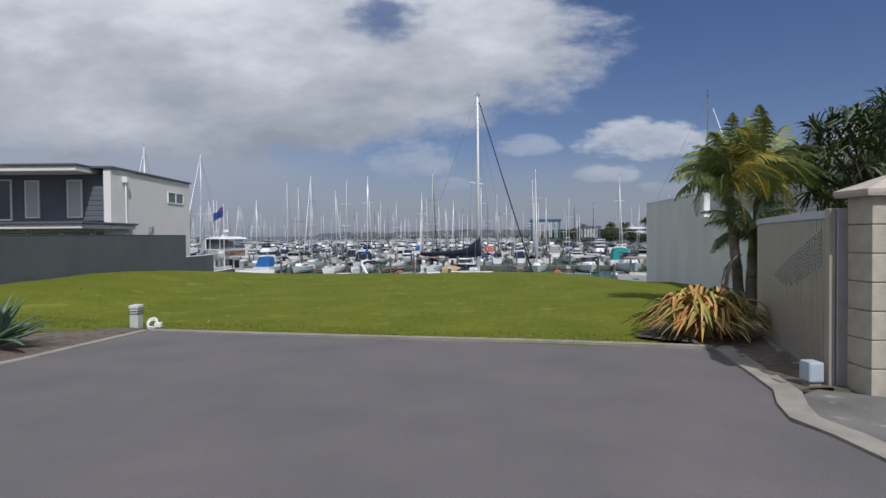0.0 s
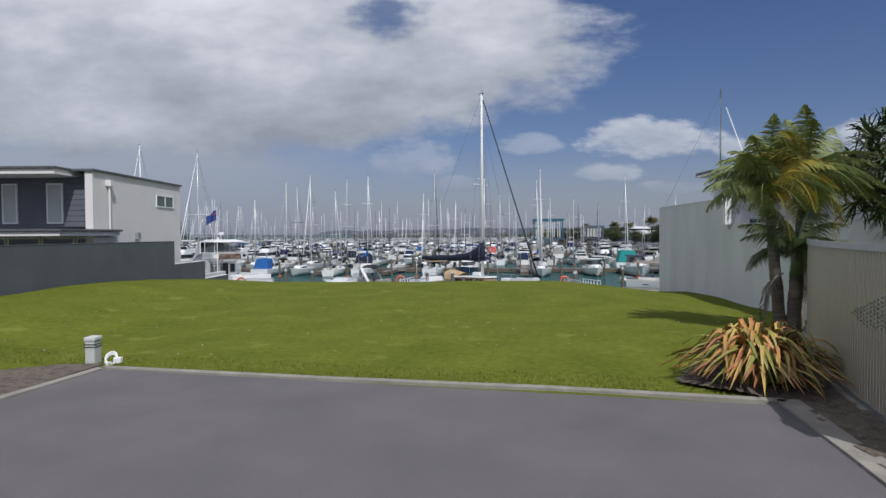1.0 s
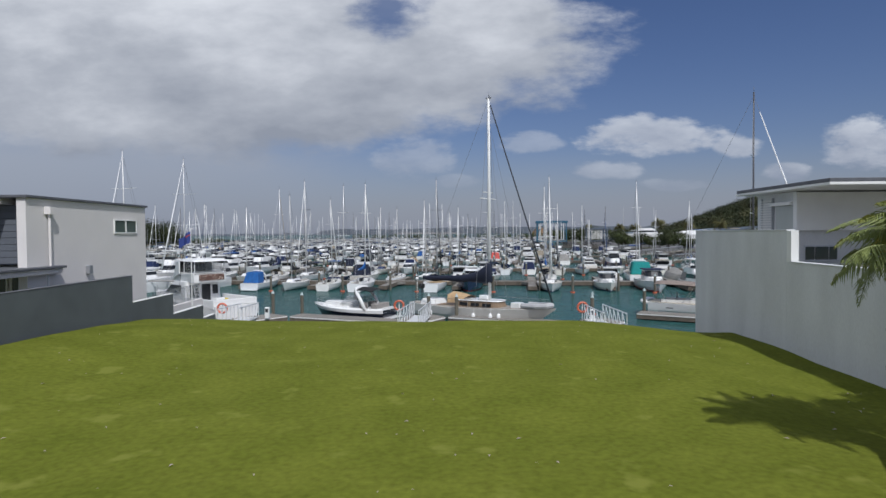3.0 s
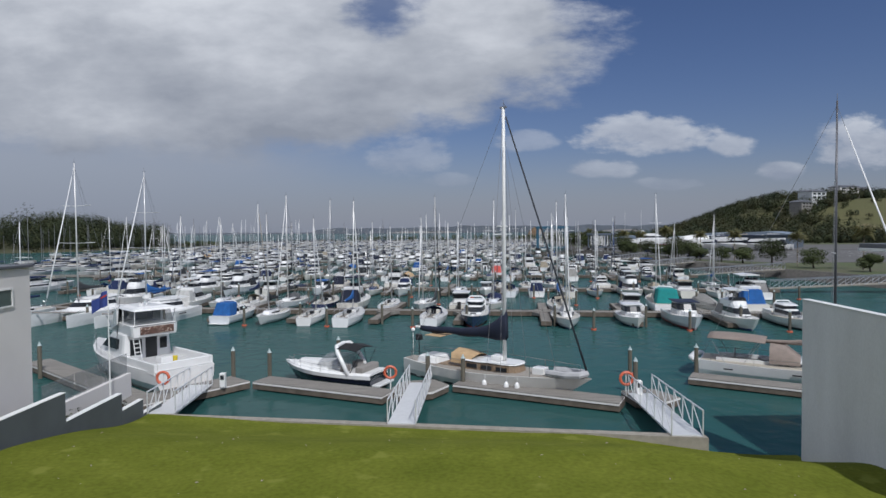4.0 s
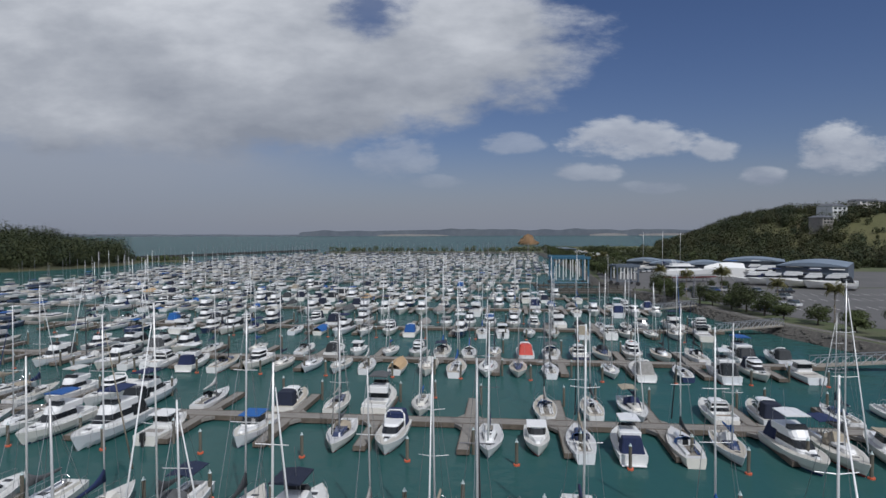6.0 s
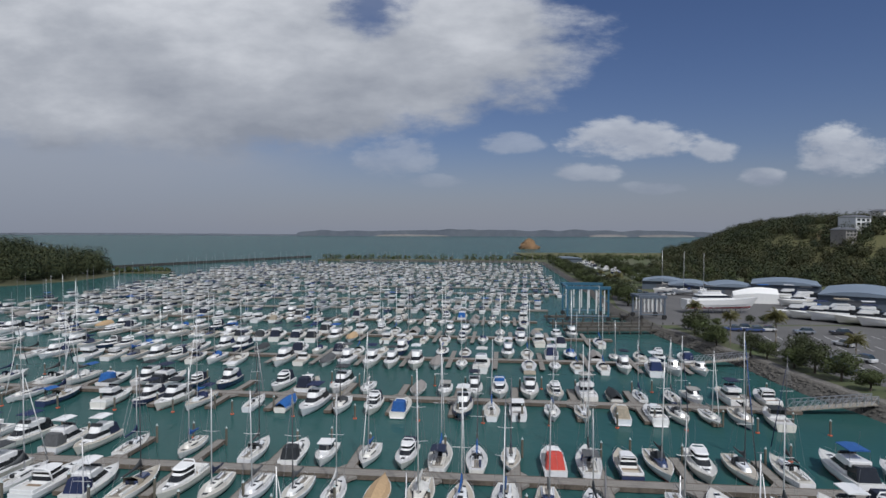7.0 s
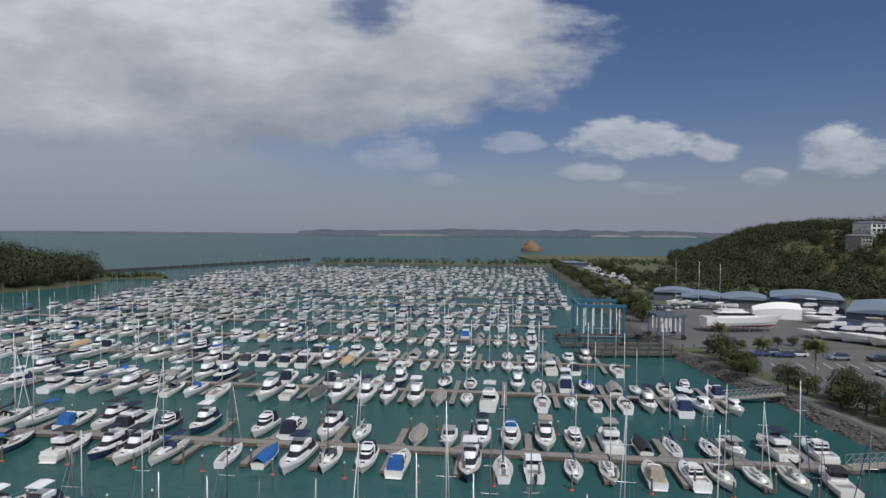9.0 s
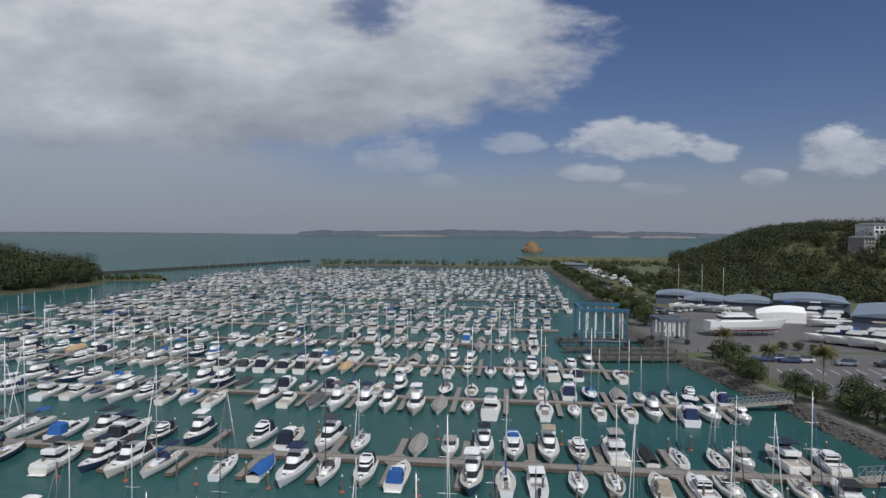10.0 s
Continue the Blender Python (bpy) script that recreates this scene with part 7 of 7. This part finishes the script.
proto_car = car("parked hatchback car on the asphalt")
rgc = random.Random(12)
spots = [(69.6, 218.6, 80), (72.6, 219.6, 85), (74.2, 217.2, 82), (77.4, 217.8, 80), (84.3, 214.2, 88), (68, 181, 15), (71, 183, 15), (76, 184, 15), (83, 199, 15), (66.5, 176, 15), (92, 213, 85)]
spots += [(83 + i * 1.7 + (i % 3), 330 + i * 17, 8) for i in range(9)] + [(71 + (i % 4) * 2.6, 294 + (i // 4) * 7, 10) for i in range(12)] + [(84 + i * 2.7, 300 + i * 1.5, 20) for i in range(5)]
for i, (x, y, a) in enumerate(spots):
    m = pose(x, y, LAND + 0.04, 0, 0, a + rgc.uniform(-4, 4))
    copy_thing(proto_car, m)
park(proto_car)


def shed(x, y, w, d, h, ang, arches):
    s = thing("boat_shed", "blue-grey boat shed with curved metal roofs", "shed", "boatyard sheds", kind="structure")
    b = BM()
    box(b, -w / 2, -d / 2, 0, w / 2, d / 2, h)
    part("wall", b, SHEDW, s)
    b = BM()
    for i in range(arches):
        x0, x1 = -w / 2 + w * i / arches, -w / 2 + w * (i + 1) / arches - 0.2
        rings = [[(x0 + (x1 - x0) * k / 8, yy, h + 0.02 + 1.1 * math.sin(math.pi * k / 8)) for k in range(9)] for yy in (-d / 2 - 0.8, d / 2 + 0.8)]
        loft(b, [r + [(x1, r[0][1], h - 0.15), (x0, r[0][1], h - 0.15)] for r in rings])
    part("roof", b, SHED, s)
    for i in range(arches):
        b = BM()
        xc = -w / 2 + w * (i + 0.5) / arches
        box(b, xc - 2.6, -d / 2 - 0.06, 0, xc + 2.6, -d / 2 - 0.003, h * 0.75)
        part("door", b, DARKMETAL, s, "dark roller door")
    s.matrix_basis = pose(x, y, LAND, 0, 0, ang)


shed(109, 314, 30, 20, 3.2, -22, 2)
shed(97, 330, 16, 14, 3.6, -22, 1)
shed(131, 300, 22, 24, 5.0, -30, 1)
shed(131, 260, 20, 34, 5.4, -38, 1)
shed(108, 556, 24, 10, 3.5, -6, 1)


def motor_yacht():
    L, B, F = 22, 5.6, 3.0
    y = thing("motor_yacht", "long white motor yacht propped on the boatyard hardstand", "motor boat")
    add_hull(y, L, B, F, GELW, DECKM, 0.92, 2.6, 0.35, 2.5, n=13)
    b = BM()
    frustum(b, (-8, 4.5, 4.2, 3.0), (-7.5, 1.0, 3.8, 2.6), 2.8, 4.6)
    part("cabin", b, GELW, y)
    b = BM()
    frustum(b, (-8, 4.5, 4.2, 3.0), (-7.5, 1.0, 3.8, 2.6), 2.8, 4.6, 0.4, 0.85, 0.03)
    part("windscreen", b, SMOKE, y)
    b = BM()
    frustum(b, (-6.5, 0.5, 3.2, 2.4), (-6.5, -0.5, 3.3, 2.4), 4.61, 5.4)
    part("flybridge", b, GELW, y)
    b = BM()
    tube(b, [(-1.6, -5, 5.3), (-1.2, -5.8, 6.8), (1.2, -5.8, 6.8), (1.6, -5, 5.3)], 0.15, 6)
    part("radar_arch", b, GELW, y)
    for yy in (-7, -3, 1, 5):
        for x in (-1.8, 1.8):
            b = BM()
            tube(b, [(x, yy, -1.55), (x * 0.7, yy, 0.1)], 0.12, 5)
            part("prop", b, DARKMETAL, y)
    y.matrix_basis = pose(83, 251, LAND + 1.55, 0, 0, -92) @ Matrix.Diagonal((0.95, 0.98, 0.85, 1))


motor_yacht()


def boat_tent():
    o = thing("shrink_wrapped_boat", "boat under a white shrink-wrap tent in the yard", "boat")
    b = BM()
    rings = []
    for i in range(7):
        k = i / 6
        w, h = 3.2 * (1 - 0.6 * k ** 3), 5.6 + 1.2 * math.sin(k * 3) - 1.5 * k
        yy = -8 + 16 * k
        rings.append([(-w, yy, 0.0), (-w, yy, h * 0.65), (0, yy, h), (w, yy, h * 0.65), (w, yy, 0.0)])
    loft(b, rings)
    part("wrap", b, WHITE, o)
    o.matrix_basis = pose(107, 277, LAND + 0.036, 0, 0, 75) @ Matrix.Diagonal((0.85, 0.85, 0.85, 1))


boat_tent()


def travel_lift(x, y, ang, mat, h=7.5, w=8.0, l=9.0, label="blue steel travelling boat hoist over the launching dock"):
    o = thing("travel_hoist", label, "boat hoist", "boat hoists")
    for sx in (-1, 1):
        for sy in (-1, 1):
            b = BM()
            box(b, sx * w / 2 - 0.22, sy * l / 2 - 0.22, 0.9, sx * w / 2 + 0.22, sy * l / 2 + 0.22, h, 0.03)
            part("leg", b, mat, o)
            b = BM()
            tube(b, [(sx * w / 2 - 0.35, sy * l / 2, 0.6), (sx * w / 2 + 0.35, sy * l / 2, 0.6)], 0.6, 12)
            part("wheel", b, RUBBER, o)
        b = BM()
        box(b, sx * w / 2 - 0.35, -l / 2 - 0.6, h + 0.003, sx * w / 2 + 0.35, l / 2 + 0.6, h + 0.8, 0.03)
        part("beam", b, mat, o)
        b = BM()
        tube(b, [(sx * w / 2, -l / 2, h * 0.55), (sx * w / 2, -l / 2 + l * 0.28, h)], 0.12, 5)
        tube(b, [(sx * w / 2, l / 2, h * 0.55), (sx * w / 2, l / 2 - l * 0.28, h)], 0.12, 5)
        tube(b, [(sx * w / 2, -l / 2, 1.3), (sx * w / 2, l / 2, 1.3)], 0.16, 6)
        part("brace", b, mat, o)
        for k in range(5):
            b = BM()
            box(b, sx * w / 2 - 0.08, -l / 2 + 1 + k * (l - 2) / 4 - 0.15, 2.0, sx * w / 2 + 0.08, -l / 2 + 1 + k * (l - 2) / 4 + 0.15, h - 0.02)
            part("sling", b, LINE, o)
    b = BM()
    box(b, -w / 2 + 0.36, l / 2 - 0.3, h + 0.1, w / 2 - 0.36, l / 2 + 0.3, h + 0.7, 0.03)
    part("crossbeam", b, mat, o)
    o.matrix_basis = pose(x, y, LAND + 0.05, 0, 0, ang)


for yy, x0 in ((223.5, 31), (229.0, 36), (234.5, 30), (247.5, 31)):
    jet = BM()
    box(jet, x0, yy, WATER + 0.75, 57, yy + 2.0, LAND - 0.35, 0.02)
    for i in range(10):
        tube(jet, [(x0 + 0.6 + i * 2.6, yy + 0.2, WATER - 0.2), (x0 + 0.6 + i * 2.6, yy + 0.2, LAND + 0.5)], 0.18, 6)
    structure("jetty", jet, WHARF, "dark timber hoist jetty beside the yard", "jetty")
travel_lift(40.5, 241, 90 - 7, CRANE, 8.3, 12.5, 10.5)
travel_lift(58, 241, 90, SHEDW, 5.6, 6.4, 6.4, "grey steel travelling boat hoist on the hardstand")

for (x0, y0, x1, y1) in ((47.5, 158.9, 55.4, 157.6), (46.8, 188.2, 53.6, 187.4), (46.5, 130.7, 60.0, 128.8), (46.5, 103.4, 65.0, 100.8)):
    g = thing("footbridge", "pale aluminium footbridge from the shore to the pontoon", "footbridge", "footbridges")
    a, c = Vector((x0, y0, DECK + 0.1)), Vector((x1 + 3, y1, LAND + 0.08))
    sd = Vector((0.1, 0.75, 0))
    b = BM()
    loft(b, [[tuple(p + sd - Vector((0, 0, 0.15))), tuple(p - sd - Vector((0, 0, 0.15))), tuple(p - sd), tuple(p + sd)] for p in (a, c)])
    part("tread", b, CONCRETE, g)
    for sg in (-1, 1):
        b = BM()
        prevp = None
        for i in range(13):
            p = a.lerp(c, i / 12) + sd * sg
            q = p + Vector((0, 0, 1.1))
            tube(b, [p, q], 0.05, 4)
            if prevp is not None:
                tube(b, [prevp, q], 0.04, 4)
            prevp = p
        tube(b, [a + sd * sg + Vector((0, 0, 1.1)), c + sd * sg + Vector((0, 0, 1.1))], 0.06, 5)
        part("handrail", b, ALU, g)

# trees along the shore
trees = [broad_tree(4.6, 2.6, 51), broad_tree(3.6, 2.3, 52), broad_tree(5.6, 2.8, 53, LEAF, "dense dark evergreen shore tree")]
rgt = random.Random(21)
places = [(56.6, 199.2), (58.4, 203), (58.4, 189.4), (59.9, 186.6), (60.6, 179.3), (61.6, 175.4), (62.3, 170), (62.5, 164), (58.2, 212.6), (57.6, 206.2), (60.5, 208), (61, 221), (65, 158), (66, 150), (67.5, 141), (70, 131), (73, 120), (62, 226.5), (66, 227.3), (70, 227), (80, 229.5), (84, 230.2), (88, 230.8), (63.5, 182)]
places += [(60 + (y - 262) * 0.115 + rgt.uniform(0, 5), y) for y in range(268, 580, 7)]
places += [(94 + (y - 330) * 0.15 + rgt.uniform(-3, 8), y) for y in range(330, 560, 8)]
for i, (x, y) in enumerate(places):
    k = rgt.uniform(0.8, 1.1) if y < 215 else rgt.uniform(0.4, 0.6) if y < 240 else rgt.uniform(0.9, 1.5)
    copy_thing(trees[i % 3], pose(x, y, LAND, 0, 0, rgt.uniform(0, 360)) @ Matrix.Diagonal((k, k, k, 1)))
for t in trees:
    park(t)
pp = palm(6.2, 2.3, 61, ((0, 0),), "tall date palm on the shore lawn", 40, 0, material("date_palm_frond", (0.19, 0.18, 0.065), 0.7, var=0.4, scale=1.2, bump=0))
for x, y in ((59.8, 199.8), (64.3, 191.3), (59.8, 216.7), (66, 172), (68, 158), (71, 138), (69, 292), (70, 305), (72, 322), (75, 345), (76, 126), (80, 112)):
    k = rgt.uniform(0.85, 1.1)
    copy_thing(pp, pose(x, y, LAND, 0, 0, rgt.uniform(0, 360)) @ Matrix.Diagonal((k, k, k, 1)))
park(pp)


def hill_height(x, y):
    x -= 17
    t = (x - 123) * 0.65 + (y - 440) * 0.76
    s0 = 118 + 0.38 * (y - 440)
    h = 30 * sstep(-12, 130, t) * sstep(s0, s0 + 120, x) * (1 - sstep(700, 790, y))
    return LAND - 0.3 + h + (1.5 * noise.noise((x * 0.03, y * 0.03, 7)) if h > 3 else 0)


bm = BM()
grid(bm, 100, 760, 66, 180, 800, 62, hill_height)
structure("hill", bm, SCRUB, "grassy hillside above the boatyard", "hill", smooth=True)


def headland_height(x, y):
    d = math.hypot((x + min(max(-x, 270), 400)) / 1.05, y - 405)
    return WATER - 0.6 + 10.0 * sstep(78, 15, d) + 2.0 * sstep(96, 80, d)


bm = BM()
grid(bm, -520, -166, 60, 300, 580, 48, headland_height)
structure("headland", bm, DARKSCRUB, "low grassy headland across the water", "headland", smooth=True)


def forest(name, label, n, area, height, mat, seed, cond, size=(3.0, 6.5), leaves=110):
    rg = random.Random(seed)
    blobs = []
    while len(blobs) < n:
        x, y = rg.uniform(area[0], area[1]), rg.uniform(area[2], area[3])
        if not cond(x, y):
            continue
        r = rg.uniform(*size)
        z = height(x, y)
        blobs.append((x, y, z + r * 0.75, r * 0.8, r * rg.uniform(0.75, 1.1)))
    ob = new(name, leaf_cloud(name, blobs, leaves, 0.62, mat, seed, 0.8))
    tagged(ob, label, "trees", kind="stuff")


def on_bush(x, y):
    x -= 17
    return (x - 123) * 0.65 + (y - 440) * 0.76 > (-42 if y > 440 else -72) and (y > 430 or x > 125 + (430 - y) * 0.28) and (hill_height(x + 17, y) > LAND + 0.2 or y < 450) and not (x > 232 and (y - 400) < (x - 232) * 0.35 + 30)


forest("hill_woods", "dense dark bush covering the hillside", 2300, (130, 400, 318, 740), hill_height, BUSH, 71, on_bush, (2.4, 6.2), 170)
forest("hill_shrubs", "scattered olive shrubs on the grassy slope", 330, (190, 420, 290, 520), hill_height, BUSH, 74, lambda x, y: hill_height(x, y) > LAND + 1 and noise.noise((x * 0.03, y * 0.03, 1)) > -0.12, (1.2, 3.4), 90)
forest("yard_trees", "shrubs and small trees between the yard and the hill", 240, (92, 190, 325, 470), lambda x, y: LAND - 0.3, BUSH + [LEAF2], 78, lambda x, y: x > 98 + (y - 330) * 0.14 and hill_height(x, y) < LAND + 3 and y > 318 + (x - 92) * 0.12, (1.4, 4.0), 110)
forest("garden_trees", "olive garden trees round the hilltop houses", 90, (236, 345, 418, 492), hill_height, BUSH, 77, lambda x, y: abs(y - 428 - (x - 248) * 0.75) < 6, (2.2, 4.6), 120)
forest("headland_woods", "dark trees covering the headland", 420, (-262, -176, 335, 470), headland_height, [BUSH[0], BUSH[0], BUSH[2], BUSH[1]], 72, lambda x, y: headland_height(x, y) > WATER + 0.9, (3.0, 9.5), 260)
forest("headland_pines", "line of dark trees along the headland ridge", 60, (-420, -262, 425, 445), headland_height, LEAF, 76, lambda x, y: True, (2.5, 4.0), 160)
forest("spit_shrubs", "low shrubs along the far spit", 160, (-90, 230, 582, 640), lambda x, y: LAND, LEAF2, 73, lambda x, y: 600 - (x + 96) * 0.13 + 4 < y < 618 + max(0, x - 60) * 0.2, (1.2, 3.4))


def low_bank(name, line, width, top, label, mat=BREAKROCK):
    b = BM()
    rows = []
    for i, (x, y) in enumerate(line):
        rows.append([(x, y - width, WATER - 0.1), (x, y - width * 0.4, top), (x, y + width * 0.4, top), (x, y + width, WATER - 0.1)])
    loft(b, rows, closed=False, ends=False)
    structure(name, b, mat, label, name.replace("_", " "))


low_bank("breakwater", [(-217 + 102 * k / 12, 484 + 195 * k / 12) for k in range(13)], 2.6, WATER + 1.9, "dark rock breakwater across the harbour mouth")
low_bank("spit", [(-225, 440), (-200, 446), (-175, 446), (-153, 443)], 5, WATER + 1.3, "low scrubby rock spit", DARKSCRUB)
forest("spit_bushes", "small bushes along the rock spit", 26, (-205, -154, 442, 447), lambda x, y: WATER + 1.0, LEAF2, 75, lambda x, y: True, (1.0, 2.2))


def hill_house(x, y, w, d, h, ang, wallmat, label):
    o = thing("house", label, "house", "hilltop houses", kind="structure")
    z = hill_height(x, y) + 4.6
    b = BM()
    box(b, -w / 2, -d / 2, -6, w / 2, d / 2, h)
    part("wall", b, wallmat, o)
    b = BM()
    loft(b, [[(-w / 2 - 0.6, -d / 2 - 0.6, h + 0.01), (w / 2 + 0.6, -d / 2 - 0.6, h + 0.01), (w / 2 + 0.6, d / 2 + 0.6, h + 0.01), (-w / 2 - 0.6, d / 2 + 0.6, h + 0.01)],
             [(-w / 2 + 2, -d / 2 + 2, h + 1.3), (w / 2 - 2, -d / 2 + 2, h + 1.3), (w / 2 - 2, d / 2 - 2, h + 1.3), (-w / 2 + 2, d / 2 - 2, h + 1.3)]])
    part("roof", b, DARKMETAL, o)
    for lev in range(2):
        for i in range(3):
            b = BM()
            x0 = -w / 2 + w * (0.1 + 0.3 * i)
            box(b, x0, -d / 2 - 0.06, h * (0.15 + 0.45 * lev), x0 + w * 0.2, -d / 2 - 0.003, h * (0.4 + 0.45 * lev))
            part("window", b, GLASS, o)
    o.matrix_basis = pose(x, y, z, 0, 0, ang)


hill_house(248, 436, 11, 9, 4.2, 25, GREYC, "grey two-storey hillside house")
hill_house(263, 448, 14, 11, 5.6, 20, PLASTER, "large pale modern hillside house")
hill_house(300, 470, 18, 10, 4.5, 15, CREAM, "cream flat-roofed house on the hill")
hill_house(330, 500, 16, 10, 4.2, 10, GREYC, "grey house on the hill crest")

# boats standing in the yard
yr = random.Random(31)
for x, y, a in ((97, 240, 62), (100.5, 236, 58), (104, 232, 60), (107, 227, 57), (110, 222, 60), (103, 244, 65), (108, 239, 60), (112, 234, 62), (116, 229, 55), (114.5, 266, 85), (119, 272, 80), (112, 284, 95), (121, 284, 70)):
    q = yr.uniform(1.05, 1.25)
    copy_far(PROTO[yr.choice("mmc")][yr.randrange(3)], pose(x, y, LAND + 0.75, 0, 0, a + yr.uniform(-5, 5)) @ Matrix.Diagonal((q, q, q, 1)))
for x, y in ((94, 300), (100, 297), (88, 306)):
    copy_far(PROTO["s"][yr.randrange(5)], pose(x, y, LAND + 1.2, 0, 0, yr.uniform(60, 110)))
for i in range(14):
    copy_far(PROTO["c"][yr.randrange(3)], pose(96 + i * 1.4 + yr.uniform(-5, 5), 350 + i * 13, LAND + 0.6, 0, 0, yr.uniform(0, 180)))

# far island and coast
bm = BM()
rings = []
for i in range(7):
    k = i / 6
    rings.append([(159 + (14 * (1 - k ** 2) + 1) * math.cos(a) * (1 + 0.7 * noise.noise((math.cos(a) * 2, math.sin(a) * 2, k * 3))), 1025 + 12 * (1 - k ** 2) * math.sin(a) + math.sin(a), WATER - 0.2 + 17 * k) for a in [j * math.pi / 6 for j in range(12)]])
loft(bm, rings)
structure("rock_island", bm, material("orange_rock", (0.28, 0.17, 0.085), 0.95, var=0.5, scale=0.1, bump=0.8, fine=0.6), "small orange rock islet in the bay", "island")


def coast(x0, x1, y, base, amp, seed, mat, label, zb=WATER):
    b = BM()
    n = 120
    rows = []
    for i in range(n + 1):
        x = x0 + (x1 - x0) * i / n
        h = base * (0.4 + 0.6 * math.sin(math.pi * i / n) ** 0.5) + amp * (noise.noise((x * 0.002, seed, 0)) + 0.5 * noise.noise((x * 0.009, seed, 3)))
        rows.append([(x, y, zb - 0.1), (x, y + 20, zb + max(1.5, h)), (x, y + 300, zb + max(1.2, h * 0.8))])
    loft(b, rows, closed=False, ends=False)
    structure("far_coast", b, mat, label, "coast")


coast(-900, 2300, 4350, 48, 16, 3, HAZYCOAST, "hazy low coastline across the bay")
coast(-3600, -700, 4500, 16, 6, 5, HAZYCOAST, "faint distant coastline on the horizon")
coast(1150, 1420, 4330, 15, 6, 8, CLIFF, "pale cliffs on the far coast")
coast(1500, 1900, 4330, 17, 5, 9, CLIFF, "pale cliffs on the far coast")
coast(-350, 150, 4330, 12, 7, 11, CLIFF, "pale cliffs on the far coast")

for obs in PROTO.values():
    for ob in obs:
        park(ob)
